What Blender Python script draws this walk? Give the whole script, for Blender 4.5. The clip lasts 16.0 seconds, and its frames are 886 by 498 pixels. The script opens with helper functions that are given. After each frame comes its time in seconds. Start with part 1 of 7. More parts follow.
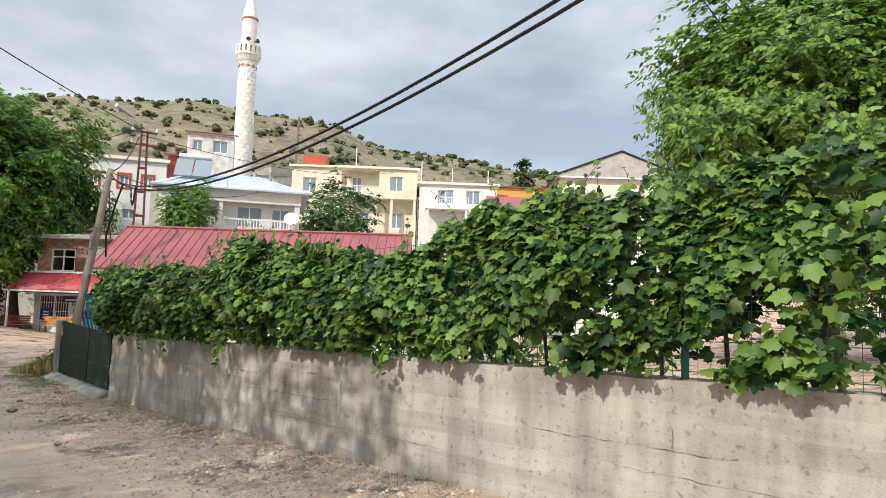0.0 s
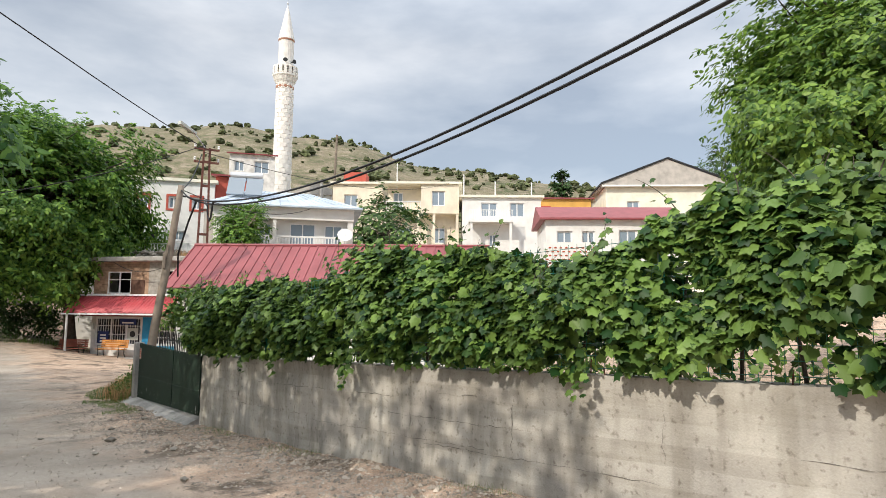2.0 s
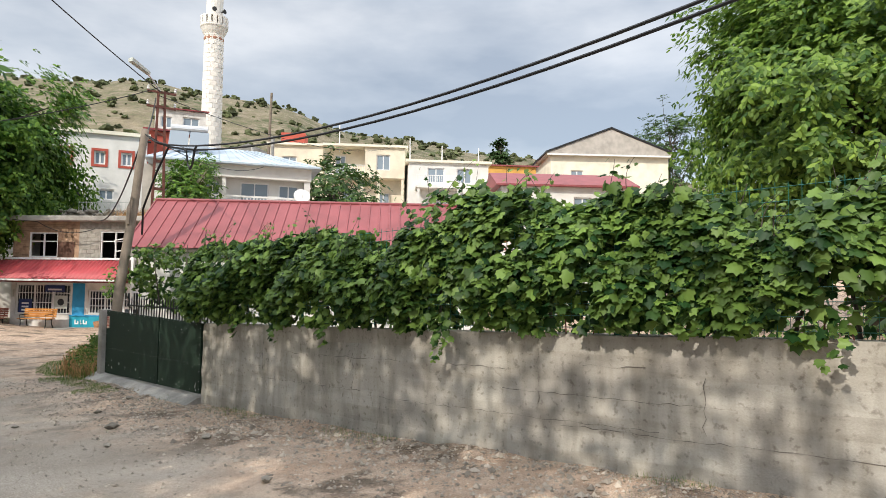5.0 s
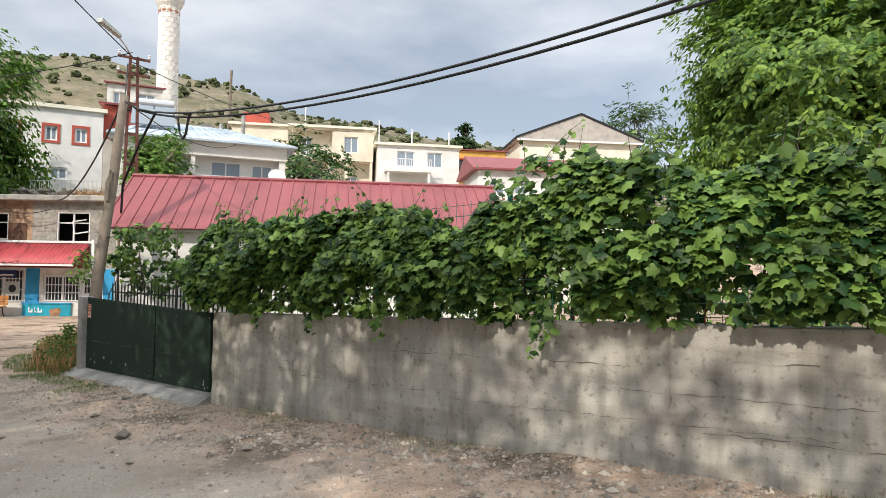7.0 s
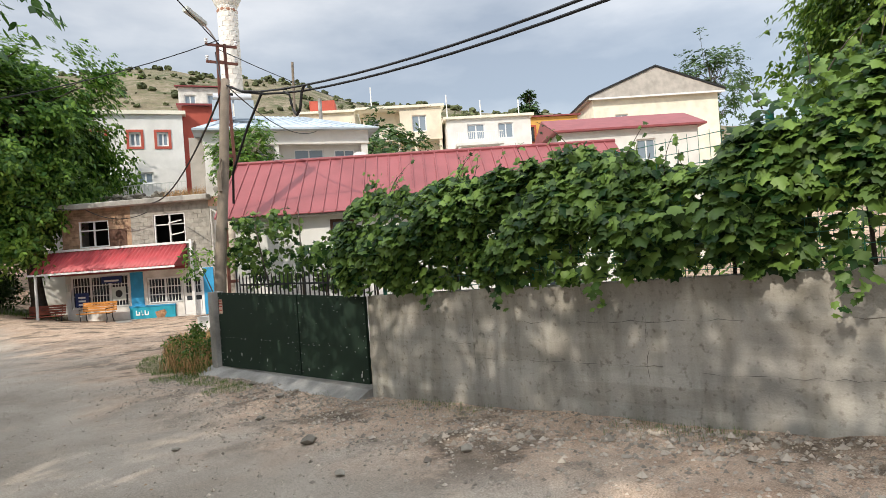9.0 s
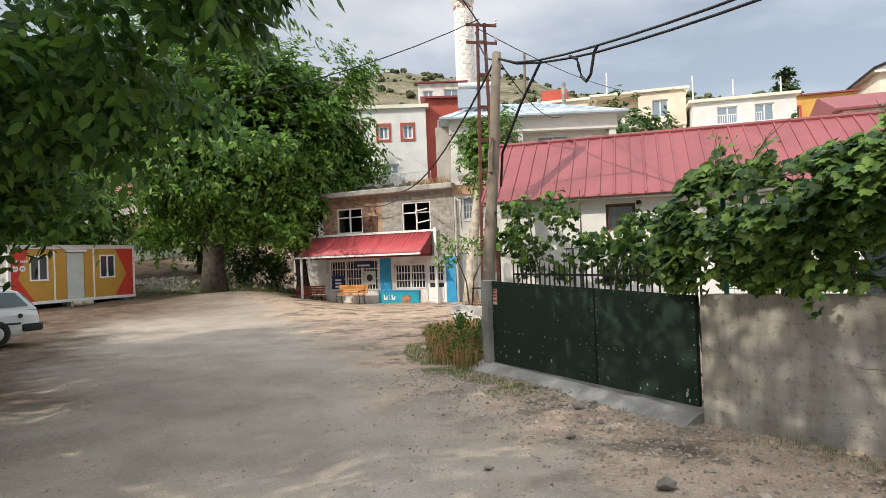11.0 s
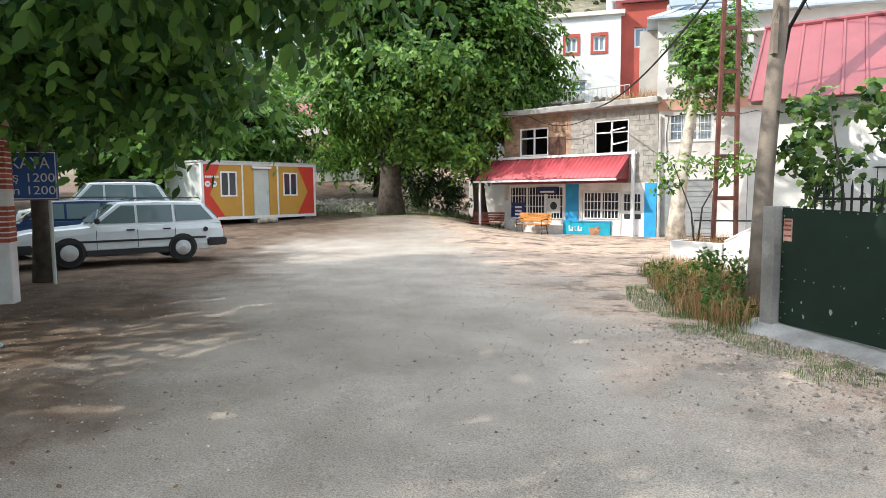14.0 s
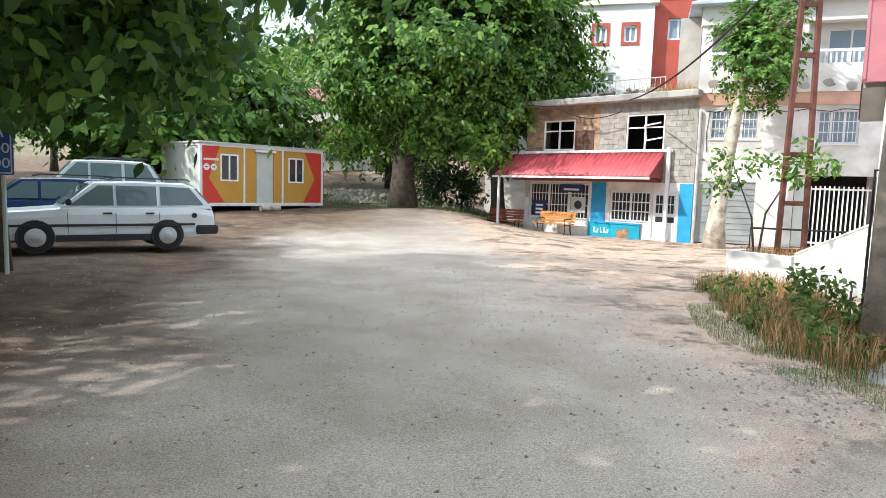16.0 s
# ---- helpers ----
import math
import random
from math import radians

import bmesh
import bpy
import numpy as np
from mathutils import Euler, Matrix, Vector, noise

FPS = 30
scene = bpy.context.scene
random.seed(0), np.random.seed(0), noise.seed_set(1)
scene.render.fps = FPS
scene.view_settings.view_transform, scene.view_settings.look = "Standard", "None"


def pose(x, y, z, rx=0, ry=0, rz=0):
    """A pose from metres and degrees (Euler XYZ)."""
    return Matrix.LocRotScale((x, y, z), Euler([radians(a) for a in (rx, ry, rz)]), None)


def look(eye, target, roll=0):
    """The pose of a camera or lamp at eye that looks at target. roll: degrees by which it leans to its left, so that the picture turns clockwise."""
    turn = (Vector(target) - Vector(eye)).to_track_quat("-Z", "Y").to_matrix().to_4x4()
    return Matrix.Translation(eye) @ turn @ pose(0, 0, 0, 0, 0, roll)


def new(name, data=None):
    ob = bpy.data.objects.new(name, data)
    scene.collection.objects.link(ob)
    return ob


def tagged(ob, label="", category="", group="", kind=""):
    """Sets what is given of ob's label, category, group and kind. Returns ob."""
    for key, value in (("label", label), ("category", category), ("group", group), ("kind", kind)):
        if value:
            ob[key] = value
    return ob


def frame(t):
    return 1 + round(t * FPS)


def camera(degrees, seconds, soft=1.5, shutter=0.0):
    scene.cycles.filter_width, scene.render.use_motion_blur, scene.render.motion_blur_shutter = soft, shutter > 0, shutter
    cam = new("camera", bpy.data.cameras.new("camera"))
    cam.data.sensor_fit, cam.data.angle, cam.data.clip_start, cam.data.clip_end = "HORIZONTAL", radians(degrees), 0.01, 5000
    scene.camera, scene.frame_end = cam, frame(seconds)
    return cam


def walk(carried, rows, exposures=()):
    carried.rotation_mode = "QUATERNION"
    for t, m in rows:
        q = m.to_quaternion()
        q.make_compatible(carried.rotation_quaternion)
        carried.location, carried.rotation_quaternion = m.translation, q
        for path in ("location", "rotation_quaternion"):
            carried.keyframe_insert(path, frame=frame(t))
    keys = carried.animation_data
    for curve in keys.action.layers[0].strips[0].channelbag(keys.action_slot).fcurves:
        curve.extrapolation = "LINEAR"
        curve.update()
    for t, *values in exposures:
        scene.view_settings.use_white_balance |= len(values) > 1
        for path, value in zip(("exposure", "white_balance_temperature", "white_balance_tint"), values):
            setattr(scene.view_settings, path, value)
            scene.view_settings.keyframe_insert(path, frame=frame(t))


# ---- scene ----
cam = camera(70.1, 16.0, soft=0.5)
PATH = [
    (0, (1.825, -18.776, 2.411), (3.094, -17.238, 2.568), 1.9),
    (0.5, (1.613, -18.259, 2.361), (2.79, -16.655, 2.57), 3.0),
    (1, (1.563, -17.693, 2.326), (2.737, -16.089, 2.544), 1.9),
    (1.5, (1.455, -17.325, 2.297), (2.677, -15.755, 2.501), 1.0),
    (2, (1.177, -17.01, 2.315), (2.373, -15.421, 2.52), 0.6),
    (2.5, (1.064, -16.62, 2.314), (2.214, -14.996, 2.514), 1.6),
    (3, (0.765, -16.159, 2.267), (2.042, -14.626, 2.403), 2.7),
    (3.2, (0.721, -15.972, 2.279), (2.016, -14.452, 2.393), 3.0),
    (5.3, (0.332, -14.101, 2.14), (1.732, -12.677, 2.245), 0.4),
    (5.5, (0.284, -13.915, 2.166), (1.679, -12.483, 2.23), 0.4),
    (6, (0.274, -13.479, 2.121), (1.646, -12.028, 2.23), 0.1),
    (6.5, (0.259, -13.041, 2.084), (1.66, -11.614, 2.124), 0.8),
    (7, (0.24, -12.564, 2.092), (1.731, -11.233, 2.163), 0.8),
    (7.5, (0.219, -12.136, 2.096), (1.732, -10.83, 2.168), 1.8),
    (8, (0.094, -11.605, 2.058), (1.617, -10.309, 2.09), 0.3),
    (8.2, (0.088, -11.418, 2.026), (1.568, -10.073, 2.052), -1.4),
    (10.3, (-0.102, -9.369, 1.943), (1.047, -7.732, 1.968), -1.7),
    (10.5, (-0.133, -9.184, 1.941), (0.943, -7.499, 1.98), -1.9),
    (11, (-0.086, -8.691, 1.932), (0.699, -6.852, 1.957), -2.2),
    (11.5, (-0.062, -8.238, 1.862), (0.628, -6.361, 1.833), -0.6),
    (12, (-0.083, -7.867, 1.823), (0.425, -5.932, 1.833), 0.2),
    (12.5, (-0.013, -7.349, 1.839), (0.415, -5.396, 1.861), 1.1),
    (13, (-0.104, -6.889, 1.808), (0.248, -4.921, 1.756), -0.4),
    (13.5, (-0.055, -6.365, 1.753), (0.189, -4.387, 1.588), 0.2),
    (14, (-0.125, -5.892, 1.702), (0.158, -3.92, 1.522), -0.5),
    (14.5, (-0.112, -5.363, 1.662), (0.109, -3.382, 1.499), -0.8),
    (15, (-0.173, -4.966, 1.634), (0.008, -2.982, 1.457), -0.4),
    (15.5, (-0.186, -4.496, 1.656), (0.009, -2.517, 1.442), -1.5),
    (16, (-0.079, -3.988, 1.635), (0.178, -2.014, 1.438), 1.7),
]
walk(cam, [(t, look(eye, target, roll)) for t, eye, target, roll in PATH], [(0, 0.05, 6500, 10), (8, 0.05, 6500, 10), (10.5, 0.0, 6600, 10), (12, 0.1, 6550, 10), (13, 0.33, 6300, 10), (14, 0.6, 6050, 9), (16, 0.66, 5950, 8)])

# ---- sky and sun ----
world = bpy.data.worlds.new("sky")
scene.world = world
world.use_nodes = True
wn, wl = world.node_tree.nodes, world.node_tree.links
wn.clear()
SUN_EL, SUN_AZ = radians(37), radians(260)   # azimuth clockwise from +y
sky = wn.new("ShaderNodeTexSky")
sky.sky_type, sky.sun_disc, sky.sun_elevation, sky.sun_rotation = "NISHITA", False, SUN_EL, SUN_AZ
coord = wn.new("ShaderNodeTexCoord")
squash = wn.new("ShaderNodeMapping")
squash.inputs["Scale"].default_value = (1.2, 1.2, 3.4)
cloud = wn.new("ShaderNodeTexNoise")
cloud.inputs["Scale"].default_value, cloud.inputs["Detail"].default_value = 2.1, 6
cloud.inputs["Roughness"].default_value = 0.52
tone = wn.new("ShaderNodeValToRGB")
tone.color_ramp.elements[0].position, tone.color_ramp.elements[0].color = 0.36, (0.44, 0.48, 0.53, 1)
tone.color_ramp.elements[1].position, tone.color_ramp.elements[1].color = 0.66, (0.95, 0.95, 0.94, 1)
mid = tone.color_ramp.elements.new(0.50)
mid.color = (0.64, 0.67, 0.70, 1)
bg_sky, bg_cloud, add = (wn.new("ShaderNodeBackground"), wn.new("ShaderNodeBackground"), wn.new("ShaderNodeAddShader"))
bg_sky.inputs["Strength"].default_value, bg_cloud.inputs["Strength"].default_value = 0.05, 0.74
out = wn.new("ShaderNodeOutputWorld")
wl.new(coord.outputs["Generated"], squash.inputs["Vector"])
wl.new(squash.outputs["Vector"], cloud.inputs["Vector"])
wl.new(cloud.outputs["Fac"], tone.inputs["Fac"])
# an overcast sky is brighter overhead than at the horizon
height = wn.new("ShaderNodeSeparateXYZ")
wl.new(coord.outputs["Generated"], height.inputs[0])
zenith = wn.new("ShaderNodeMapRange")
zenith.inputs["From Min"].default_value, zenith.inputs["From Max"].default_value = 0.40, 1.0
zenith.inputs["To Min"].default_value, zenith.inputs["To Max"].default_value = 0.74, 3.0
wl.new(height.outputs["Z"], zenith.inputs["Value"])
wl.new(zenith.outputs["Result"], bg_cloud.inputs["Strength"])
wl.new(tone.outputs["Color"], bg_cloud.inputs["Color"])
wl.new(sky.outputs["Color"], bg_sky.inputs["Color"])
wl.new(bg_sky.outputs["Background"], add.inputs[0])
wl.new(bg_cloud.outputs["Background"], add.inputs[1])
wl.new(add.outputs["Shader"], out.inputs["Surface"])
sun = new("sun", bpy.data.lights.new("sun", "SUN"))
sun.data.energy, sun.data.angle, sun.data.color = 3.5, radians(0.53), (1.0, 0.92, 0.80)
toward = Vector((math.sin(SUN_AZ) * math.cos(SUN_EL), math.cos(SUN_AZ) * math.cos(SUN_EL), math.sin(SUN_EL)))
sun.matrix_world = look(toward * 60, (0, 0, 0))


# ---- materials ----
def material(name, color, rough=0.8, var=0.25, scale=6.0, fine=60.0, bump=0.3, metal=0.0, tint=None, island=0.0, rand=0.0, spec=0.4):
    """A painted or mineral surface: two scales of noise in value, a second tint in patches, fine relief."""
    m = bpy.data.materials.new(name)
    m.use_nodes = True
    n, l = m.node_tree.nodes, m.node_tree.links
    b = n["Principled BSDF"]
    b.inputs["Roughness"].default_value, b.inputs["Metallic"].default_value = rough, metal
    b.inputs["Specular IOR Level"].default_value = spec
    geo = n.new("ShaderNodeNewGeometry")
    big, small = n.new("ShaderNodeTexNoise"), n.new("ShaderNodeTexNoise")
    for t, s, d in ((big, scale, 5), (small, fine, 3)):
        t.inputs["Scale"].default_value, t.inputs["Detail"].default_value = s, d
        l.new(geo.outputs["Position"], t.inputs["Vector"])
    ramp = n.new("ShaderNodeValToRGB")
    c2 = tint or tuple(v * (1 - var) for v in color)
    c1 = tuple(min(1, v * (1 + var * 0.35)) for v in color)
    ramp.color_ramp.elements[0].position, ramp.color_ramp.elements[0].color = 0.34, (*c2, 1)
    ramp.color_ramp.elements[1].position, ramp.color_ramp.elements[1].color = 0.62, (*c1, 1)
    l.new(big.outputs["Fac"], ramp.inputs["Fac"])
    hsv = n.new("ShaderNodeHueSaturation")
    val = n.new("ShaderNodeMapRange")
    val.inputs["To Min"].default_value, val.inputs["To Max"].default_value = 1 - var * 0.6, 1 + var * 0.6
    l.new(small.outputs["Fac"], val.inputs["Value"])
    l.new(ramp.outputs["Color"], hsv.inputs["Color"])
    src = val.outputs["Result"]
    if island or rand:
        r = n.new("ShaderNodeMapRange")
        k = island or rand
        r.inputs["To Min"].default_value, r.inputs["To Max"].default_value = 1 - k, 1 + k
        if island:
            l.new(geo.outputs["Random Per Island"], r.inputs["Value"])
        else:
            info = n.new("ShaderNodeObjectInfo")
            l.new(info.outputs["Random"], r.inputs["Value"])
        mul = n.new("ShaderNodeMath")
        mul.operation = "MULTIPLY"
        l.new(src, mul.inputs[0])
        l.new(r.outputs["Result"], mul.inputs[1])
        src = mul.outputs["Value"]
    l.new(src, hsv.inputs["Value"])
    l.new(hsv.outputs["Color"], b.inputs["Base Color"])
    if bump:
        bp = n.new("ShaderNodeBump")
        bp.inputs["Strength"].default_value, bp.inputs["Distance"].default_value = bump, 0.01
        l.new(small.outputs["Fac"], bp.inputs["Height"])
        l.new(bp.outputs["Normal"], b.inputs["Normal"])
    return m


def leaf_material(name, dark, light, through_light=0.35, rough=0.5):
    m = bpy.data.materials.new(name)
    m.use_nodes = True
    n, l = m.node_tree.nodes, m.node_tree.links
    b = n["Principled BSDF"]
    b.inputs["Roughness"].default_value = rough
    b.inputs["Specular IOR Level"].default_value = 0.35
    geo = n.new("ShaderNodeNewGeometry")
    ramp = n.new("ShaderNodeValToRGB")
    ramp.color_ramp.elements[0].color, ramp.color_ramp.elements[1].color = (*dark, 1), (*light, 1)
    ramp.color_ramp.elements[0].position = 0.12
    l.new(geo.outputs["Random Per Island"], ramp.inputs["Fac"])
    patch = n.new("ShaderNodeTexNoise")
    patch.inputs["Scale"].default_value = 0.9
    l.new(geo.outputs["Position"], patch.inputs["Vector"])
    hsv = n.new("ShaderNodeHueSaturation")
    vr = n.new("ShaderNodeMapRange")
    vr.inputs["To Min"].default_value, vr.inputs["To Max"].default_value = 0.55, 1.45
    l.new(patch.outputs["Fac"], vr.inputs["Value"])
    l.new(vr.outputs["Result"], hsv.inputs["Value"])
    l.new(ramp.outputs["Color"], hsv.inputs["Color"])
    l.new(hsv.outputs["Color"], b.inputs["Base Color"])
    tr = n.new("ShaderNodeBsdfTranslucent")
    l.new(hsv.outputs["Color"], tr.inputs["Color"])
    mx = n.new("ShaderNodeMixShader")
    mx.inputs["Fac"].default_value = through_light
    l.new(b.outputs["BSDF"], mx.inputs[1])
    l.new(tr.outputs["BSDF"], mx.inputs[2])
    l.new(mx.outputs["Shader"], n["Material Output"].inputs["Surface"])
    return m


def glass_material(name, color=(0.03, 0.04, 0.05), rough=0.08):
    m = bpy.data.materials.new(name)
    m.use_nodes = True
    b = m.node_tree.nodes["Principled BSDF"]
    b.inputs["Base Color"].default_value = (*color, 1)
    b.inputs["Roughness"].default_value, b.inputs["Specular IOR Level"].default_value = rough, 0.6
    return m


CONCRETE = material("cast_concrete", (0.42, 0.395, 0.345), 0.9, 0.30, 1.3, 45, 0.35, tint=(0.28, 0.265, 0.24))
CONCRETE_OLD = material("old_concrete", (0.38, 0.36, 0.33), 0.92, 0.35, 2.0, 30, 0.6)
BLOCK = material("grey_block", (0.36, 0.34, 0.30), 0.95, 0.25, 5, 50, 0.5, rand=0.12)
BRICK_OLD = material("old_brick", (0.33, 0.22, 0.145), 0.95, 0.3, 4, 40, 0.5, rand=0.25)
GATE_GREEN = material("dark_green_sheet", (0.018, 0.036, 0.024), 0.62, 0.10, 3, 40, 0.03, spec=0.25)
WHITE_WALL = material("white_render", (0.76, 0.75, 0.72), 0.9, 0.10, 1.2, 60, 0.2)
WHITE_WORN = material("worn_white_render", (0.74, 0.72, 0.69), 0.9, 0.18, 1.6, 50, 0.3, tint=(0.55, 0.53, 0.50))
SALMON = material("salmon_band", (0.60, 0.36, 0.27), 0.9, 0.15, 2, 50, 0.2)
CREAM = material("cream_render", (0.83, 0.79, 0.66), 0.9, 0.12, 1.2, 60, 0.2)
YELLOW = material("yellow_render", (0.79, 0.71, 0.57), 0.9, 0.12, 1.2, 60, 0.2)
ORANGE = material("orange_render", (0.66, 0.38, 0.10), 0.9, 0.12, 1.2, 60, 0.2)
RED_RENDER = material("red_render", (0.46, 0.10, 0.07), 0.9, 0.12, 1.2, 60, 0.2)
ROOF_RED = material("red_roof_sheet", (0.285, 0.078, 0.084), 0.55, 0.16, 1.5, 30, 0.12)
AWNING_RED = material("bright_red_sheet", (0.47, 0.075, 0.085), 0.5, 0.15, 2, 30, 0.1)
ROOF_BLUE = material("pale_blue_roof_sheet", (0.46, 0.54, 0.62), 0.55, 0.22, 0.9, 30, 0.1)
ROOF_GREY = material("grey_roof_sheet", (0.46, 0.43, 0.39), 0.7, 0.2, 1.5, 30, 0.15)
ROOF_DARK_RED = material("dark_red_roof", (0.25, 0.05, 0.055), 0.6, 0.15, 1.5, 30, 0.1)
WOOD_POLE = material("weathered_pole_wood", (0.22, 0.18, 0.14), 0.9, 0.3, 3, 40, 0.5)
RUST = material("rusty_red_steel", (0.16, 0.062, 0.045), 0.7, 0.35, 5, 50, 0.3)
WOOD_BENCH = material("varnished_bench_wood", (0.55, 0.24, 0.06), 0.45, 0.2, 4, 60, 0.15, rand=0.08)
WOOD_DARK = material("dark_red_bench_wood", (0.20, 0.05, 0.03), 0.5, 0.25, 4, 60, 0.15, rand=0.08)
WOOD_FRAME = material("brown_window_wood", (0.11, 0.055, 0.035), 0.7, 0.25, 6, 60, 0.2)
IRON = material("black_iron", (0.02, 0.02, 0.022), 0.5, 0.2, 6, 60, 0.1)
WHITE_PAINT = material("white_paint", (0.78, 0.78, 0.77), 0.5, 0.08, 4, 60, 0.05)
GREY_SHUTTER = material("grey_steel_shutter", (0.33, 0.35, 0.35), 0.6, 0.2, 2, 40, 0.15)
BLUE_PAINT = material("sky_blue_paint", (0.03, 0.29, 0.55), 0.6, 0.15, 3, 50, 0.15)
CYAN_PANEL = material("cyan_panel", (0.02, 0.33, 0.46), 0.45, 0.12, 3, 50, 0.05)
SIGN_BLUE = material("sign_blue", (0.015, 0.09, 0.36), 0.4, 0.1, 3, 50, 0.03)
NAVY = material("navy_panel", (0.015, 0.03, 0.13), 0.4, 0.1, 3, 50, 0.03)
PVC = material("white_pvc", (0.80, 0.80, 0.80), 0.4, 0.04, 4, 60, 0.0)
CONT_GREY = material("pale_grey_panel", (0.55, 0.58, 0.54), 0.5, 0.08, 3, 50, 0.05)
CONT_OCHRE = material("ochre_panel", (0.53, 0.29, 0.05), 0.5, 0.06, 3, 50, 0.03)
CONT_RED = material("red_panel", (0.58, 0.05, 0.03), 0.5, 0.06, 3, 50, 0.03)
CAR_WHITE = material("white_car_paint", (0.70, 0.74, 0.75), 0.25, 0.05, 3, 50, 0.0, spec=0.6)
CAR_SILVER = material("silver_car_paint", (0.52, 0.56, 0.54), 0.25, 0.05, 3, 50, 0.0, spec=0.6)
CAR_BLUE = material("navy_car_paint", (0.02, 0.04, 0.11), 0.2, 0.05, 3, 50, 0.0, spec=0.6)
TRIM_BLACK = material("black_trim", (0.025, 0.025, 0.027), 0.55, 0.15, 5, 60, 0.05)
TYRE = material("tyre_rubber", (0.02, 0.02, 0.02), 0.85, 0.2, 8, 60, 0.2)
HUBCAP = material("silver_hubcap", (0.55, 0.56, 0.57), 0.35, 0.1, 8, 60, 0.0, metal=0.6)
LAMP_RED = material("red_lamp_lens", (0.5, 0.02, 0.02), 0.2, 0.05, 8, 60, 0.0)
BARK = material("walnut_bark", (0.085, 0.07, 0.055), 0.95, 0.4, 5, 30, 0.9)
BARK_PALE = material("pale_plane_bark", (0.50, 0.45, 0.37), 0.9, 0.3, 4, 25, 0.7, tint=(0.26, 0.22, 0.17))
MINARET = material("white_minaret_stone", (0.80, 0.77, 0.72), 0.85, 0.10, 1.5, 20, 0.2, island=0.08)
MINARET_BAND = material("minaret_brown_band", (0.42, 0.22, 0.15), 0.85, 0.15, 2, 20, 0.2)
STONE = material("rubble_stone", (0.29, 0.26, 0.215), 0.95, 0.3, 3, 30, 0.6, island=0.3)
PEBBLE = material("gravel_stone", (0.39, 0.335, 0.275), 0.95, 0.25, 6, 60, 0.4, island=0.42)
DRY_GRASS = material("dry_grass", (0.43, 0.26, 0.12), 0.95, 0.3, 3, 30, 0.0, island=0.3)
CABLE = material("black_cable", (0.012, 0.012, 0.014), 0.6, 0.1, 5, 60, 0.0)
ALU = material("aluminium", (0.6, 0.61, 0.62), 0.4, 0.1, 5, 60, 0.0, metal=0.7)
FENCE_GREEN = material("green_fence_paint", (0.015, 0.16, 0.12), 0.45, 0.15, 5, 60, 0.05)
BRICK_PAINT = material("red_brick_paint", (0.40, 0.09, 0.05), 0.8, 0.2, 5, 50, 0.3, rand=0.15)
POLE_BLUE = material("pale_blue_paint", (0.45, 0.58, 0.66), 0.6, 0.12, 4, 50, 0.1)


def wall_concrete():
    """Cast concrete with drip stains, board marks and a dirty foot."""
    m = material("stained_concrete", (0.45, 0.425, 0.375), 0.9, 0.22, 1.1, 55, 0.4, tint=(0.33, 0.31, 0.28))
    n, l = m.node_tree.nodes, m.node_tree.links
    b = n["Principled BSDF"]
    base = b.inputs["Base Color"].links[0].from_socket
    geo = n.new("ShaderNodeNewGeometry")

    def stain(scale, noise_scale, lo, hi, dark):
        mp = n.new("ShaderNodeMapping")
        mp.inputs["Scale"].default_value = scale
        t = n.new("ShaderNodeTexNoise")
        t.inputs["Scale"].default_value, t.inputs["Detail"].default_value = noise_scale, 4
        r = n.new("ShaderNodeValToRGB")
        r.color_ramp.elements[0].position, r.color_ramp.elements[0].color = lo, (*dark, 1)
        r.color_ramp.elements[1].position, r.color_ramp.elements[1].color = hi, (1, 1, 1, 1)
        l.new(geo.outputs["Position"], mp.inputs["Vector"])
        l.new(mp.outputs["Vector"], t.inputs["Vector"])
        l.new(t.outputs["Fac"], r.inputs["Fac"])
        return r.outputs["Color"]
    for s in (stain((2.2, 2.2, 0.35), 2.4, 0.36, 0.56, (0.74, 0.73, 0.71)), stain((0.5, 0.5, 5.5), 1.7, 0.36, 0.50, (0.90, 0.895, 0.88)), stain((6, 6, 6), 3.0, 0.28, 0.42, (0.62, 0.60, 0.58))):
        k = n.new("ShaderNodeMix")
        k.data_type, k.blend_type = "RGBA", "MULTIPLY"
        k.inputs["Factor"].default_value = 1
        l.new(base, k.inputs["A"])
        l.new(s, k.inputs["B"])
        base = k.outputs["Result"]
    l.new(base, b.inputs["Base Color"])
    return m


WALL_CONCRETE = wall_concrete()
GLASS = glass_material("window_glass")
GLASS_BLUE = glass_material("curtained_glass", (0.24, 0.30, 0.36), 0.12)
GLASS_CAR = glass_material("car_glass", (0.12, 0.165, 0.17), 0.04)
# near-black colour that stands in for the shade inside rooms
DARK = material("painted_room_shade", (0.02, 0.018, 0.016), 0.95, 0.3, 3, 30, 0.0)
VINE = leaf_material("vine_leaf", (0.016, 0.056, 0.013), (0.20, 0.32, 0.066), 0.30)
GARDEN = leaf_material("garden_tree_leaf", (0.05, 0.12, 0.022), (0.27, 0.41, 0.07), 0.42)
WALNUT = leaf_material("walnut_leaf", (0.045, 0.125, 0.022), (0.24, 0.40, 0.065), 0.42)
MAPLE = leaf_material("near_tree_leaf", (0.030, 0.095, 0.020), (0.16, 0.31, 0.05), 0.38)
VILLAGE = leaf_material("village_tree_leaf", (0.028, 0.075, 0.018), (0.11, 0.19, 0.04), 0.25)
BUSH = leaf_material("bush_leaf", (0.03, 0.075, 0.02), (0.09, 0.16, 0.05), 0.2)
WEED = leaf_material("weed_leaf", (0.05, 0.12, 0.02), (0.18, 0.27, 0.055), 0.35)


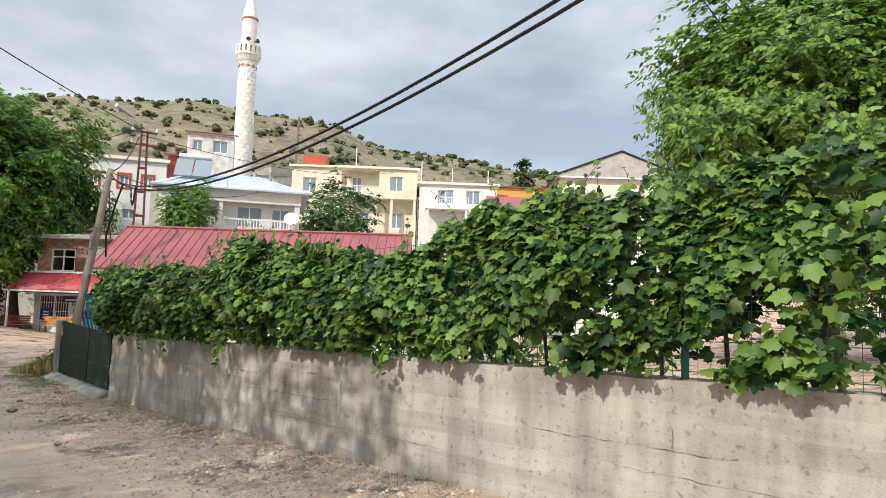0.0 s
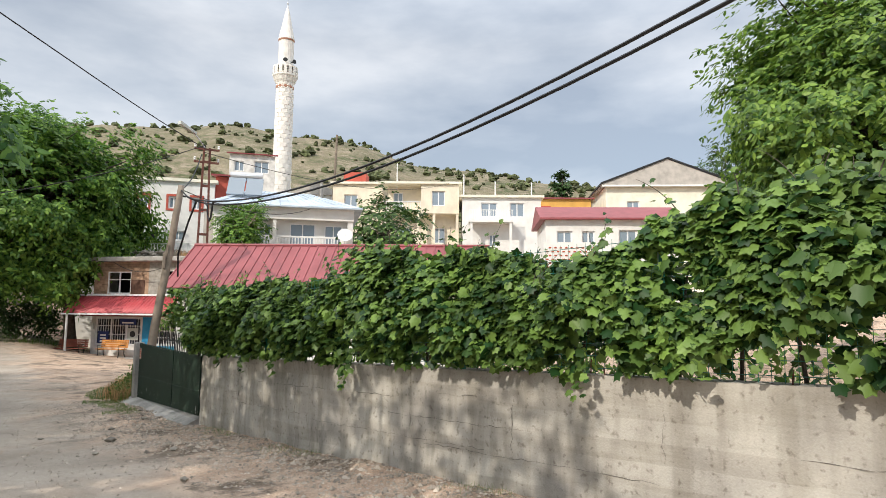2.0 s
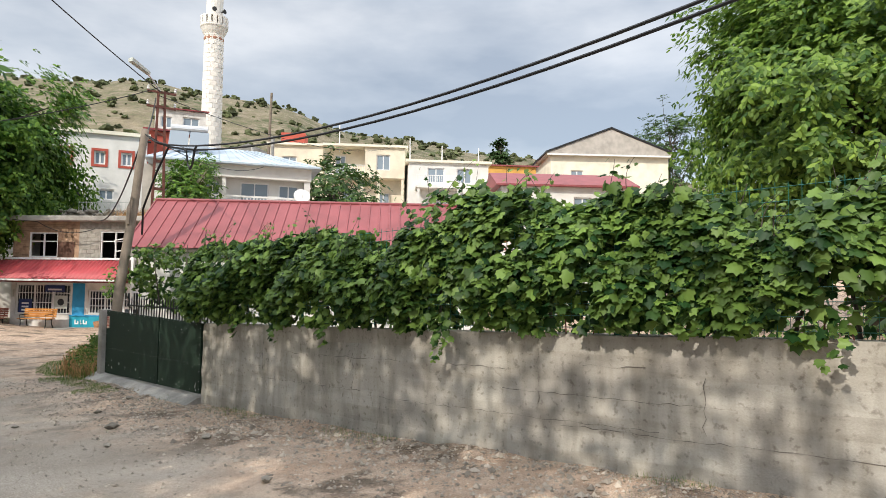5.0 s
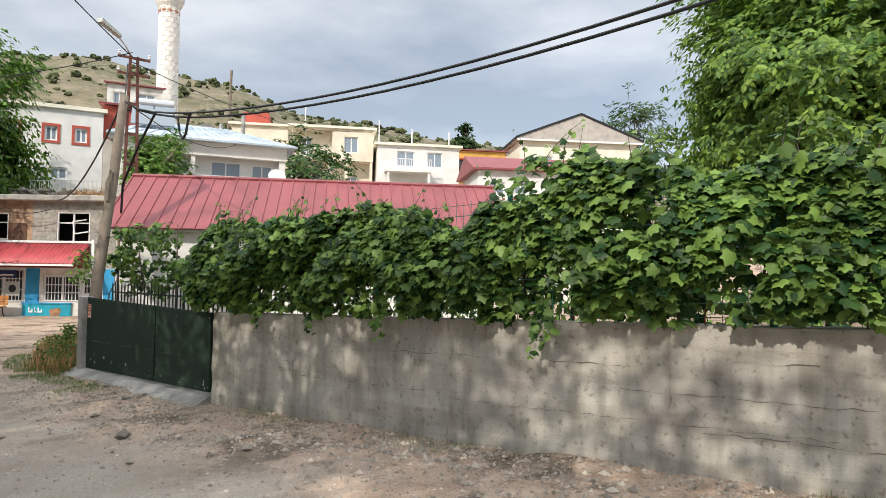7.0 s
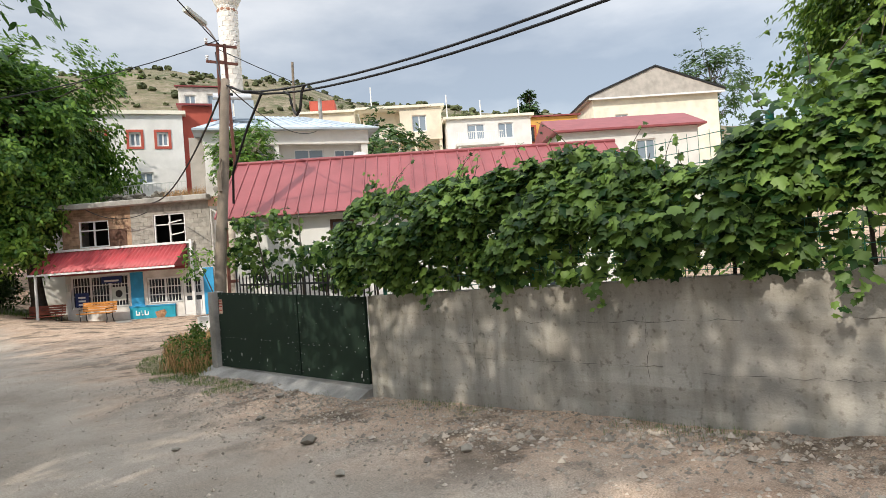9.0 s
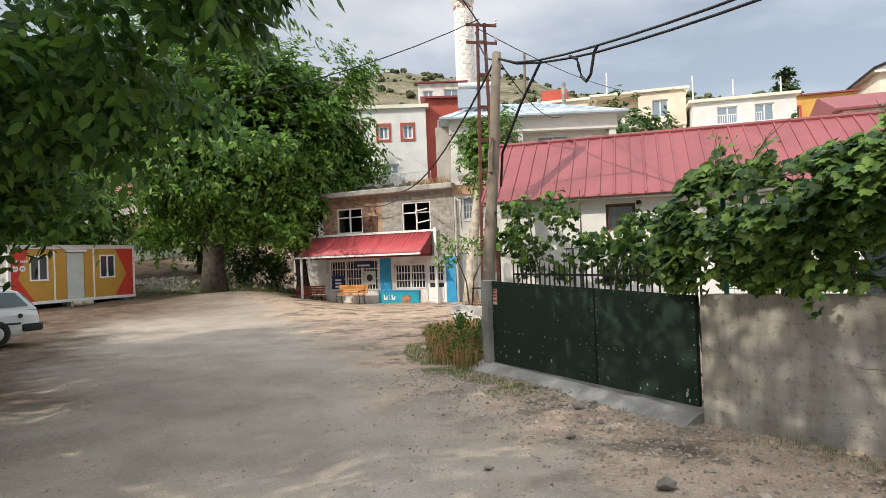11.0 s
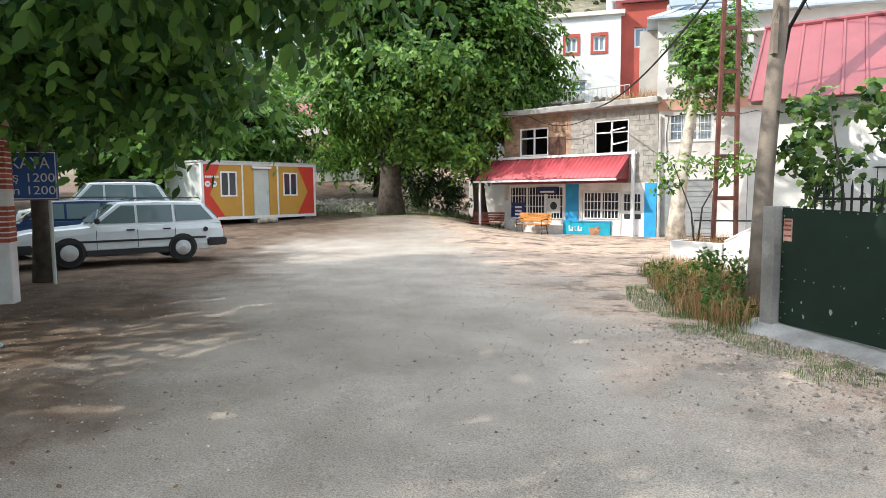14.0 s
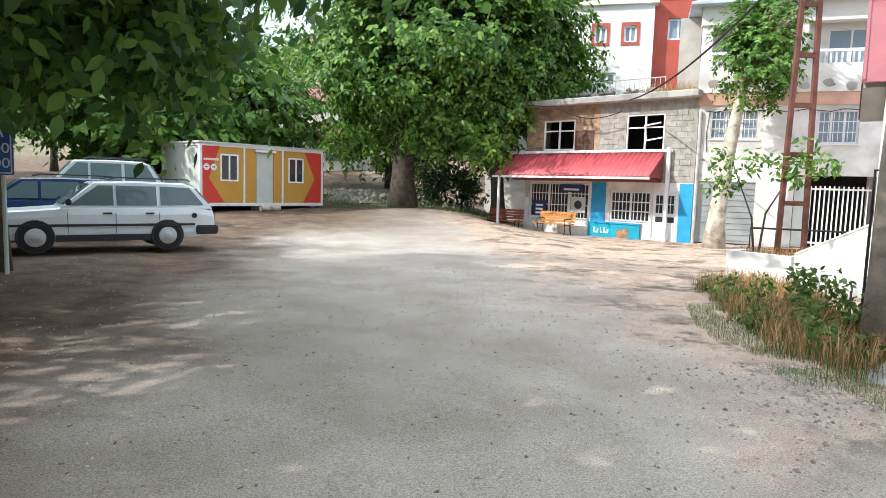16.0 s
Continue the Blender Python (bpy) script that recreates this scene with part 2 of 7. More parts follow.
# ---- building helpers ----
def thing(name, x, y, z, rz=0, label="", category="", group="", kind=""):
    ob = new(name)
    ob.matrix_world = pose(x, y, z, 0, 0, rz)
    return tagged(ob, label, category, group, kind)


def part(name, bm, mat, parent, label="", smooth=False):
    me = bpy.data.meshes.new(name)
    bm.normal_update()
    bm.to_mesh(me)
    bm.free()
    if smooth:
        for p in me.polygons:
            p.use_smooth = True
    me.materials.append(mat)
    ob = new(name, me)
    ob.parent = parent
    if label:
        ob["label"] = label
    return ob


def box(bm, x0, x1, y0, y1, z0, z1):
    """An axis-aligned block."""
    v = [bm.verts.new((x, y, z)) for z in (z0, z1) for x, y in ((x0, y0), (x1, y0), (x1, y1), (x0, y1))]
    for f in ((3, 2, 1, 0), (4, 5, 6, 7), (0, 1, 5, 4), (1, 2, 6, 5), (2, 3, 7, 6), (3, 0, 4, 7)):
        bm.faces.new([v[i] for i in f])
    return v


def prism(bm, outline, axis, a, b):
    """An outline of (u, v) drawn out along an axis from a to b. x: (y, z), y: (x, z), z: (x, y)."""
    def at(u, w, k):
        return {"x": (k, u, w), "y": (u, k, w), "z": (u, w, k)}[axis]
    va, vb = [bm.verts.new(at(u, w, a)) for u, w in outline], [bm.verts.new(at(u, w, b)) for u, w in outline]
    n = len(outline)
    bm.faces.new(va)
    bm.faces.new(vb[::-1])
    for i in range(n):
        bm.faces.new((va[i], vb[i], vb[(i + 1) % n], va[(i + 1) % n]))
    bmesh.ops.recalc_face_normals(bm, faces=bm.faces)


def tube(bm, points, radii, sides=6, cap=True):
    """A tube along points, with a radius for each."""
    points = [Vector(p) for p in points]
    if not hasattr(radii, "__len__"):
        radii = [radii] * len(points)
    rings = []
    for i, p in enumerate(points):
        d = (points[min(i + 1, len(points) - 1)] - points[max(i - 1, 0)]).normalized()
        side = d.cross(Vector((0, 0, 1))) if abs(d.z) < 0.95 else d.cross(Vector((0, 1, 0)))
        side.normalize()
        up = side.cross(d)
        rings.append([bm.verts.new(p + radii[i] * (math.cos(a) * side + math.sin(a) * up)) for a in (2 * math.pi * k / sides for k in range(sides))])
    for r, q in zip(rings, rings[1:]):
        for k in range(sides):
            bm.faces.new((r[k], r[(k + 1) % sides], q[(k + 1) % sides], q[k]))
    if cap:
        bm.faces.new(rings[0][::-1])
        bm.faces.new(rings[-1])


def lathe(bm, profile, sides=24, center=(0, 0)):
    """A body of revolution from (radius, z) pairs."""
    rings = [[bm.verts.new((center[0] + r * math.cos(2 * math.pi * k / sides), center[1] + r * math.sin(2 * math.pi * k / sides), z)) for k in range(sides)] for r, z in profile]
    for a, b in zip(rings, rings[1:]):
        for k in range(sides):
            bm.faces.new((a[k], a[(k + 1) % sides], b[(k + 1) % sides], b[k]))
    bm.faces.new(rings[0][::-1])
    bm.faces.new(rings[-1])


def holed(bm, x0, x1, z0, z1, y0, y1, holes):
    """A wall from x0 to x1 and z0 to z1 with openings (x0, x1, z0, z1) through it."""
    xs = sorted({x0, x1, *(v for h in holes for v in h[:2])})
    zs = sorted({z0, z1, *(v for h in holes for v in h[2:])})
    for za, zb in zip(zs, zs[1:]):
        for xa, xb in zip(xs, xs[1:]):
            cx, cz = (xa + xb) / 2, (za + zb) / 2
            if not any(h[0] < cx < h[1] and h[2] < cz < h[3] for h in holes):
                box(bm, xa, xb, y0, y1, za, zb)
    bmesh.ops.remove_doubles(bm, verts=bm.verts[:], dist=1e-5)


def window(parent, x0, x1, z0, z1, y, frame_mat=PVC, across=2, down=1, bar=0.05, glass=GLASS, sill=False, name="window", deep=0.06):
    """A framed window at a wall's opening: frame with glazing bars, and its panes."""
    rods = [(x1 - bar, x1, y, z0, z1), (x0 + bar, x1 - bar, y, z0, z0 + bar), (x0 + bar, x1 - bar, y, z1 - bar, z1)]
    rods += [(x0 + (x1 - x0) * i / across - bar / 2, x0 + (x1 - x0) * i / across + bar / 2, y + 0.002, z0 + bar, z1 - bar) for i in range(1, across)]
    rods += [(x0 + bar, x1 - bar, y + 0.004, z0 + (z1 - z0) * i / down - bar / 2, z0 + (z1 - z0) * i / down + bar / 2) for i in range(1, down)]
    bm = bmesh.new()
    box(bm, x0, x0 + bar, y, y + deep, z0, z1)
    w = part(name, bm, frame_mat, parent)
    for xa, xb, ya, za, zb in rods:
        bm = bmesh.new()
        box(bm, xa, xb, ya, y + deep, za, zb)
        part("frame_bar", bm, frame_mat, w)
    if sill:
        bm = bmesh.new()
        box(bm, x0 - 0.06, x1 + 0.06, y - 0.12, y - 0.002, z0 - 0.05, z0)
        part("sill", bm, frame_mat, w)
    for i in range(across):
        bm = bmesh.new()
        a, b = x0 + (x1 - x0) * i / across, x0 + (x1 - x0) * (i + 1) / across
        box(bm, a + bar / 2, b - bar / 2, y + deep * 0.5, y + deep * 0.5 + 0.008, z0 + bar, z1 - bar)
        part("pane", bm, glass, w)
    return w


def bars(parent, name, x0, x1, z0, z1, y, mat, step=0.12, r=0.009, rails=(0.0, 1.0), label=""):
    """A grille or railing of thin upright bars with rails."""
    bm = bmesh.new()
    n = max(2, int((x1 - x0) / step))
    for i in range(n + 1):
        x = x0 + (x1 - x0) * i / n
        box(bm, x - r, x + r, y - r, y + r, z0, z1)
    for k in rails:
        z = z0 + (z1 - z0) * k
        box(bm, x0 - r, x1 + r, y - r * 1.6, y + r * 1.6, z - r * 1.6, z + r * 1.6)
    return part(name, bm, mat, parent, label)


LOBED = [(0, 0), (0.30, -0.15), (0.53, 0.14), (0.41, 0.33), (0.50, 0.62), (0.25, 0.65), (0, 1.0), (-0.25, 0.65), (-0.50, 0.62), (-0.41, 0.33), (-0.53, 0.14), (-0.30, -0.15)]
OVAL = [(0, 0), (0.20, 0.25), (0.22, 0.55), (0, 1.0), (-0.22, 0.55), (-0.20, 0.25)]
LANCE = [(0, 0), (0.20, 0.22), (0.24, 0.52), (0, 1.0), (-0.24, 0.52), (-0.20, 0.22)]
BLADE = [(0.014, 0), (0.012, 0.6), (0, 1.0), (-0.012, 0.6), (-0.014, 0)]


def leaf_mesh(name, centers, outward, sizes, shape, mat, rng, droop=0.35, spread=0.8, tips=None, lift_z=0.35):
    """Many leaves as one mesh: each a small folded blade that faces roughly outward."""
    n, k = len(centers), len(shape)
    nrm = outward + rng.normal(0, spread, (n, 3))
    nrm[:, 2] += lift_z
    nrm /= np.linalg.norm(nrm, axis=1, keepdims=True) + 1e-9
    tip = rng.normal(0, 1, (n, 3)) if tips is None else tips + rng.normal(0, 0.22, (n, 3))
    tip[:, 2] -= droop * 2.2 if tips is None else droop
    tip -= (tip * nrm).sum(1, keepdims=True) * nrm
    tip /= np.linalg.norm(tip, axis=1, keepdims=True) + 1e-9
    side = np.cross(tip, nrm)
    sh = np.array(shape)
    lift = -0.35 * np.abs(sh[:, 0]) - 0.25 * sh[:, 1] ** 2
    v = centers[:, None, :] + sizes[:, None, None] * (side[:, None, :] * sh[None, :, 0, None] + tip[:, None, :] * sh[None, :, 1, None] + nrm[:, None, :] * lift[None, :, None])
    me = bpy.data.meshes.new(name)
    half = [list(range(0, k // 2 + 1)), [0] + list(range(k // 2, k))]
    if len(shape) == 5:
        half = [list(range(5))]
    flat = np.concatenate([np.array(h) for h in half])
    lens = np.array([len(h) for h in half])
    me.vertices.add(n * k)
    me.vertices.foreach_set("co", v.reshape(-1).astype(np.float32))
    loops = (np.arange(n)[:, None] * k + flat[None, :]).reshape(-1)
    me.loops.add(len(loops))
    me.loops.foreach_set("vertex_index", loops.astype(np.int32))
    totals = np.tile(lens, n)
    starts = np.concatenate([[0], np.cumsum(totals)[:-1]])
    me.polygons.add(len(totals))
    me.polygons.foreach_set("loop_start", starts.astype(np.int32))
    me.update(calc_edges=True)
    me.validate()
    me.materials.append(mat)
    return me


def clump_leaves(clumps, radius, per, rng, squash_z=0.75):
    """Leaf places round the given clump centres, and the way each faces."""
    c = np.repeat(np.asarray(clumps, float), per, axis=0)
    d = rng.normal(0, 1, c.shape)
    d /= np.linalg.norm(d, axis=1, keepdims=True)
    r = radius * rng.uniform(0.25, 1.0, (len(c), 1)) ** 0.6
    off = d * r
    off[:, 2] *= squash_z
    return c + off, d


def sprays(clumps, outward, radius, per, rng, leaflets=7):
    """Compound leaves round the clump centres: twigs that arch outwards, each with paired leaflets. Returns places, facings, tips."""
    twigs = max(2, per // leaflets)
    c = np.repeat(np.asarray(clumps, float), twigs, axis=0)
    o = np.repeat(np.asarray(outward, float), twigs, axis=0)
    o /= np.linalg.norm(o, axis=1, keepdims=True) + 1e-9
    n = len(c)
    a = c + rng.normal(0, 0.42, (n, 3)) * radius * np.array([1, 1, 0.7])
    d = o * 0.75 + rng.normal(0, 0.7, (n, 3))
    d[:, 2] = d[:, 2] * 0.6 + 0.05
    d /= np.linalg.norm(d, axis=1, keepdims=True)
    ln = radius * rng.uniform(0.45, 0.95, (n, 1))
    side = np.cross(d, np.array([0, 0, 1.0]))
    side /= np.linalg.norm(side, axis=1, keepdims=True) + 1e-9
    face = np.cross(side, d) * 0.7 + o * 0.9
    pl, fc, tp = [], [], []
    for i in range(leaflets):
        k = 0.25 + 0.75 * (i // 2 + 0.5) / ((leaflets + 1) // 2)
        sg = 0 if i == leaflets - 1 else (1 if i % 2 else -1)
        pl.append(a + d * ln * k - np.array([0, 0, 0.45]) * ln * k * k)
        fc.append(face)
        tp.append(d * 0.75 + side * sg * 0.85)
    return np.concatenate(pl), np.concatenate(fc), np.concatenate(tp)


def tree(name, x, y, z, height, crown_c, crown_r, trunk_r, clumps, per, leaf, mat, label, bark=BARK, shape=LANCE, clump_r=0.9, seed=1, group="", fork=0.3, lean=(0, 0), inner=0.55, category="tree", extra=(), limb_from=3, raise_extra=0.0):
    """A tree: tapered trunk with limbs that reach the leaf clumps, and a crown of single leaves."""
    rng = np.random.default_rng(seed)
    t = thing(name, x, y, z, 0, label, category, group)
    pts = []
    while len(pts) < clumps:
        d = rng.normal(0, 1, 3)
        d /= np.linalg.norm(d)
        k = rng.uniform(inner, 1.0) * (0.82 + 0.36 * noise.noise(Vector(d * 1.7 + seed)))
        p = np.array(crown_c) + d * np.array(crown_r) * k
        if p[2] > crown_c[2] - crown_r[2] * 0.92:
            pts.append(p)
    pts = np.array(pts + [np.array(e, float) + np.array([0, 0, raise_extra]) for e in extra])
    bm = bmesh.new()
    top = Vector((crown_c[0] * 0.7 + lean[0], crown_c[1] * 0.7 + lean[1], crown_c[2] + crown_r[2] * 0.35))
    stem = []
    for i in range(9):
        k = i / 8
        stem.append(Vector((top.x * k ** 1.4 + 0.12 * trunk_r * math.sin(4 * k + seed) * 3, top.y * k ** 1.4 + 0.12 * trunk_r * math.cos(3 * k + seed) * 3, top.z * k - 0.15 * (i == 0))))
    tube(bm, stem, [trunk_r * (1.35 if i == 0 else 1 - 0.085 * i) for i in range(9)], 10)
    for i, p in enumerate(pts[:: max(1, len(pts) // 46)]):
        a = stem[int(rng.integers(limb_from, 8))]
        b = Vector(p)
        m1 = a.lerp(b, 0.45) + Vector((0, 0, (b - a).length * 0.10))
        tube(bm, [a, m1, b], [trunk_r * 0.32, trunk_r * 0.17, 0.02], 5, False)
    part("trunk", bm, bark, t, smooth=True)
    out_dir = (pts - np.array(crown_c)) / np.array(crown_r)
    c, d, tips = sprays(pts, out_dir, clump_r, per, rng)
    me = leaf_mesh("crown", c, d, rng.uniform(0.7, 1.25, len(c)) * leaf, shape, mat, rng, 0.35, 0.35, tips, 0.15)
    ob = new("crown", me)
    ob.parent = t
    return t


# ---- ground ----
RIDGE_AZ = np.array([-180, -70, -20, 0, 12, 18, 25, 30, 35, 43, 52, 70, 100, 140, 180.0])
RIDGE_EL = np.array([3, 3, 8, 13.5, 15.2, 15.6, 15.5, 14.7, 13.3, 12.4, 11.2, 8, 4, 3, 3.0])


def step01(a, b, v):
    k = np.clip((v - a) / (b - a), 0, 1)
    return k * k * (3 - 2 * k)


def terrain(x, y):
    """Height of the ground: a road that climbs gently, a bank to the north-west and the hill beyond the village."""
    x, y = np.asarray(x, float), np.asarray(y, float)
    z = 0.05 * np.clip(-(y + 3), 0, 25) - 0.012 * np.clip(y - 8, 0, 12) * step01(4, 8, x)
    z = z + 0.055 * np.clip(y - 12.5, 0, 30) * (1 - step01(2.5, 8.5, x)) + 0.02 * np.clip(-4 - x, 0, 8)
    r = np.hypot(x - 1, y + 14)
    az = np.degrees(np.arctan2(x - 1, y + 14))
    z = z + 9.0 * step01(46, 92, r) * step01(-25, 15, az) * (1 - step01(85, 120, az)) 
    el = np.interp(az, RIDGE_AZ, RIDGE_EL)
    rough = 1 + 0.02 * np.sin(az * 0.55 + 1.0) * np.sin(r * 0.013 + az * 0.05) + 0.006 * np.sin(az * 2.3 + r * 0.03)
    z = z + (np.tan(np.radians(el)) * 300 - 10.5) * step01(70, 300, r) * rough
    return z


def relief(x, y):
    """Small unevenness of the road, and the low spill of earth and gravel along the foot of the wall."""
    if abs(x) > 12 or abs(y) > 26:
        return 0.0
    p = Vector((x, y, 0))
    v = 0.025 * noise.noise(p * 0.7) + 0.006 * noise.noise(p * 3.1)
    if y < 1.2:
        edge = max(0.0, min(1.0, (x - 2.6) / 1.6))
        v += edge * (0.030 * noise.noise(p * 1.9) + 0.022 * noise.noise(p * 4.3) + 0.05 * max(0.0, noise.noise(Vector((x * 1.2, y * 0.7, 4)))))
    return v


def ground_z(x, y):
    return float(terrain(x, y)) + relief(x, y)


def ground_material():
    m = bpy.data.materials.new("dirt_road")
    m.use_nodes = True
    n, l = m.node_tree.nodes, m.node_tree.links
    b = n["Principled BSDF"]
    b.inputs["Roughness"].default_value, b.inputs["Specular IOR Level"].default_value = 0.95, 0.2
    geo = n.new("ShaderNodeNewGeometry")
    pos = geo.outputs["Position"]
    sep = n.new("ShaderNodeSeparateXYZ")
    l.new(pos, sep.inputs[0])

    def tex(scale, detail=4, rough=0.6):
        t = n.new("ShaderNodeTexNoise")
        t.inputs["Scale"].default_value, t.inputs["Detail"].default_value, t.inputs["Roughness"].default_value = scale, detail, rough
        l.new(pos, t.inputs["Vector"])
        return t.outputs["Fac"]

    def ramp(src, a, b_, ca, cb):
        r = n.new("ShaderNodeValToRGB")
        r.color_ramp.elements[0].position, r.color_ramp.elements[0].color = a, (*ca, 1)
        r.color_ramp.elements[1].position, r.color_ramp.elements[1].color = b_, (*cb, 1)
        l.new(src, r.inputs["Fac"])
        return r.outputs["Color"]

    def math2(op, a, b_):
        k = n.new("ShaderNodeMath")
        k.operation = op
        for i, v in enumerate((a, b_)):
            if isinstance(v, (int, float)):
                k.inputs[i].default_value = v
            else:
                l.new(v, k.inputs[i])
        return k.outputs[0]

    def mix(f, a, b_):
        k = n.new("ShaderNodeMix")
        k.data_type = "RGBA"
        l.new(f, k.inputs["Factor"])
        l.new(a, k.inputs["A"])
        l.new(b_, k.inputs["B"])
        return k.outputs["Result"]

    def span(src, a, b_):
        r = n.new("ShaderNodeMapRange")
        r.interpolation_type = "SMOOTHSTEP"
        r.inputs["From Min"].default_value, r.inputs["From Max"].default_value = a, b_
        l.new(src, r.inputs["Value"])
        return r.outputs["Result"]
    wob = math2("MULTIPLY", math2("SUBTRACT", tex(0.6), 0.5), 5.0)
    xw = math2("ADD", sep.outputs["X"], wob)
    road = ramp(tex(0.7, 6), 0.35, 0.65, (0.315, 0.27, 0.222), (0.45, 0.395, 0.335))
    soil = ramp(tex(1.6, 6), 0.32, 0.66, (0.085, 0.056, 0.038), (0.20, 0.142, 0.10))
    verge = mix(span(tex(0.9, 7, 0.7), 0.50, 0.60), ramp(tex(2.6, 7, 0.7), 0.36, 0.62, (0.39, 0.275, 0.20), (0.56, 0.43, 0.33)), ramp(tex(3.5, 7, 0.75), 0.38, 0.64, (0.115, 0.088, 0.066), (0.30, 0.235, 0.18)))
    straw = mix(span(tex(0.35, 6, 0.75), 0.42, 0.60), ramp(tex(0.04, 7, 0.7), 0.42, 0.66, (0.085, 0.10, 0.045), (0.27, 0.225, 0.15)), ramp(tex(0.12, 6, 0.7), 0.35, 0.62, (0.15, 0.125, 0.08), (0.31, 0.26, 0.19)))
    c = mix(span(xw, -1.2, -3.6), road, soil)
    c = mix(span(xw, 2.2, 4.4), c, verge)
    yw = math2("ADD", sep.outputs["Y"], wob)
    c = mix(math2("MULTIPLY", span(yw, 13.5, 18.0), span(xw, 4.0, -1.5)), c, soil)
    south = math2("MULTIPLY", span(yw, -9.0, -14.0), 0.65)
    c = mix(south, c, verge)
    c = mix(span(sep.outputs["Z"], 2.5, 6.0), c, straw)
    grain = ramp(tex(75, 6, 0.8), 0.38, 0.62, (0.52, 0.51, 0.50), (1.30, 1.30, 1.30))
    mul = n.new("ShaderNodeMix")
    mul.data_type, mul.blend_type = "RGBA", "MULTIPLY"
    mul.inputs["Factor"].default_value = 1
    l.new(c, mul.inputs["A"])
    l.new(grain, mul.inputs["B"])
    l.new(mul.outputs["Result"], b.inputs["Base Color"])
    bp = n.new("ShaderNodeBump")
    bp.inputs["Strength"].default_value, bp.inputs["Distance"].default_value = 0.6, 0.012
    l.new(tex(85, 6, 0.75), bp.inputs["Height"])
    l.new(bp.outputs["Normal"], b.inputs["Normal"])
    return m


def make_ground():
    def axis(lo, hi, step, far):
        near = list(np.arange(lo, hi + 1e-6, step))
        a, s = [], step
        v = hi
        while v < far:
            s *= 1.10
            v += min(s, 60)
            a.append(v)
        c, s, v = [], step, lo
        while v > -far:
            s *= 1.10
            v -= min(s, 60)
            c.append(v)
        return np.array(c[::-1] + near + a)
    xs, ys = axis(-9, 9, 0.16, 1500), axis(-20, 22, 0.16, 1500)
    gx, gy = np.meshgrid(xs, ys)
    gz = terrain(gx, gy)
    fine = np.zeros_like(gz)
    for i in range(gx.shape[0]):
        for j in range(gx.shape[1]):
            fine[i, j] = relief(gx[i, j], gy[i, j])
    gz = gz + fine
    me = bpy.data.meshes.new("ground")
    nx, ny = len(xs), len(ys)
    verts = np.stack([gx, gy, gz], -1).reshape(-1, 3)
    idx = np.arange(nx * ny).reshape(ny, nx)
    faces = np.stack([idx[:-1, :-1], idx[:-1, 1:], idx[1:, 1:], idx[1:, :-1]], -1).reshape(-1, 4)
    me.from_pydata(verts.tolist(), [], faces.tolist())
    for p in me.polygons:
        p.use_smooth = True
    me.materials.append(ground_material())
    return tagged(new("ground", me), "beige dirt and gravel village road with hills beyond", "ground", kind="structure")


make_ground()

# ---- concrete garden wall, fence and gate ----
WALL = [(5.18, -3.43, 1.41), (5.41, -7.2, 1.54), (5.72, -10.5, 1.66), (6.0, -13.0, 1.75), (6.42, -15.8, 1.83), (6.8, -18.6, 1.91), (7.9, -26.0, 2.1)]


def along_wall(s):
    """The place at s metres along the wall from the gate: x, y, top z, and the way along it."""
    for a, b in zip(WALL, WALL[1:]):
        n = math.hypot(b[0] - a[0], b[1] - a[1])
        if s <= n or b is WALL[-1]:
            k = s / n
            return tuple(a[i] + (b[i] - a[i]) * k for i in range(3)) + ((b[0] - a[0]) / n, (b[1] - a[1]) / n)
        s -= n


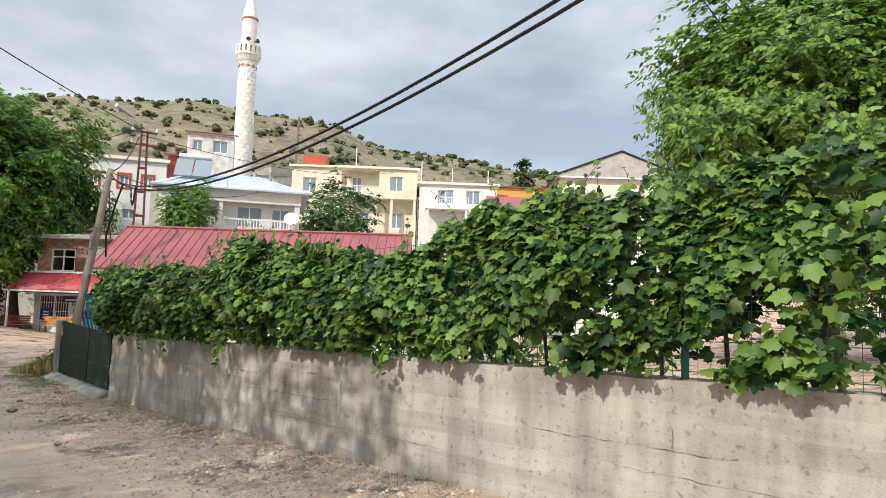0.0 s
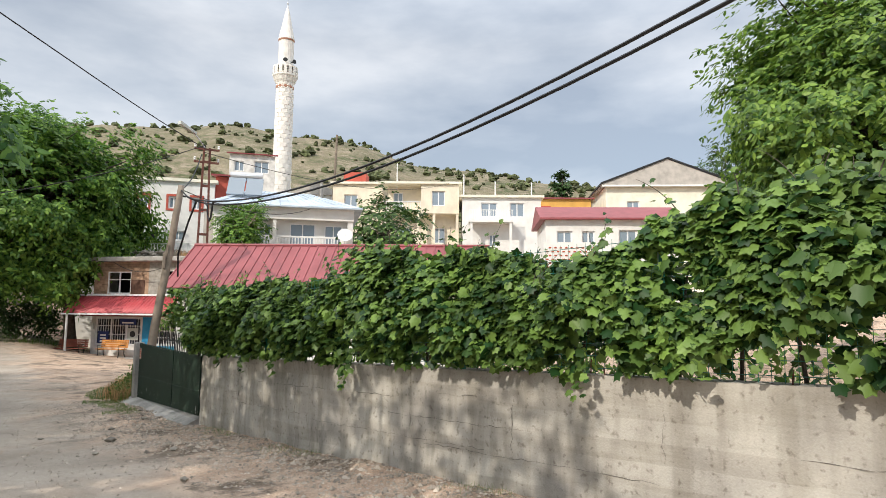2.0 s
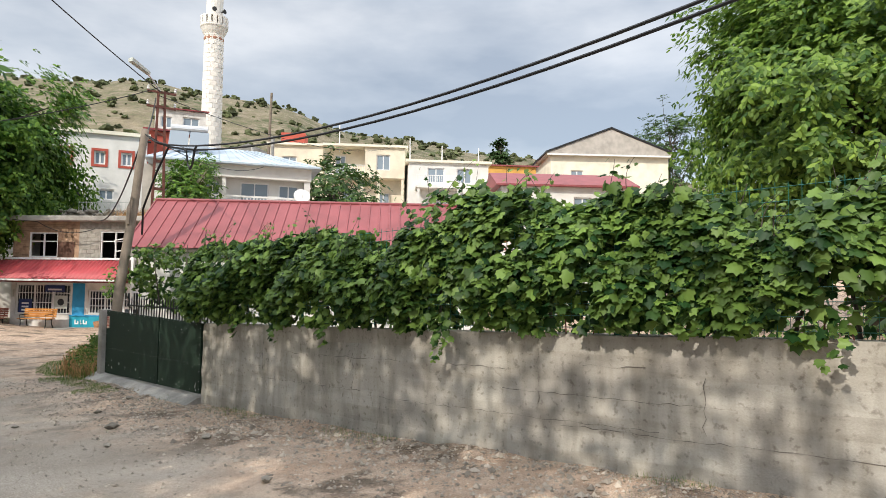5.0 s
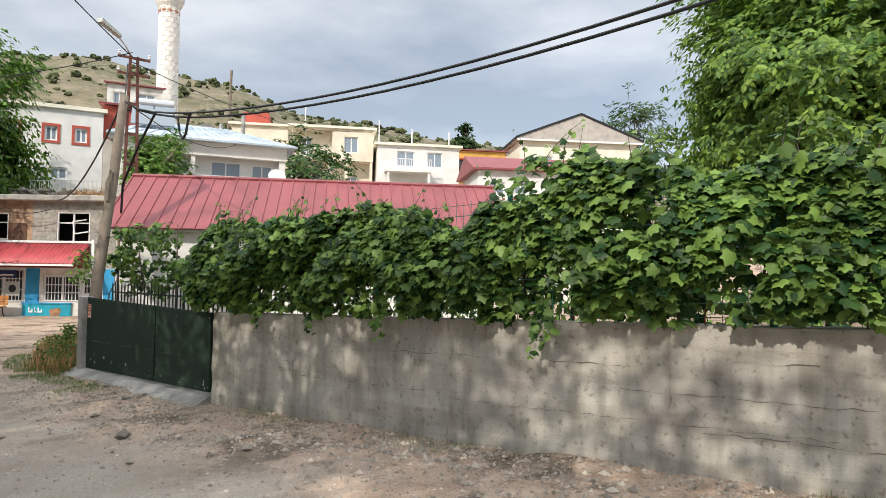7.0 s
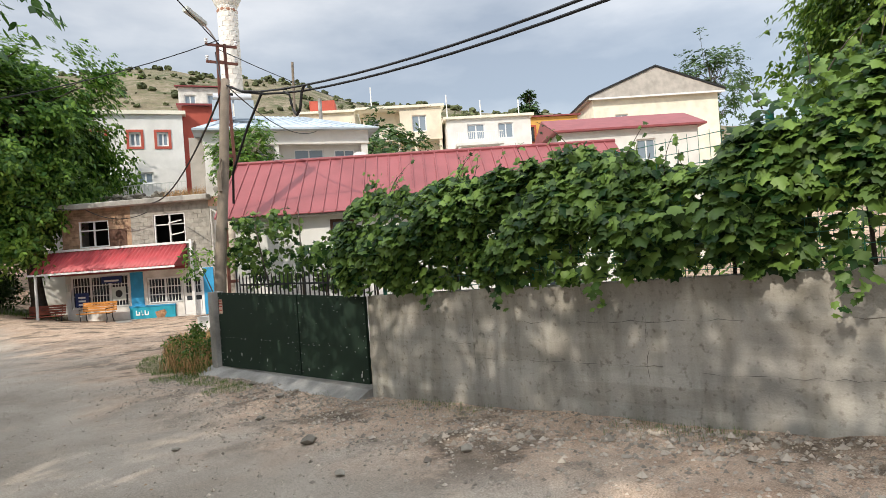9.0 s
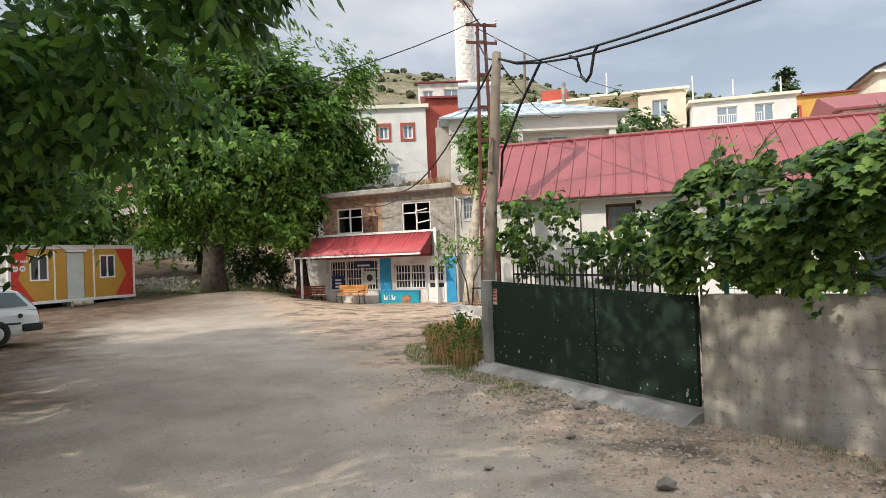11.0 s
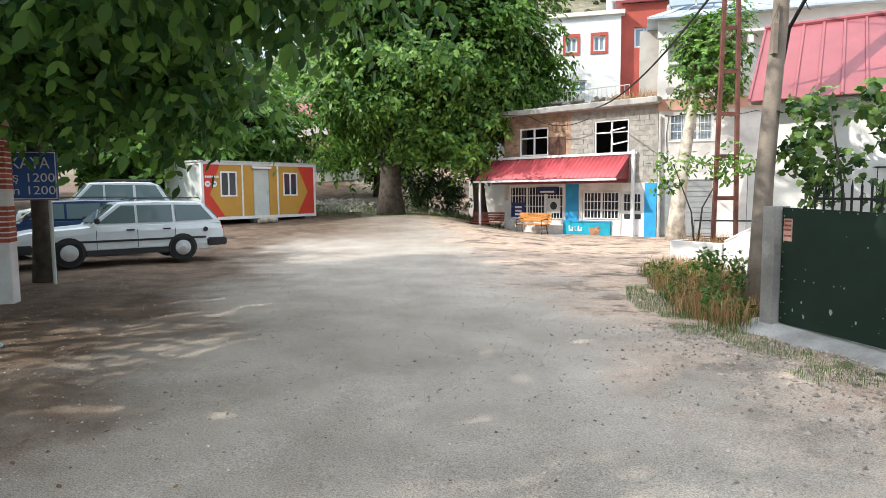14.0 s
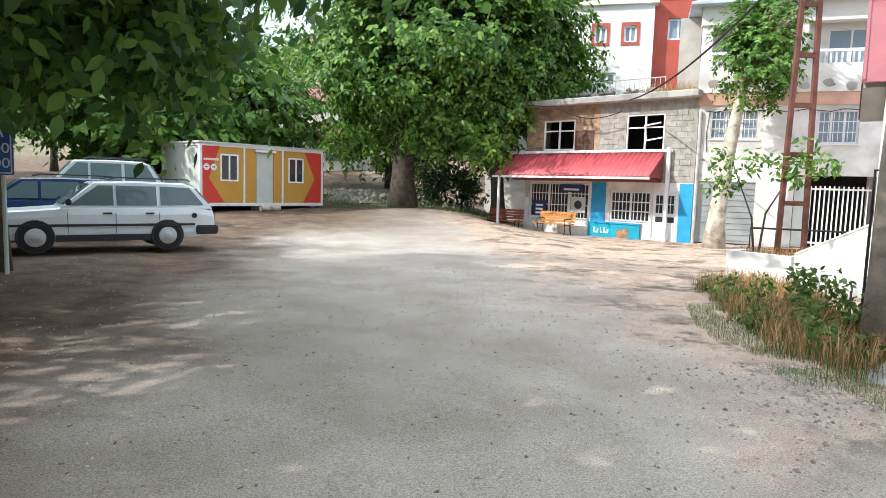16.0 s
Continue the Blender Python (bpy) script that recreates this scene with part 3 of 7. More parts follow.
def make_wall():
    bm = bmesh.new()
    rows = []
    n = 230
    for i in range(n + 1):
        x, y, top, dx, dy = along_wall(23 * i / n)
        px, py = -dy, dx          # to the garden side
        base = ground_z(x, y) - 0.25
        ring = []
        for k in range(9):
            z = base + (top - base) * k / 8
            lip = 0.012 * math.sin(z * 19.6) + 0.018 * noise.noise(Vector((x * 0.8, y * 0.8, z * 2)))
            if k == 8:
                z += 0.02 * noise.noise(Vector((x * 1.3, y * 1.3, 5)))
            ring.append(bm.verts.new((x + px * lip, y + py * lip, z)))
        ring.append(bm.verts.new((x + px * 0.26, y + py * 0.26, top)))
        ring.append(bm.verts.new((x + px * 0.26, y + py * 0.26, base)))
        rows.append(ring)
    for a, b in zip(rows, rows[1:]):
        for k in range(10):
            bm.faces.new((a[k], a[k + 1], b[k + 1], b[k]))
    for ring in (rows[0], rows[-1]):
        bm.faces.new(ring)
    bmesh.ops.recalc_face_normals(bm, faces=bm.faces)
    w = part("garden_wall", bm, WALL_CONCRETE, None)
    tagged(w, "low cast concrete garden wall, stained and cracked", "wall", kind="structure")
    # formwork marks and cracks
    rng = random.Random(4)
    bm = bmesh.new()
    lines = [(0.9, 1.9, 0.62), (1.9, 4.3, 0.80), (2.6, 6.6, 0.38), (4.6, 8.2, 0.86), (6.5, 9.9, 0.60), (7.45, 8.1, 0.30), (7.2, 12.0, 0.90), (9.5, 13.2, 0.55), (12.2, 16.0, 0.75), (13.5, 17.5, 0.95)]
    for s0, s1, drop in lines:
        pts = []
        s = s0
        while s < s1:
            x, y, top, dx, dy = along_wall(s)
            pts.append((x + dy * 0.006, y - dx * 0.006, top - drop + 0.012 * rng.uniform(-1, 1)))
            s += 0.09
        tube(bm, pts, [0.0005 + 0.0034 * rng.random() ** 2 for _ in pts], 4)
    for s, d0, d1 in [(1.95, 0.02, 0.9), (4.1, 0.3, 1.0), (6.95, 0.02, 0.75), (8.6, 0.35, 0.9), (10.3, 0.3, 0.75), (12.7, 0.05, 0.6), (14.2, 0.2, 0.5)]:
        pts = []
        d = d0
        while d < d1:
            x, y, top, dx, dy = along_wall(s + 0.02 * rng.uniform(-1, 1))
            pts.append((x + dy * 0.012, y - dx * 0.012, top - d))
            d += 0.07
        tube(bm, pts, [0.0008 + 0.0035 * rng.random() ** 2 for _ in pts], 4)
    part("crack", bm, material("crack_shadow", (0.15, 0.135, 0.12), 0.95, 0.2, 4, 40, 0.0), w)


make_wall()


def make_fence():
    f = thing("fence", *along_wall(0)[:3], 0, "green welded wire fence on top of the concrete wall", "fence")
    inv = f.matrix_world.inverted()
    s = 0.25
    while s < 19:
        x, y, top, dx, dy = along_wall(s)
        bm = bmesh.new()
        px, py = -dy * 0.13, dx * 0.13
        tube(bm, [inv @ Vector((x + px, y + py, top - 0.03)), inv @ Vector((x + px, y + py, top + 1.35))], 0.035, 4)
        part("post", bm, FENCE_GREEN, f)
        bm = bmesh.new()
        for i in range(11):
            z = 0.06 + i * 0.12
            q = [inv @ Vector((*(Vector(along_wall(min(s + k * 1.25, 22))[:2]) + Vector((px, py))), along_wall(min(s + k * 1.25, 22))[2] + z)) for k in range(3)]
            tube(bm, q, 0.004, 3, False)
        for i in range(26):
            x2, y2, t2, _, _ = along_wall(s + i * 0.1)
            tube(bm, [inv @ Vector((x2 + px, y2 + py, t2)), inv @ Vector((x2 + px, y2 + py, t2 + 1.3))], 0.003, 3, False)
        part("wire_panel", bm, FENCE_GREEN, f)
        s += 2.5
    # bent ends of reinforcing bars left in the concrete
    rng = random.Random(9)
    for i in range(26):
        x, y, top, dx, dy = along_wall(rng.uniform(6.5, 18.5))
        o = rng.uniform(0.03, 0.2)
        a = inv @ Vector((x - dy * o, y + dx * o, top - 0.02))
        bm = bmesh.new()
        tube(bm, [a, a + Vector((rng.uniform(-0.02, 0.02), rng.uniform(-0.02, 0.02), rng.uniform(0.06, 0.17)))], 0.007, 5)
        part("rebar_stub", bm, RUST, f, "rusty reinforcing bar end")


make_fence()

# vine on the fence: heights above the ground along it
VINE_S = np.array([-1.3, -0.6, 0, 1, 2, 2.8, 3.7, 4.2, 4.7, 5.1, 5.5, 5.9, 6.4, 7.05, 7.5, 7.8, 8.3, 8.8, 9.05, 9.3, 9.5, 10, 10.5, 10.9, 11.7, 12.2, 13.2, 14, 19])
VINE_Z = np.array([1.6, 2.45, 2.78, 2.76, 2.78, 2.8, 2.9, 2.58, 2.54, 2.86, 3.14, 3.22, 3.19, 3.02, 2.94, 3.09, 3, 2.94, 2.55, 2.66, 2.86, 3, 3.22, 3.36, 3.4, 3.32, 3.44, 3.58, 3.6])


def make_vine():
    rng = np.random.default_rng(12)
    pts, outs, sizes = [], [], []
    n = 60000
    for _ in range(n):
        s = rng.uniform(-0.35, 18.8)
        x, y, top, dx, dy = along_wall(max(s, 0.0))
        if s < 0:
            y = y - s
        hi = float(np.interp(s, VINE_S, VINE_Z)) + 0.10 * noise.noise(Vector((s * 2.1, 0, 0))) + 0.20 * noise.noise(Vector((s * 6.3, 4, 0)))
        lo = top + 0.05 - 0.10 * max(0.0, noise.noise(Vector((s * 0.9, 7, 0))))
        k = rng.uniform(0, 1) ** 0.8
        z = lo + (hi - lo) * k
        bulge = (0.42 + 0.30 * noise.noise(Vector((s * 0.8, z * 1.1, 3)))) * math.sin(math.pi * min(1, 0.18 + 0.75 * k)) ** 0.6
        hole = noise.noise(Vector((s * 1.4, z * 1.8, 9)))
        thin = 0.31 if k < 0.34 else 0.47
        if hole > thin - 0.25 and rng.random() < 0.9:
            continue
        if k < 0.16 and rng.random() < 0.45:
            continue
        side = -1 if rng.random() < 0.74 else 1
        off = 0.13 + side * bulge * rng.uniform(0.30, 1.20) + (0.30 if side > 0 else 0)
        pts.append((x - dy * off, y + dx * off, z))
        outs.append((-dy * side * 0.9, dx * side * 0.9, 0.35 + 0.6 * k))
        sizes.append(rng.uniform(0.065, 0.145))
    # long shoots that stand out of the top and hang over the wall
    shoots = []
    for _ in range(80):
        s = rng.uniform(0.2, 18.5)
        x, y, top, dx, dy = along_wall(s)
        hi = float(np.interp(s, VINE_S, VINE_Z))
        ln, a, bow = rng.uniform(0.15, 0.5), rng.uniform(-0.7, 0.7), rng.uniform(-1.2, 1.2)
        o = 0.13 - rng.uniform(0.05, 0.45)
        stem = []
        for i in range(8):
            k = i / 7 * ln
            e = a * k + bow * k * k
            q = np.array((x - dy * o + dx * e, y + dx * o + dy * e, hi - 0.08 + k - 0.35 * k * k))
            stem.append(q)
            for _ in range(2 if i < 4 else 1):
                pts.append(tuple(q + rng.normal(0, 0.035, 3)))
                outs.append((dy, -dx, 0.4))
                sizes.append(rng.uniform(0.05, 0.12) * (1.1 - 0.65 * i / 7))
        shoots.append(stem)
    for s, ln in ((1.45, 0.16), (2.55, 0.20), (3.75, 0.22), (5.75, 0.34), (5.85, 0.22), (9.6, 0.18)):
        x, y, top, dx, dy = along_wall(s)
        for i in range(16):
            k = i / 15
            o = -0.16 - 0.10 * math.sin(k * 2.2)
            pts.append((x - dy * o + dx * rng.normal(0, 0.05), y + dx * o + dy * rng.normal(0, 0.05), top + 0.22 - (ln + 0.22) * k))
            outs.append((dy, -dx, 0.3))
            sizes.append(rng.uniform(0.07, 0.12) * (1.1 - 0.4 * k))
    vine = thing("grape_vine", *along_wall(8)[:3], 0, "dense green grape vine grown over the wall fence", "vine")
    c = np.array(pts) - np.array(vine.matrix_world.translation)
    me = leaf_mesh("foliage", c, np.array(outs), np.array(sizes), LOBED, VINE, rng, 0.55, 0.6, None, 0.6)
    new("foliage", me).parent = vine
    bm = bmesh.new()
    org = vine.matrix_world.translation
    for s in np.arange(0.4, 18.5, 0.55):
        x, y, top, dx, dy = along_wall(s)
        hi = float(np.interp(s, VINE_S, VINE_Z))
        q = [Vector((x - dy * 0.3, y + dx * 0.3, top - 0.35)) - org]
        for i in range(1, 6):
            k = i / 5
            q.append(Vector((x - dy * (0.3 - 0.25 * k * math.sin(s * 3)) + dx * 0.4 * k * math.sin(s * 7), y + dx * (0.3 - 0.2 * k) + dy * 0.4 * k * math.sin(s * 7), top + (hi - top - 0.1) * k)) - org)
        tube(bm, q, [0.022, 0.018, 0.014, 0.011, 0.008, 0.005], 5, False)
    for stem in shoots:
        tube(bm, [Vector(q) - org for q in stem], [0.006 - 0.0006 * i for i in range(8)], 4, False)
    tagged(part("stem_tangle", bm, BARK, vine, smooth=True), kind="stuff")


make_vine()


def make_gate():
    g = thing("sheet_metal_gate", 4.865, 0.92, 0.0, -85.86, "closed dark green sheet metal double gate, chipped paint", "gate")
    zt = lambda x: 1.49 - 0.02 * x
    zb = lambda x: 0.125 + 0.012 * x
    for x0, x1 in ((0.06, 2.62), (2.66, 4.30)):
        bm = bmesh.new()
        prism(bm, [(x0, zb(x0)), (x1, zb(x1)), (x1, zt(x1)), (x0, zt(x0))], "y", -0.006, 0.006)
        leaf = part("gate_leaf", bm, GATE_GREEN, g)
        bm = bmesh.new()
        for xa, xb in ((x0, x0 + 0.05), (x1 - 0.05, x1)):
            prism(bm, [(xa, zb(xa)), (xb, zb(xb)), (xb, zt(xb)), (xa, zt(xa))], "y", 0.007, 0.045)
        for k in (0.0, 0.47, 0.95):
            za, zc = zb(x0) + k * (zt(x0) - zb(x0)), zb(x1) + k * (zt(x1) - zb(x1))
            prism(bm, [(x0, za), (x1, zc), (x1, zc + 0.05), (x0, za + 0.05)], "y", 0.008, 0.044)
        part("leaf_frame", bm, GATE_GREEN, leaf)
        bm = bmesh.new()
        rng = random.Random(int(x0 * 10))
        x = x0 + 0.1
        while x < x1 - 0.05:
            for k in (0.40,):
                if rng.random() < 0.8:
                    z = zb(x) + k * (zt(x) - zb(x)) + rng.uniform(-0.012, 0.012)
                    r = rng.uniform(0.004, 0.008)
                    box(bm, x - r, x + r, -0.010, -0.006, z - r, z + r)
            x += 0.135
        for xe in (x0 + 0.03, x1 - 0.03):
            z = zb(xe) + 0.08
            while z < zt(xe) - 0.03:
                zz, r = z + rng.uniform(-0.02, 0.02), rng.uniform(0.004, 0.008)
                box(bm, xe - r, xe + r, -0.010, -0.006, zz - r, zz + r)
                z += 0.15
        x = x0 + 0.15
        while x < x1 - 0.1:
            r = rng.uniform(0.003, 0.006)
            box(bm, x - r, x + r, -0.010, -0.006, zt(x) - 0.025 - r, zt(x) - 0.025 + r)
            x += 0.22
        for _ in range(7):
            x, z = rng.uniform(x0 + 0.1, x1 - 0.1), rng.uniform(0.22, 0.42)
            r = rng.uniform(0.010, 0.024)
            vs = [bm.verts.new((x + r * rng.uniform(0.5, 1.2) * math.cos(k * 0.785), -0.0075, z + 1.5 * r * rng.uniform(0.5, 1.2) * math.sin(k * 0.785))) for k in range(8)]
            bm.faces.new(vs)
        for _ in range(26):
            x, z = rng.uniform(x0 + 0.05, x1 - 0.05), rng.uniform(0.2, 1.35)
            r = rng.uniform(0.002, 0.006)
            box(bm, x - r, x + r * 1.6, -0.009, -0.006, z - r, z + r)
        tagged(part("paint_chipping", bm, ALU, leaf, "bare metal rivets and paint chips"), kind="stuff")
    bm = bmesh.new()
    box(bm, 2.60, 2.64, -0.016, -0.006, 0.17, 1.43)
    part("meeting_strip", bm, GATE_GREEN, g)
    bm = bmesh.new()
    box(bm, -0.16, 0.04, -0.09, 0.11, -0.2, 1.50)
    part("gate_post", bm, CONCRETE_OLD, g, "grey concrete gate post")
    bm = bmesh.new()
    prism(bm, [(-0.62, -0.15), (-0.05, 0.115), (0.2, 0.12), (0.2, -0.25)], "x", -0.30, 4.34)
    part("threshold", bm, CONCRETE_OLD, g, "concrete gate threshold")
    bm = bmesh.new()
    box(bm, 0.09, 0.22, -0.012, -0.0065, 1.10, 1.36)
    note = part("notice", bm, material("faded_paper", (0.62, 0.42, 0.33), 0.8, 0.3, 14, 60, 0.0), g, "faded paper notice")
    bm = bmesh.new()
    for i, z in enumerate((1.32, 1.27, 1.22, 1.15)):
        box(bm, 0.10, 0.21, -0.0145, -0.0125, z, z + 0.022)
    part("print_bar", bm, material("notice_print", (0.45, 0.08, 0.06), 0.8, 0.2, 20, 60, 0.0), note)


make_gate()

# ---- house with the red sheet roof ----
def make_red_house():
    h = thing("red_roof_house", 7.13, 4.59, 0.0, -40, "single-storey white house with a red ribbed sheet roof", "house")
    bm = bmesh.new()
    holed(bm, 0.35, 9.3, -0.3, 3.0, -1.75, -1.55, [(2.48, 3.05, 2.33, 2.86), (6.9, 7.9, 0.9, 2.2)])
    wall = part("front_wall", bm, WHITE_WALL, h)
    for xa, xb in ((0.35, 0.55), (9.1, 9.3)):
        bm = bmesh.new()
        prism(bm, [(-1.55, -0.3), (1.9, -0.3), (1.9, 3.0), (0, 4.40), (-1.55, 3.15)], "x", xa, xb)
        part("gable_wall", bm, WHITE_WALL, h)
    bm = bmesh.new()
    box(bm, 0.55, 9.1, 1.7, 1.9, -0.3, 3.0)
    part("back_wall", bm, WHITE_WALL, h)
    bm = bmesh.new()
    for y1 in (-2.0, 2.0):
        o = [(0.0, 4.44), (y1, 3.02), (y1, 2.96), (0.0, 4.38)]
        prism(bm, o, "x", 0.02, 9.56)
    roof = part("roof", bm, ROOF_GREY, h, "roof boarding")
    bm = bmesh.new()
    prism(bm, [(0.02, 4.505), (-2.08, 3.02), (-2.08, 3.005), (0.02, 4.485)], "x", 0.0, 0.292)
    prism(bm, [(0.02, 4.535), (-2.08, 3.05), (-2.08, 3.02), (0.02, 4.505)], "x", 0.0, 0.035)
    first = part("roof_sheet", bm, ROOF_RED, roof)
    for i in range(1, 33):
        ob = new("roof_sheet", first.data)
        ob.parent = roof
        ob.location = (i * 0.295, 0.0, 0.004 * math.sin(i * 2.3))
    bm = bmesh.new()
    prism(bm, [(0.0, 4.50), (2.08, 3.02), (2.08, 3.005), (0.0, 4.485)], "x", 0.0, 9.7)
    tube(bm, [(0, 0.01, 4.515), (9.75, 0.01, 4.515)], 0.05, 8)
    part("ridge_cap", bm, ROOF_RED, roof)
    window(h, 2.48, 3.05, 2.33, 2.86, -1.70, WOOD_FRAME, 1, 1, 0.06)
    window(h, 6.9, 7.9, 0.9, 2.2, -1.70, PVC, 2, 1, 0.06)
    bm = bmesh.new()
    tube(bm, [(0.6, -2.0, 2.98), (9.5, -2.0, 2.93)], 0.03, 6)
    part("drip_edge", bm, ROOF_GREY, h)
    bm = bmesh.new()
    lathe(bm, [(0.05, 2.82), (0.06, 2.86), (0.03, 2.9)], 10, (3.12, -1.80))
    part("lamp", bm, IRON, h)


make_red_house()

# ---- shop building ----
def pieces(name, parent, mat, size, places, label=""):
    """Alike pieces as objects of their own on one mesh. size: x, y, z; places: lower corners."""
    bm = bmesh.new()
    box(bm, 0, size[0], 0, size[1], 0, size[2])
    bmesh.ops.bevel(bm, geom=bm.edges[:], offset=min(size) * 0.18, segments=1, affect="EDGES")
    first = part(name, bm, mat, parent, label)
    for i, p in enumerate(places):
        ob = first if i == 0 else new(name, first.data)
        ob.parent = parent
        ob.location = p
    return first


def masonry(x0, x1, z0, z1, bw, bh, joint, y, holes, seed=3):
    rng = random.Random(seed)
    out_ = []
    r, z = 0, z0
    while z + bh <= z1 + 1e-6:
        x = x0 - (bw / 2 if r % 2 else 0)
        while x + bw <= x1 + bw / 2:
            if x >= x0 and x + bw <= x1 and not any(a - 0.02 < x + bw and x < b + 0.02 and c - 0.02 < z + bh and z < d + 0.02 for a, b, c, d in holes):
                out_.append((x, y + rng.uniform(-0.006, 0.006), z))
            x += bw + joint
        z += bh + joint
        r += 1
    return out_


def make_shop():
    h = thing("shop_building", 11.55, 17.13, -0.1, -48, "half-finished two-storey block building with a small shop", "building")
    up = [(-6.28, -4.83, 3.34, 4.55), (-2.67, -1.19, 3.26, 4.62)]
    bm = bmesh.new()
    holed(bm, -3.75, -0.02, 2.1, 5.08, 0, 0.22, [up[1]])
    wall = part("upper_wall", bm, BLOCK, h)
    pieces("block", wall, BLOCK, (0.385, 0.02, 0.185), masonry(-3.74, -0.03, 2.35, 5.06, 0.385, 0.185, 0.012, -0.014, [up[1]]))
    bm = bmesh.new()
    holed(bm, -7.1, -3.75, 2.1, 5.08, 0, 0.22, [up[0]])
    wall = part("upper_brick_wall", bm, BRICK_OLD, h)
    pieces("brick", wall, BRICK_OLD, (0.29, 0.02, 0.085), masonry(-7.08, -3.76, 3.1, 5.06, 0.29, 0.085, 0.014, -0.012, [up[0], (-4.83, -3.95, 3.34, 4.2)], 5))
    dn = [(-6.87, -4.02, 0.55, 2.07), (-3.18, -1.5, 0.6, 1.78), (-1.48, -0.55, 0.05, 1.78)]
    bm = bmesh.new()
    holed(bm, -7.1, -0.02, -0.5, 2.1, 0, 0.22, dn)
    part("shop_wall", bm, WHITE_WORN, h)
    for xa, xb in ((-3.95, -3.35), (-0.50, -0.02)):
        bm = bmesh.new()
        box(bm, xa, xb, -0.03, 0, -0.4, 2.08)
        part("pillar", bm, BLUE_PAINT, h, "sky blue painted pillar")
    bm = bmesh.new()
    box(bm, -7.1, -6.9, 0.22, 6, -0.5, 5.08)
    box(bm, -0.2, -0.02, 0.22, 6, -0.5, 5.08)
    box(bm, -6.9, -0.2, 5.8, 6, -0.5, 5.08)
    box(bm, -6.9, -0.2, 0.22, 5.8, 2.15, 2.3)
    part("side_walls", bm, BLOCK, h)
    # added dark sheet behind the openings, room shade painted in its colour
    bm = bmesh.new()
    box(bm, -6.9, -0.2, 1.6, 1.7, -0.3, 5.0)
    part("shade_backing", bm, DARK, h)
    bm = bmesh.new()
    box(bm, -7.5, 0.1, -0.45, 6.2, 5.08, 5.33)
    bmesh.ops.bevel(bm, geom=bm.edges[:], offset=0.03, segments=1, affect="EDGES")
    part("roof_slab", bm, CONCRETE_OLD, h, "stained flat concrete roof slab")
    # upper windows, glass gone, sash hanging open
    for a, b, c, d in up:
        bm = bmesh.new()
        t = 0.06
        box(bm, a, a + t, 0.03, 0.10, c, d)
        w = part("window", bm, WHITE_PAINT, h, "empty weathered window frame")
        for q in ((b - t, b, c, d), (a + t, b - t, c, c + t), (a + t, b - t, d - t, d), ((a + b) / 2 - 0.03, (a + b) / 2 + 0.03, c + t, d - t), (a + t, b - t, c + 0.62 * (d - c), c + 0.62 * (d - c) + 0.05)):
            bm = bmesh.new()
            box(bm, q[0], q[1], 0.032 if q[3] - q[2] > 0.5 and q[1] - q[0] > 0.055 and q[0] > a + t and q[1] < b - t else 0.03, 0.10, q[2], q[3])
            part("frame_bar", bm, WHITE_PAINT, w)
        if a > -3:
            bm = bmesh.new()
            box(bm, a + 0.75, a + 1.38, -0.06, -0.02, c + 1.0, c + 1.05)
            box(bm, a + 0.75, a + 1.38, -0.06, -0.02, c + 0.45, c + 0.5)
            box(bm, a + 0.75, a + 0.80, -0.06, -0.02, c + 0.5, c + 1.0)
            bmesh.ops.rotate(bm, verts=bm.verts, cent=(a + 1.38, 0, c + 0.8), matrix=Matrix.Rotation(radians(-9), 3, "Y"))
            part("sash", bm, WHITE_PAINT, w, "broken open sash")
    bm = bmesh.new()
    box(bm, -4.80, -3.98, -0.02, 0.0, 3.34, 4.10)
    part("boarding", bm, WOOD_FRAME, h, "brown boarded-up opening")
    # ground floor fronts
    w = window(h, -6.87, -4.02, 0.55, 2.07, 0.05, PVC, 3, 1, 0.09)
    bars(w, "grille", -6.8, -4.1, 0.62, 1.98, 0.0, WHITE_PAINT, 0.15, 0.010, (0.0, 0.38, 0.72, 1.0))
    w = window(h, -3.18, -1.5, 0.6, 1.78, 0.05, PVC, 2, 1, 0.08)
    bars(w, "grille", -3.1, -1.58, 0.66, 1.72, 0.0, WHITE_PAINT, 0.14, 0.012, (0.0, 0.33, 0.66, 1.0))
    w = window(h, -1.48, -0.55, 0.05, 1.78, 0.05, PVC, 1, 2, 0.11, name="door")
    bm = bmesh.new()
    box(bm, -1.37, -0.66, 0.02, 0.05, 0.16, 0.66)
    part("door_panel", bm, PVC, w)
    bars(w, "grille", -1.36, -0.66, 0.98, 1.66, 0.0, WHITE_PAINT, 0.14, 0.010, (0.0, 0.5, 1.0))
    for x0, x1, z0, z1, mt, lb in ((-5.35, -4.35, 1.66, 1.98, NAVY, "navy fascia sign with pale lettering"), (-6.65, -6.0, 0.66, 1.30, NAVY, "navy window poster"), (-4.85, -4.2, 0.85, 1.48, CONT_GREY, "pale grey poster with a round emblem")):
        bm = bmesh.new()
        box(bm, x0, x1, -0.03, -0.012, z0, z1)
        s = part("sign_panel", bm, mt, h, lb)
        bm = bmesh.new()
        if mt is NAVY:
            for k in range(3 if z1 - z0 > 0.5 else 1):
                zz = z1 - 0.2 - 0.16 * k
                box(bm, x0 + 0.15, x1 - 0.15, -0.036, -0.031, zz - 0.05, zz + 0.03)
        else:
            r = min(0.17, (z1 - z0) * 0.36)
            vs = [bm.verts.new(((x0 + x1) / 2 + r * math.cos(i * 0.3927), -0.034, (z0 + z1) / 2 + r * math.sin(i * 0.3927))) for i in range(16)]
            bm.faces.new(vs)
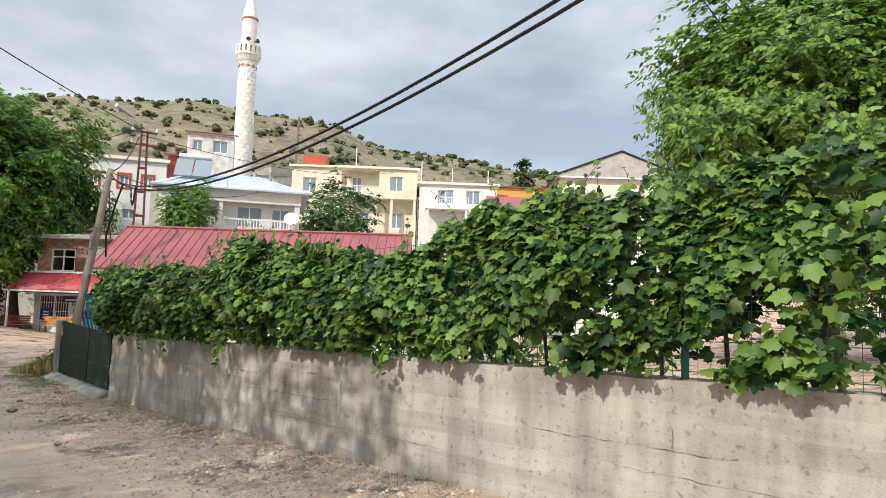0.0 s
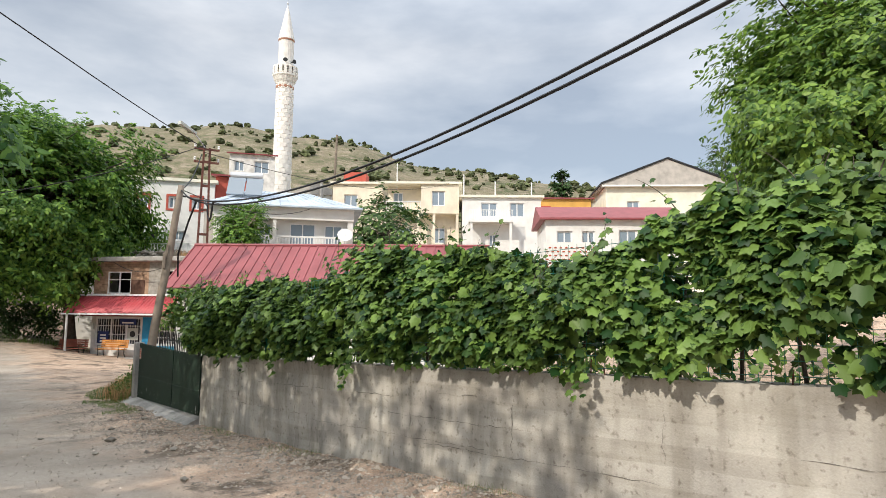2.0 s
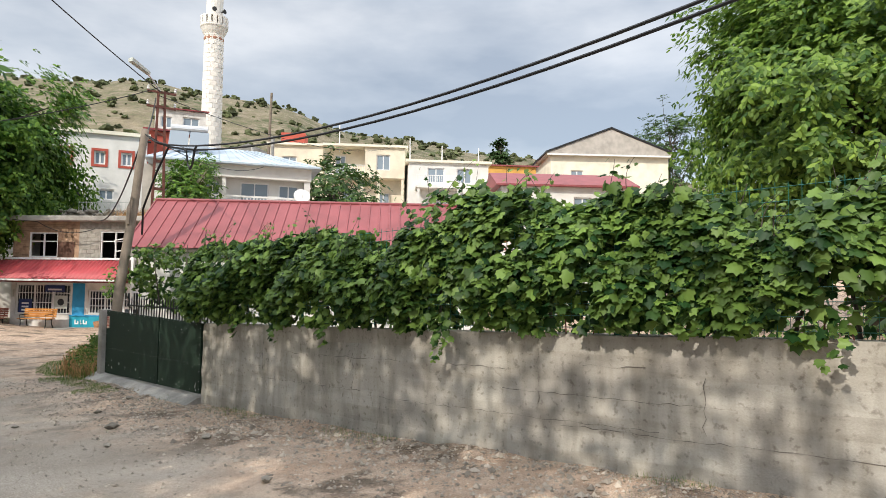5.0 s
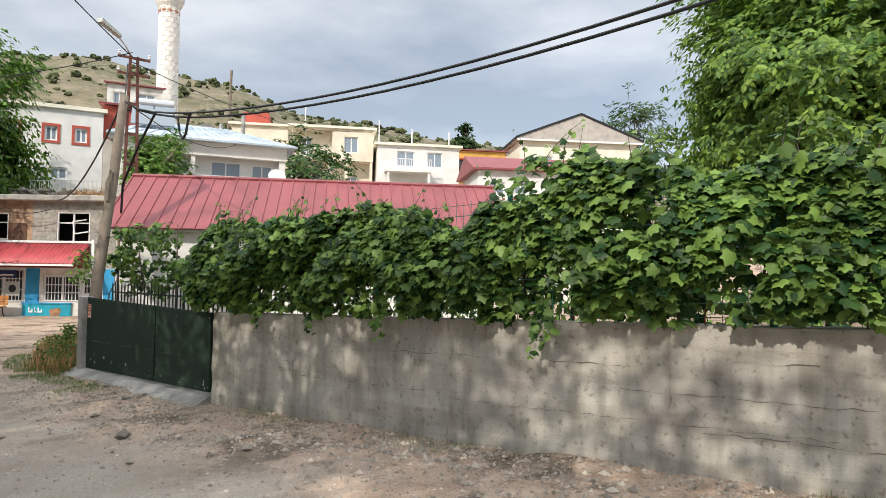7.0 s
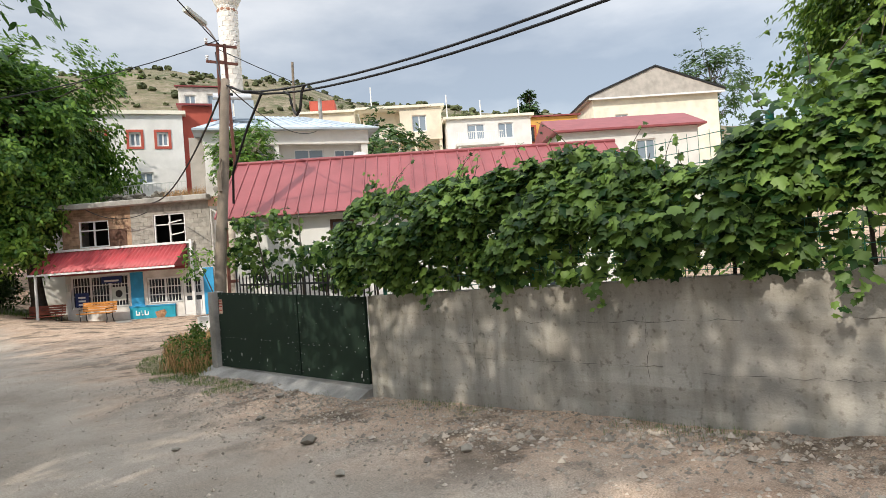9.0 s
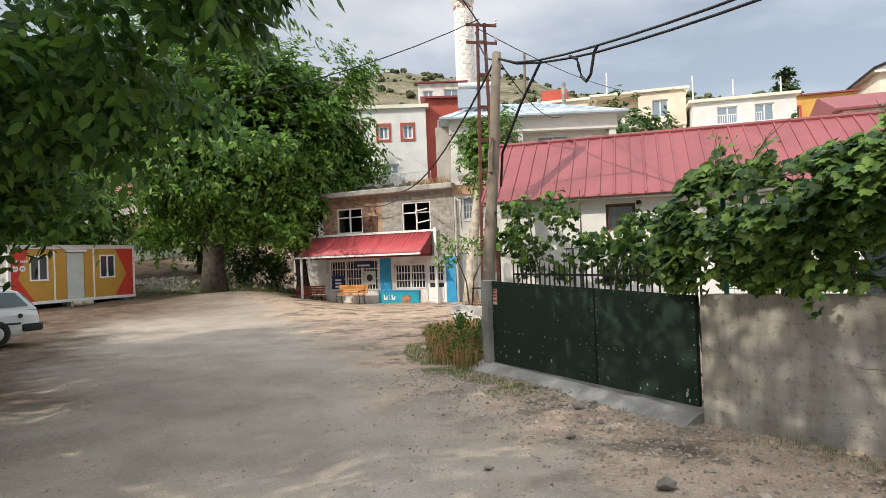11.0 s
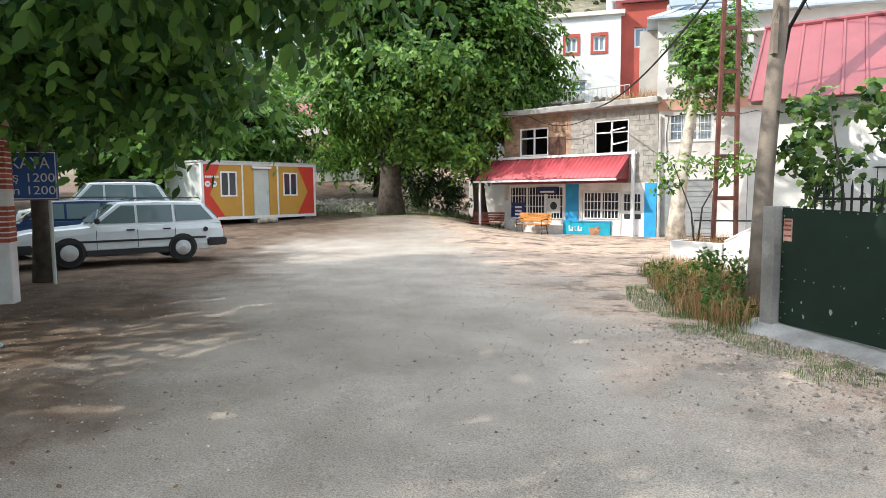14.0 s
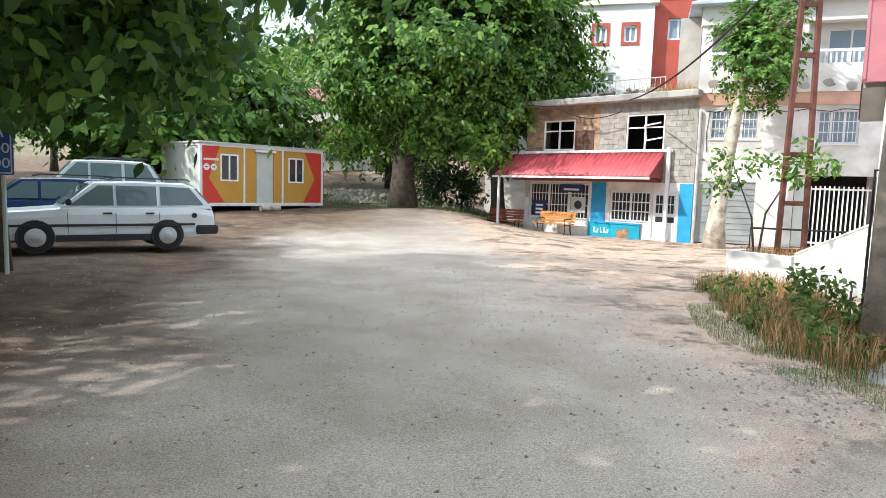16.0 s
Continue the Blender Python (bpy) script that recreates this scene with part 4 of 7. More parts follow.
        part("print", bm, PVC if mt is NAVY else TRIM_BLACK, s)
    bm = bmesh.new()
    box(bm, -7.02, -6.92, -0.12, 0, 1.4, 1.75)
    part("meter_box", bm, CONT_GREY, h)
    bm = bmesh.new()
    box(bm, -7.2, 0.0, -1.6, 0.0, -0.35, -0.03)
    part("kerb_slab", bm, CONCRETE_OLD, h, "concrete pavement in front of the shop")
    # awning
    a = thing("awning", 11.55, 17.13, -0.1, -48, "bright red corrugated sheet awning on white steel posts", "awning")
    n = 34
    bm = bmesh.new()
    rows = []
    for i in range(n * 4 + 1):
        x = -7.75 + 6.65 * i / (n * 4)
        w_ = 0.036 * math.sin(i / 4 * 2 * math.pi)
        rows.append([bm.verts.new((x, y, z + w_)) for y, z in ((-0.1, 3.20), (-0.75, 2.72), (-1.40, 2.28))])
    for p, q in zip(rows, rows[1:]):
        for k in range(2):
            bm.faces.new((p[k], q[k], q[k + 1], p[k + 1]))
    sheet = part("sheet", bm, AWNING_RED, a, smooth=True)
    md = sheet.modifiers.new("thick", "SOLIDIFY")
    md.thickness = 0.006
    bm = bmesh.new()
    prism(bm, [(-0.12, 3.16), (-1.38, 2.25), (-0.12, 2.25)], "x", -1.14, -1.12)
    part("end_sheet", bm, ROOF_DARK_RED, a, "dark red end sheet under the awning")
    bm = bmesh.new()
    box(bm, -7.8, -1.05, -1.45, -1.39, 2.19, 2.27)
    part("front_rail", bm, WHITE_PAINT, a)
    bm = bmesh.new()
    box(bm, -7.75, -0.80, -0.14, -0.06, 3.22, 3.32)
    part("top_rail", bm, WHITE_PAINT, a)
    bm = bmesh.new()
    box(bm, -7.6, -1.2, -0.3, -0.02, 2.12, 2.24)
    part("rear_rail", bm, ROOF_DARK_RED, a)
    bm = bmesh.new()
    box(bm, -0.98, -0.86, -0.20, -0.08, -0.05, 3.38)
    part("post", bm, WHITE_PAINT, a)
    bm = bmesh.new()
    box(bm, -7.5, -7.42, -1.44, -1.36, -0.05, 2.2)
    part("post", bm, WHITE_PAINT, a)
    return h


SHOP = make_shop()


def bench(x, y, z, rz, wood, label):
    b = thing("bench", x, y, z, rz, label, "bench", "benches at the shop")
    for i in range(4):
        bm = bmesh.new()
        box(bm, -0.8, 0.8, -0.22 + i * 0.11, -0.13 + i * 0.11, 0.42, 0.455)
        bmesh.ops.bevel(bm, geom=bm.edges[:], offset=0.008, segments=1, affect="EDGES")
        part("seat_slat", bm, wood, b)
    for i in range(4):
        bm = bmesh.new()
        box(bm, -0.8, 0.8, 0.24 + i * 0.02, 0.27 + i * 0.02, 0.50 + i * 0.105, 0.59 + i * 0.105)
        part("back_slat", bm, wood, b)
    for sx in (-0.62, 0.62):
        bm = bmesh.new()
        tube(bm, [(sx, -0.26, 0), (sx, -0.2, 0.2), (sx, -0.22, 0.41), (sx, 0.2, 0.40), (sx, 0.30, 0.6), (sx, 0.34, 0.92)], 0.025, 6)
        tube(bm, [(sx, 0.30, 0), (sx, 0.2, 0.2), (sx, 0.2, 0.40)], 0.025, 6)
        tube(bm, [(sx, -0.24, 0.41), (sx, -0.26, 0.62), (sx, 0.28, 0.64)], 0.018, 6)
        part("leg", bm, IRON, b)


def on_shop(x, y, z=0.0):
    """A place given in the shop front's own directions."""
    v = pose(11.55, 17.13, -0.1, 0, 0, -48) @ Vector((x, y, z))
    return v.x, v.y, v.z


bench(*on_shop(-5.05, -0.95, -0.03), -48, WOOD_BENCH, "varnished orange wooden bench with black iron legs")
bench(*on_shop(-7.35, -1.15, -0.03), -40, WOOD_DARK, "dark red wooden bench with black iron legs")


def text(name, body, size, x, y, z, rz, mat, parent=None, extrude=0.002, tilt=90):
    cu = bpy.data.curves.new(name, "FONT")
    cu.body, cu.size, cu.extrude, cu.align_x = body, size, extrude, "LEFT"
    tmp = bpy.data.objects.new(name, cu)
    scene.collection.objects.link(tmp)
    dg = bpy.context.evaluated_depsgraph_get()
    me = bpy.data.meshes.new_from_object(tmp.evaluated_get(dg))
    bpy.data.objects.remove(tmp)
    me.materials.clear()
    me.materials.append(mat)
    ob = new(name, me)
    ob.parent = parent
    ob.matrix_basis = pose(x, y, z, tilt, 0, rz)
    return ob


def make_base_panel():
    bm = bmesh.new()
    box(bm, -1.07, 1.07, -0.05, 0.03, -0.12, 0.50)
    f = part("base_panel", bm, CYAN_PANEL, SHOP, "cyan painted panel below the shop window")
    f.location = (-2.95, -0.04, 0)
    bm = bmesh.new()
    box(bm, -1.09, 1.09, -0.08, 0.03, 0.50, 0.56)
    part("top_trim", bm, BLUE_PAINT, f)
    for x, w_ in ((-0.80, 0.20), (-0.52, 0.08), (-0.38, 0.20)):
        bm = bmesh.new()
        z = 0.12
        box(bm, x, x + w_ * 0.3, -0.056, -0.051, z, z + 0.22)
        box(bm, x + w_ * 0.3, x + w_, -0.056, -0.051, z, z + 0.06)
        if w_ > 0.1:
            box(bm, x + w_ * 0.72, x + w_, -0.056, -0.051, z + 0.06, z + 0.16)
        part("white_mark", bm, PVC, f)
    bm = bmesh.new()
    prism(bm, [(0.22, -0.08), (0.52, -0.08), (0.66, 0.20), (0.58, 0.34), (0.36, 0.30), (0.12, 0.24)], "y", -0.058, -0.051)
    part("pot_picture", bm, material("brown_pot", (0.40, 0.22, 0.12), 0.7, 0.5, 9, 50, 0.0), f, "painted brown basket picture")


make_base_panel()


# ---- white house with the pale blue roof ----
def make_white_house():
    h = thing("white_house", 11.55, 17.13, -0.1, -25, "worn white three-storey house with a salmon band and pale blue roof", "house")
    holes = [(-0.02, 1.97, 0.0, 2.19), (0.39, 1.91, 3.66, 4.67), (3.7, 4.9, 3.53, 4.62), (3.15, 5.66, 0.0, 2.47)]
    bm = bmesh.new()
    holed(bm, 0.0, 7.3, -0.5, 4.8, 0, 0.25, [(0.1, *holes[0][1:]), *holes[1:]])
    box(bm, 7.05, 7.3, 0.25, 8, -0.5, 8.2)
    box(bm, 0.0, 0.25, 0.25, 8, -0.5, 8.2)
    part("wall", bm, WHITE_WORN, h)
    bm = bmesh.new()
    box(bm, -0.05, 7.35, -0.05, 0.25, 4.8, 5.22)
    part("band", bm, SALMON, h, "salmon painted slab band")
    bm = bmesh.new()
    box(bm, -0.08, 7.38, -0.08, 0.10, 5.22, 6.14)
    part("balcony_wall", bm, WHITE_WORN, h, "white balcony parapet with peeling paint")
    rp = random.Random(2)
    for n_ in range(9):
        bm = bmesh.new()
        a, b = 0.3 + 0.6 * n_ + rp.uniform(-0.1, 0.1), rp.uniform(5.3, 5.55)
        vs = [bm.verts.new((a + rp.uniform(0.12, 0.26) * math.cos(k * 0.7), -0.084, b + 0.14 * math.sin(k * 0.7) * rp.uniform(0.6, 1.3))) for k in range(9)]
        bm.faces.new(vs)
        part("peeled_patch", bm, CONCRETE_OLD, h, "bare grey patch of peeled paint")
    bm = bmesh.new()
    holed(bm, 0.25, 7.05, 5.1, 8.2, 0.5, 0.7, [(0.6, 1.4, 5.6, 7.3), (2.2, 2.9, 5.4, 7.3), (3.9, 5.3, 5.9, 7.35), (5.8, 6.8, 6.0, 7.3)])
    box(bm, 0.25, 7.05, 0.25, 0.5, 4.9, 5.1)
    part("upper_wall", bm, WHITE_WALL, h)
    for q in ((0.6, 1.4, 5.6, 7.3), (2.2, 2.9, 5.4, 7.3), (3.9, 5.3, 5.9, 7.35), (5.8, 6.8, 6.0, 7.3)):
        window(h, *q, 0.55, PVC, 2, 1, 0.06, GLASS_BLUE)
    for xa, xb in ((-0.05, 0.28), (3.0, 3.2), (7.05, 7.35)):
        bm = bmesh.new()
        box(bm, xa, xb, -0.02, 0.22, 6.14, 8.2)
        part("column", bm, WHITE_WALL, h)
    for xa, xb in ((0.3, 2.95), (3.25, 7.0)):
        bars(h, "balcony_rail", xa, xb, 6.14, 6.55, 0.0, WHITE_PAINT, 0.16, 0.03, (1.0,), "white balustrade")
    bm = bmesh.new()
    box(bm, -0.1, 7.4, -0.1, 0.3, 7.5, 8.12)
    part("beam", bm, WHITE_WALL, h)
    bm = bmesh.new()
    base = [bm.verts.new(p) for p in ((-0.5, -0.5, 8.2), (7.85, -0.5, 8.2), (7.85, 8.5, 8.2), (-0.5, 8.5, 8.2))]
    low = [bm.verts.new((v.co.x, v.co.y, 8.12)) for v in base]
    ridge = [bm.verts.new((1.3, 4.0, 9.75)), bm.verts.new((5.0, 4.4, 9.75))]
    for f in ((base[0], base[1], ridge[1], ridge[0]), (base[1], base[2], ridge[1]), (base[2], base[3], ridge[0], ridge[1]), (base[3], base[0], ridge[0])):
        bm.faces.new(f)
    for i in range(4):
        bm.faces.new((base[i], low[i], low[(i + 1) % 4], base[(i + 1) % 4]))
    bm.faces.new(low)
    bmesh.ops.recalc_face_normals(bm, faces=bm.faces)
    roof = part("roof", bm, ROOF_BLUE, h, "pale blue sheet metal hip roof")
    a0, b0, r0, r1 = Vector((-0.5, -0.5, 8.2)), Vector((7.85, -0.5, 8.2)), Vector((1.3, 4.0, 9.75)), Vector((5.0, 4.4, 9.75))
    for i in range(1, 15):
        k = i / 15
        lo = a0.lerp(b0, k)
        hi = r0.lerp(r1, k)
        bm = bmesh.new()
        tube(bm, [lo + Vector((0, 0, 0.012)), hi + Vector((0, 0, 0.012))], 0.022, 4)
        part("seam", bm, ROOF_BLUE, roof)
    for x, y, hh in ((5.6, 3.0, 0.9), (4.6, 4.8, 0.6)):
        bm = bmesh.new()
        tube(bm, [(x, y, 8.6), (x, y, 9.5 + hh)], 0.10, 8)
        part("chimney", bm, CONCRETE_OLD, roof)
    bm = bmesh.new()
    box(bm, 0.1, 1.97, 0.05, 0.12, 0.05, 2.19)
    shutter = part("garage_door", bm, GREY_SHUTTER, h, "grey steel garage shutter")
    for i in range(10):
        bm = bmesh.new()
        box(bm, 0.1, 1.97, 0.03, 0.05, 0.15 + i * 0.2, 0.17 + i * 0.2)
        part("slat", bm, GREY_SHUTTER, shutter)
    for q in holes[1:3]:
        w = window(h, *q, 0.08, PVC, 3, 1, 0.06, GLASS_BLUE, True)
        bars(w, "grille", q[0] + 0.03, q[1] - 0.03, q[2] + 0.03, q[3] - 0.03, 0.0, WHITE_PAINT, 0.13, 0.008, (0.0, 0.33, 0.66, 1.0))
    bm = bmesh.new()
    box(bm, 3.18, 3.62, 0.05, 0.10, 0.05, 2.42)
    part("door", bm, CONT_GREY, h)
    # dark backing added behind the entrance: its colour imitates the unlit hall
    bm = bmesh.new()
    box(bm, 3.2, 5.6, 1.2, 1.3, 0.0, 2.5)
    part("shade_backing", bm, DARK, h)
    bm = bmesh.new()
    box(bm, 3.66, 5.64, 0.07, 0.13, 0.18, 0.24)
    gate = part("entrance_gate", bm, WHITE_PAINT, h, "white barred entrance gate")
    bm = bmesh.new()
    box(bm, 3.66, 5.64, 0.07, 0.13, 1.99, 2.05)
    part("top_rail", bm, WHITE_PAINT, gate)
    for i in range(15):
        bm = bmesh.new()
        box(bm, 3.66 + i * 0.1386, 3.70 + i * 0.1386, 0.08, 0.12, 0.1, 2.12)
        part("bar", bm, WHITE_PAINT, gate)
    bm = bmesh.new()
    tube(bm, [(0.08, -0.06, -0.1), (0.08, -0.06, 4.6)], 0.035, 6)
    part("drainpipe", bm, CONCRETE_OLD, h)
    bm = bmesh.new()
    pts = [(0.2 + 0.35 * i, -0.02, 4.62 - 0.05 * math.sin(i * 1.9)) for i in range(18)]
    tube(bm, pts, 0.012, 4)
    tube(bm, [(0.35, -0.02, 4.6), (0.28, -0.02, 3.9), (0.32, -0.02, 3.2)], 0.01, 4)
    part("cable", bm, CABLE, h)
    bm = bmesh.new()
    prism(bm, [(-0.75, 5.5), (-0.02, 5.2), (-0.02, 8.1), (-0.75, 8.1)], "y", 1.2, 1.32)
    part("side_sheet", bm, ROOF_GREY, h, "grey corrugated side sheet")
    s = thing("solar_heater", *(pose(11.55, 17.13, -0.1, 0, 0, -25) @ Vector((1.3, 1.9, 8.95))), -25, "tilted solar water heater panels on the roof", "solar heater")
    for k in (0, 1):
        bm = bmesh.new()
        prism(bm, [(-0.6, 0.0), (0.5, 1.15), (0.46, 1.2), (-0.64, 0.05)], "x", -0.95 + k * 1.0, -0.02 + k * 1.0)
        part("collector", bm, glass_material("collector_glass", (0.20, 0.24, 0.28), 0.2), s)
    bm = bmesh.new()
    tube(bm, [(-0.9, 0.75, 1.35), (0.9, 0.75, 1.35)], 0.24, 14)
    part("tank", bm, ALU, s)
    for sx in (-0.8, 0.8):
        bm = bmesh.new()
        tube(bm, [(sx, 0.75, -0.1), (sx, 0.75, 1.2)], 0.025, 5)
        tube(bm, [(sx, 0.75, -0.1), (sx, -0.6, -0.35)], 0.025, 5)
        part("stand", bm, RUST, s)
    dsh = thing("satellite_dish", *(pose(11.55, 17.13, -0.1, 0, 0, -25) @ Vector((6.9, -0.25, 6.14))), -25, "white satellite dish on the balcony", "satellite dish")
    satellite(dsh)


def satellite(t):
    bm = bmesh.new()
    lathe(bm, [(0.02, 0.0), (0.2, 0.02), (0.38, 0.08), (0.42, 0.11), (0.40, 0.115), (0.2, 0.04), (0.02, 0.02)], 20)
    bmesh.ops.rotate(bm, verts=bm.verts, cent=(0, 0, 0), matrix=Matrix.Rotation(radians(62), 3, "X"))
    bmesh.ops.translate(bm, verts=bm.verts, vec=(0, -0.1, 0.5))
    part("dish", bm, WHITE_PAINT, t, smooth=True)
    bm = bmesh.new()
    tube(bm, [(0, 0, 0), (0, 0.02, 0.5)], 0.025, 6)
    tube(bm, [(0, -0.1, 0.3), (0, -0.55, 0.55)], 0.012, 5)
    part("mount", bm, ALU, t)


make_white_house()


# ---- site container ----
def make_container():
    c = thing("site_container", -5.84, 19.63, ground_z(-4, 21.5) + 0.18, 42, "ochre and red prefabricated site container with white frame", "container")
    L, H, W = 5.53, 2.28, 2.9
    bm = bmesh.new()
    holed(bm, 0.1, L - 0.1, 0.12, H - 0.1, 0.03, 0.09, [(0.82, 1.56, 0.92, 1.92), (3.80, 4.55, 0.92, 1.92), (2.32, 3.1, 0.12, 2.05)])
    body = part("front_panel", bm, CONT_OCHRE, c)
    bm = bmesh.new()
    box(bm, 0.03, 0.09, 0.1, W - 0.1, 0.12, H - 0.1)
    box(bm, L - 0.09, L - 0.03, 0.1, W - 0.1, 0.12, H - 0.1)
    box(bm, 0.1, L - 0.1, W - 0.09, W - 0.03, 0.12, H - 0.1)
    part("side_panel", bm, CONT_GREY, c, "pale grey sandwich panel")
    bm = bmesh.new()
    for x in (0.0, L - 0.1):
        for y in (0.0, W - 0.1):
            box(bm, x, x + 0.1, y, y + 0.1, 0, H)
    for z in (0.0, H - 0.1):
        for y in (0.0, W - 0.1):
            box(bm, 0.1, L - 0.1, y + 0.003, y + 0.097, z, z + 0.12 - (0.02 if z else 0))
        for x in (0.0, L - 0.1):
            box(bm, x + 0.003, x + 0.097, 0.1, W - 0.1, z, z + 0.1)
    for x in (1.80, 3.52):
        box(bm, x - 0.035, x + 0.035, 0.005, 0.028, 0.12, H - 0.1)
    part("frame", bm, WHITE_PAINT, c, "white steel frame")
    bm = bmesh.new()
    box(bm, -0.05, L + 0.05, -0.05, W + 0.05, H, H + 0.06)
    part("roof", bm, CONT_GREY, c)
    for o in ([(0.1, 0.12), (0.98, 0.12), (0.36, 1.02), (0.80, H - 0.1), (0.1, H - 0.1)], [(L - 0.1, 0.12), (L - 1.0, 0.12), (L - 0.42, 1.1), (L - 0.95, H - 0.1), (L - 0.1, H - 0.1)]):
        bm = bmesh.new()
        prism(bm, o, "y", 0.018, 0.029)
        part("red_graphic", bm, CONT_RED, body, "red chevron panel")
    for x in (0.27, 0.55):
        bm = bmesh.new()
        vs = [bm.verts.new((x + 0.12 * math.cos(i * math.pi / 10), 0.010, 1.42 + 0.12 * math.sin(i * math.pi / 10))) for i in range(20)]
        f = bm.faces.new(vs)
        r = bmesh.ops.extrude_face_region(bm, geom=[f])
        bmesh.ops.translate(bm, verts=[v for v in r["geom"] if isinstance(v, bmesh.types.BMVert)], vec=(0, 0.007, 0))
        part("round_badge", bm, PVC, body)
        bm = bmesh.new()
        box(bm, x - 0.06, x + 0.06, 0.005, 0.009, 1.40, 1.44)
        part("badge_print", bm, NAVY if x > 0.4 else CONT_RED, body)
    bm = bmesh.new()
    for i in range(8):
        box(bm, 0.16 + i * 0.075, 0.215 + i * 0.075, 0.008, 0.016, 1.66, 1.74)
    part("lettering_bars", bm, PVC, body)
    for q in ((0.82, 1.56, 0.92, 1.92), (3.80, 4.55, 0.92, 1.92)):
        window(c, *q, 0.02, PVC, 2, 1, 0.06, GLASS)
    bm = bmesh.new()
    box(bm, 2.34, 3.08, 0.03, 0.08, 0.13, 2.03)
    bmesh.ops.bevel(bm, geom=bm.edges[:], offset=0.008, segments=1, affect="EDGES")
    d = part("door", bm, CONT_GREY, c)
    bm = bmesh.new()
    box(bm, 2.97, 3.0, -0.01, 0.03, 0.98, 1.16)
    part("door_handle", bm, ALU, d)
    bm = bmesh.new()
    box(bm, 2.25, 3.17, -0.06, 0.028, 2.06, 2.15)
    part("door_hood", bm, PVC, c)
    for x in (0.15, 2.4, L - 0.5):
        for y in (0.2, W - 0.5):
            bm = bmesh.new()
            box(bm, x, x + 0.35, y, y + 0.3, -0.35, 0)
            part("support_block", bm, CONCRETE_OLD, c)
    s = thing("doorstep", *(c.matrix_world @ Vector((2.7, -0.35, -0.18))), 42, "round pale log step before the container door", "step")
    bm = bmesh.new()
    tube(bm, [(-0.42, 0, 0.1), (0.42, 0, 0.1)], 0.12, 10)
    part("log", bm, BARK_PALE, s)


make_container()

# ---- cars ----
def loft(bm, sections, close=True):
    """Skins rings of equal length."""
    rings = [[bm.verts.new(p) for p in s] for s in sections]
    n = len(rings[0])
    for a, b in zip(rings, rings[1:]):
        for k in range(n):
            bm.faces.new((a[k], a[(k + 1) % n], b[(k + 1) % n], b[k]))
    if close:
        bm.faces.new(rings[0][::-1])
        bm.faces.new(rings[-1])
    bmesh.ops.recalc_face_normals(bm, faces=bm.faces)


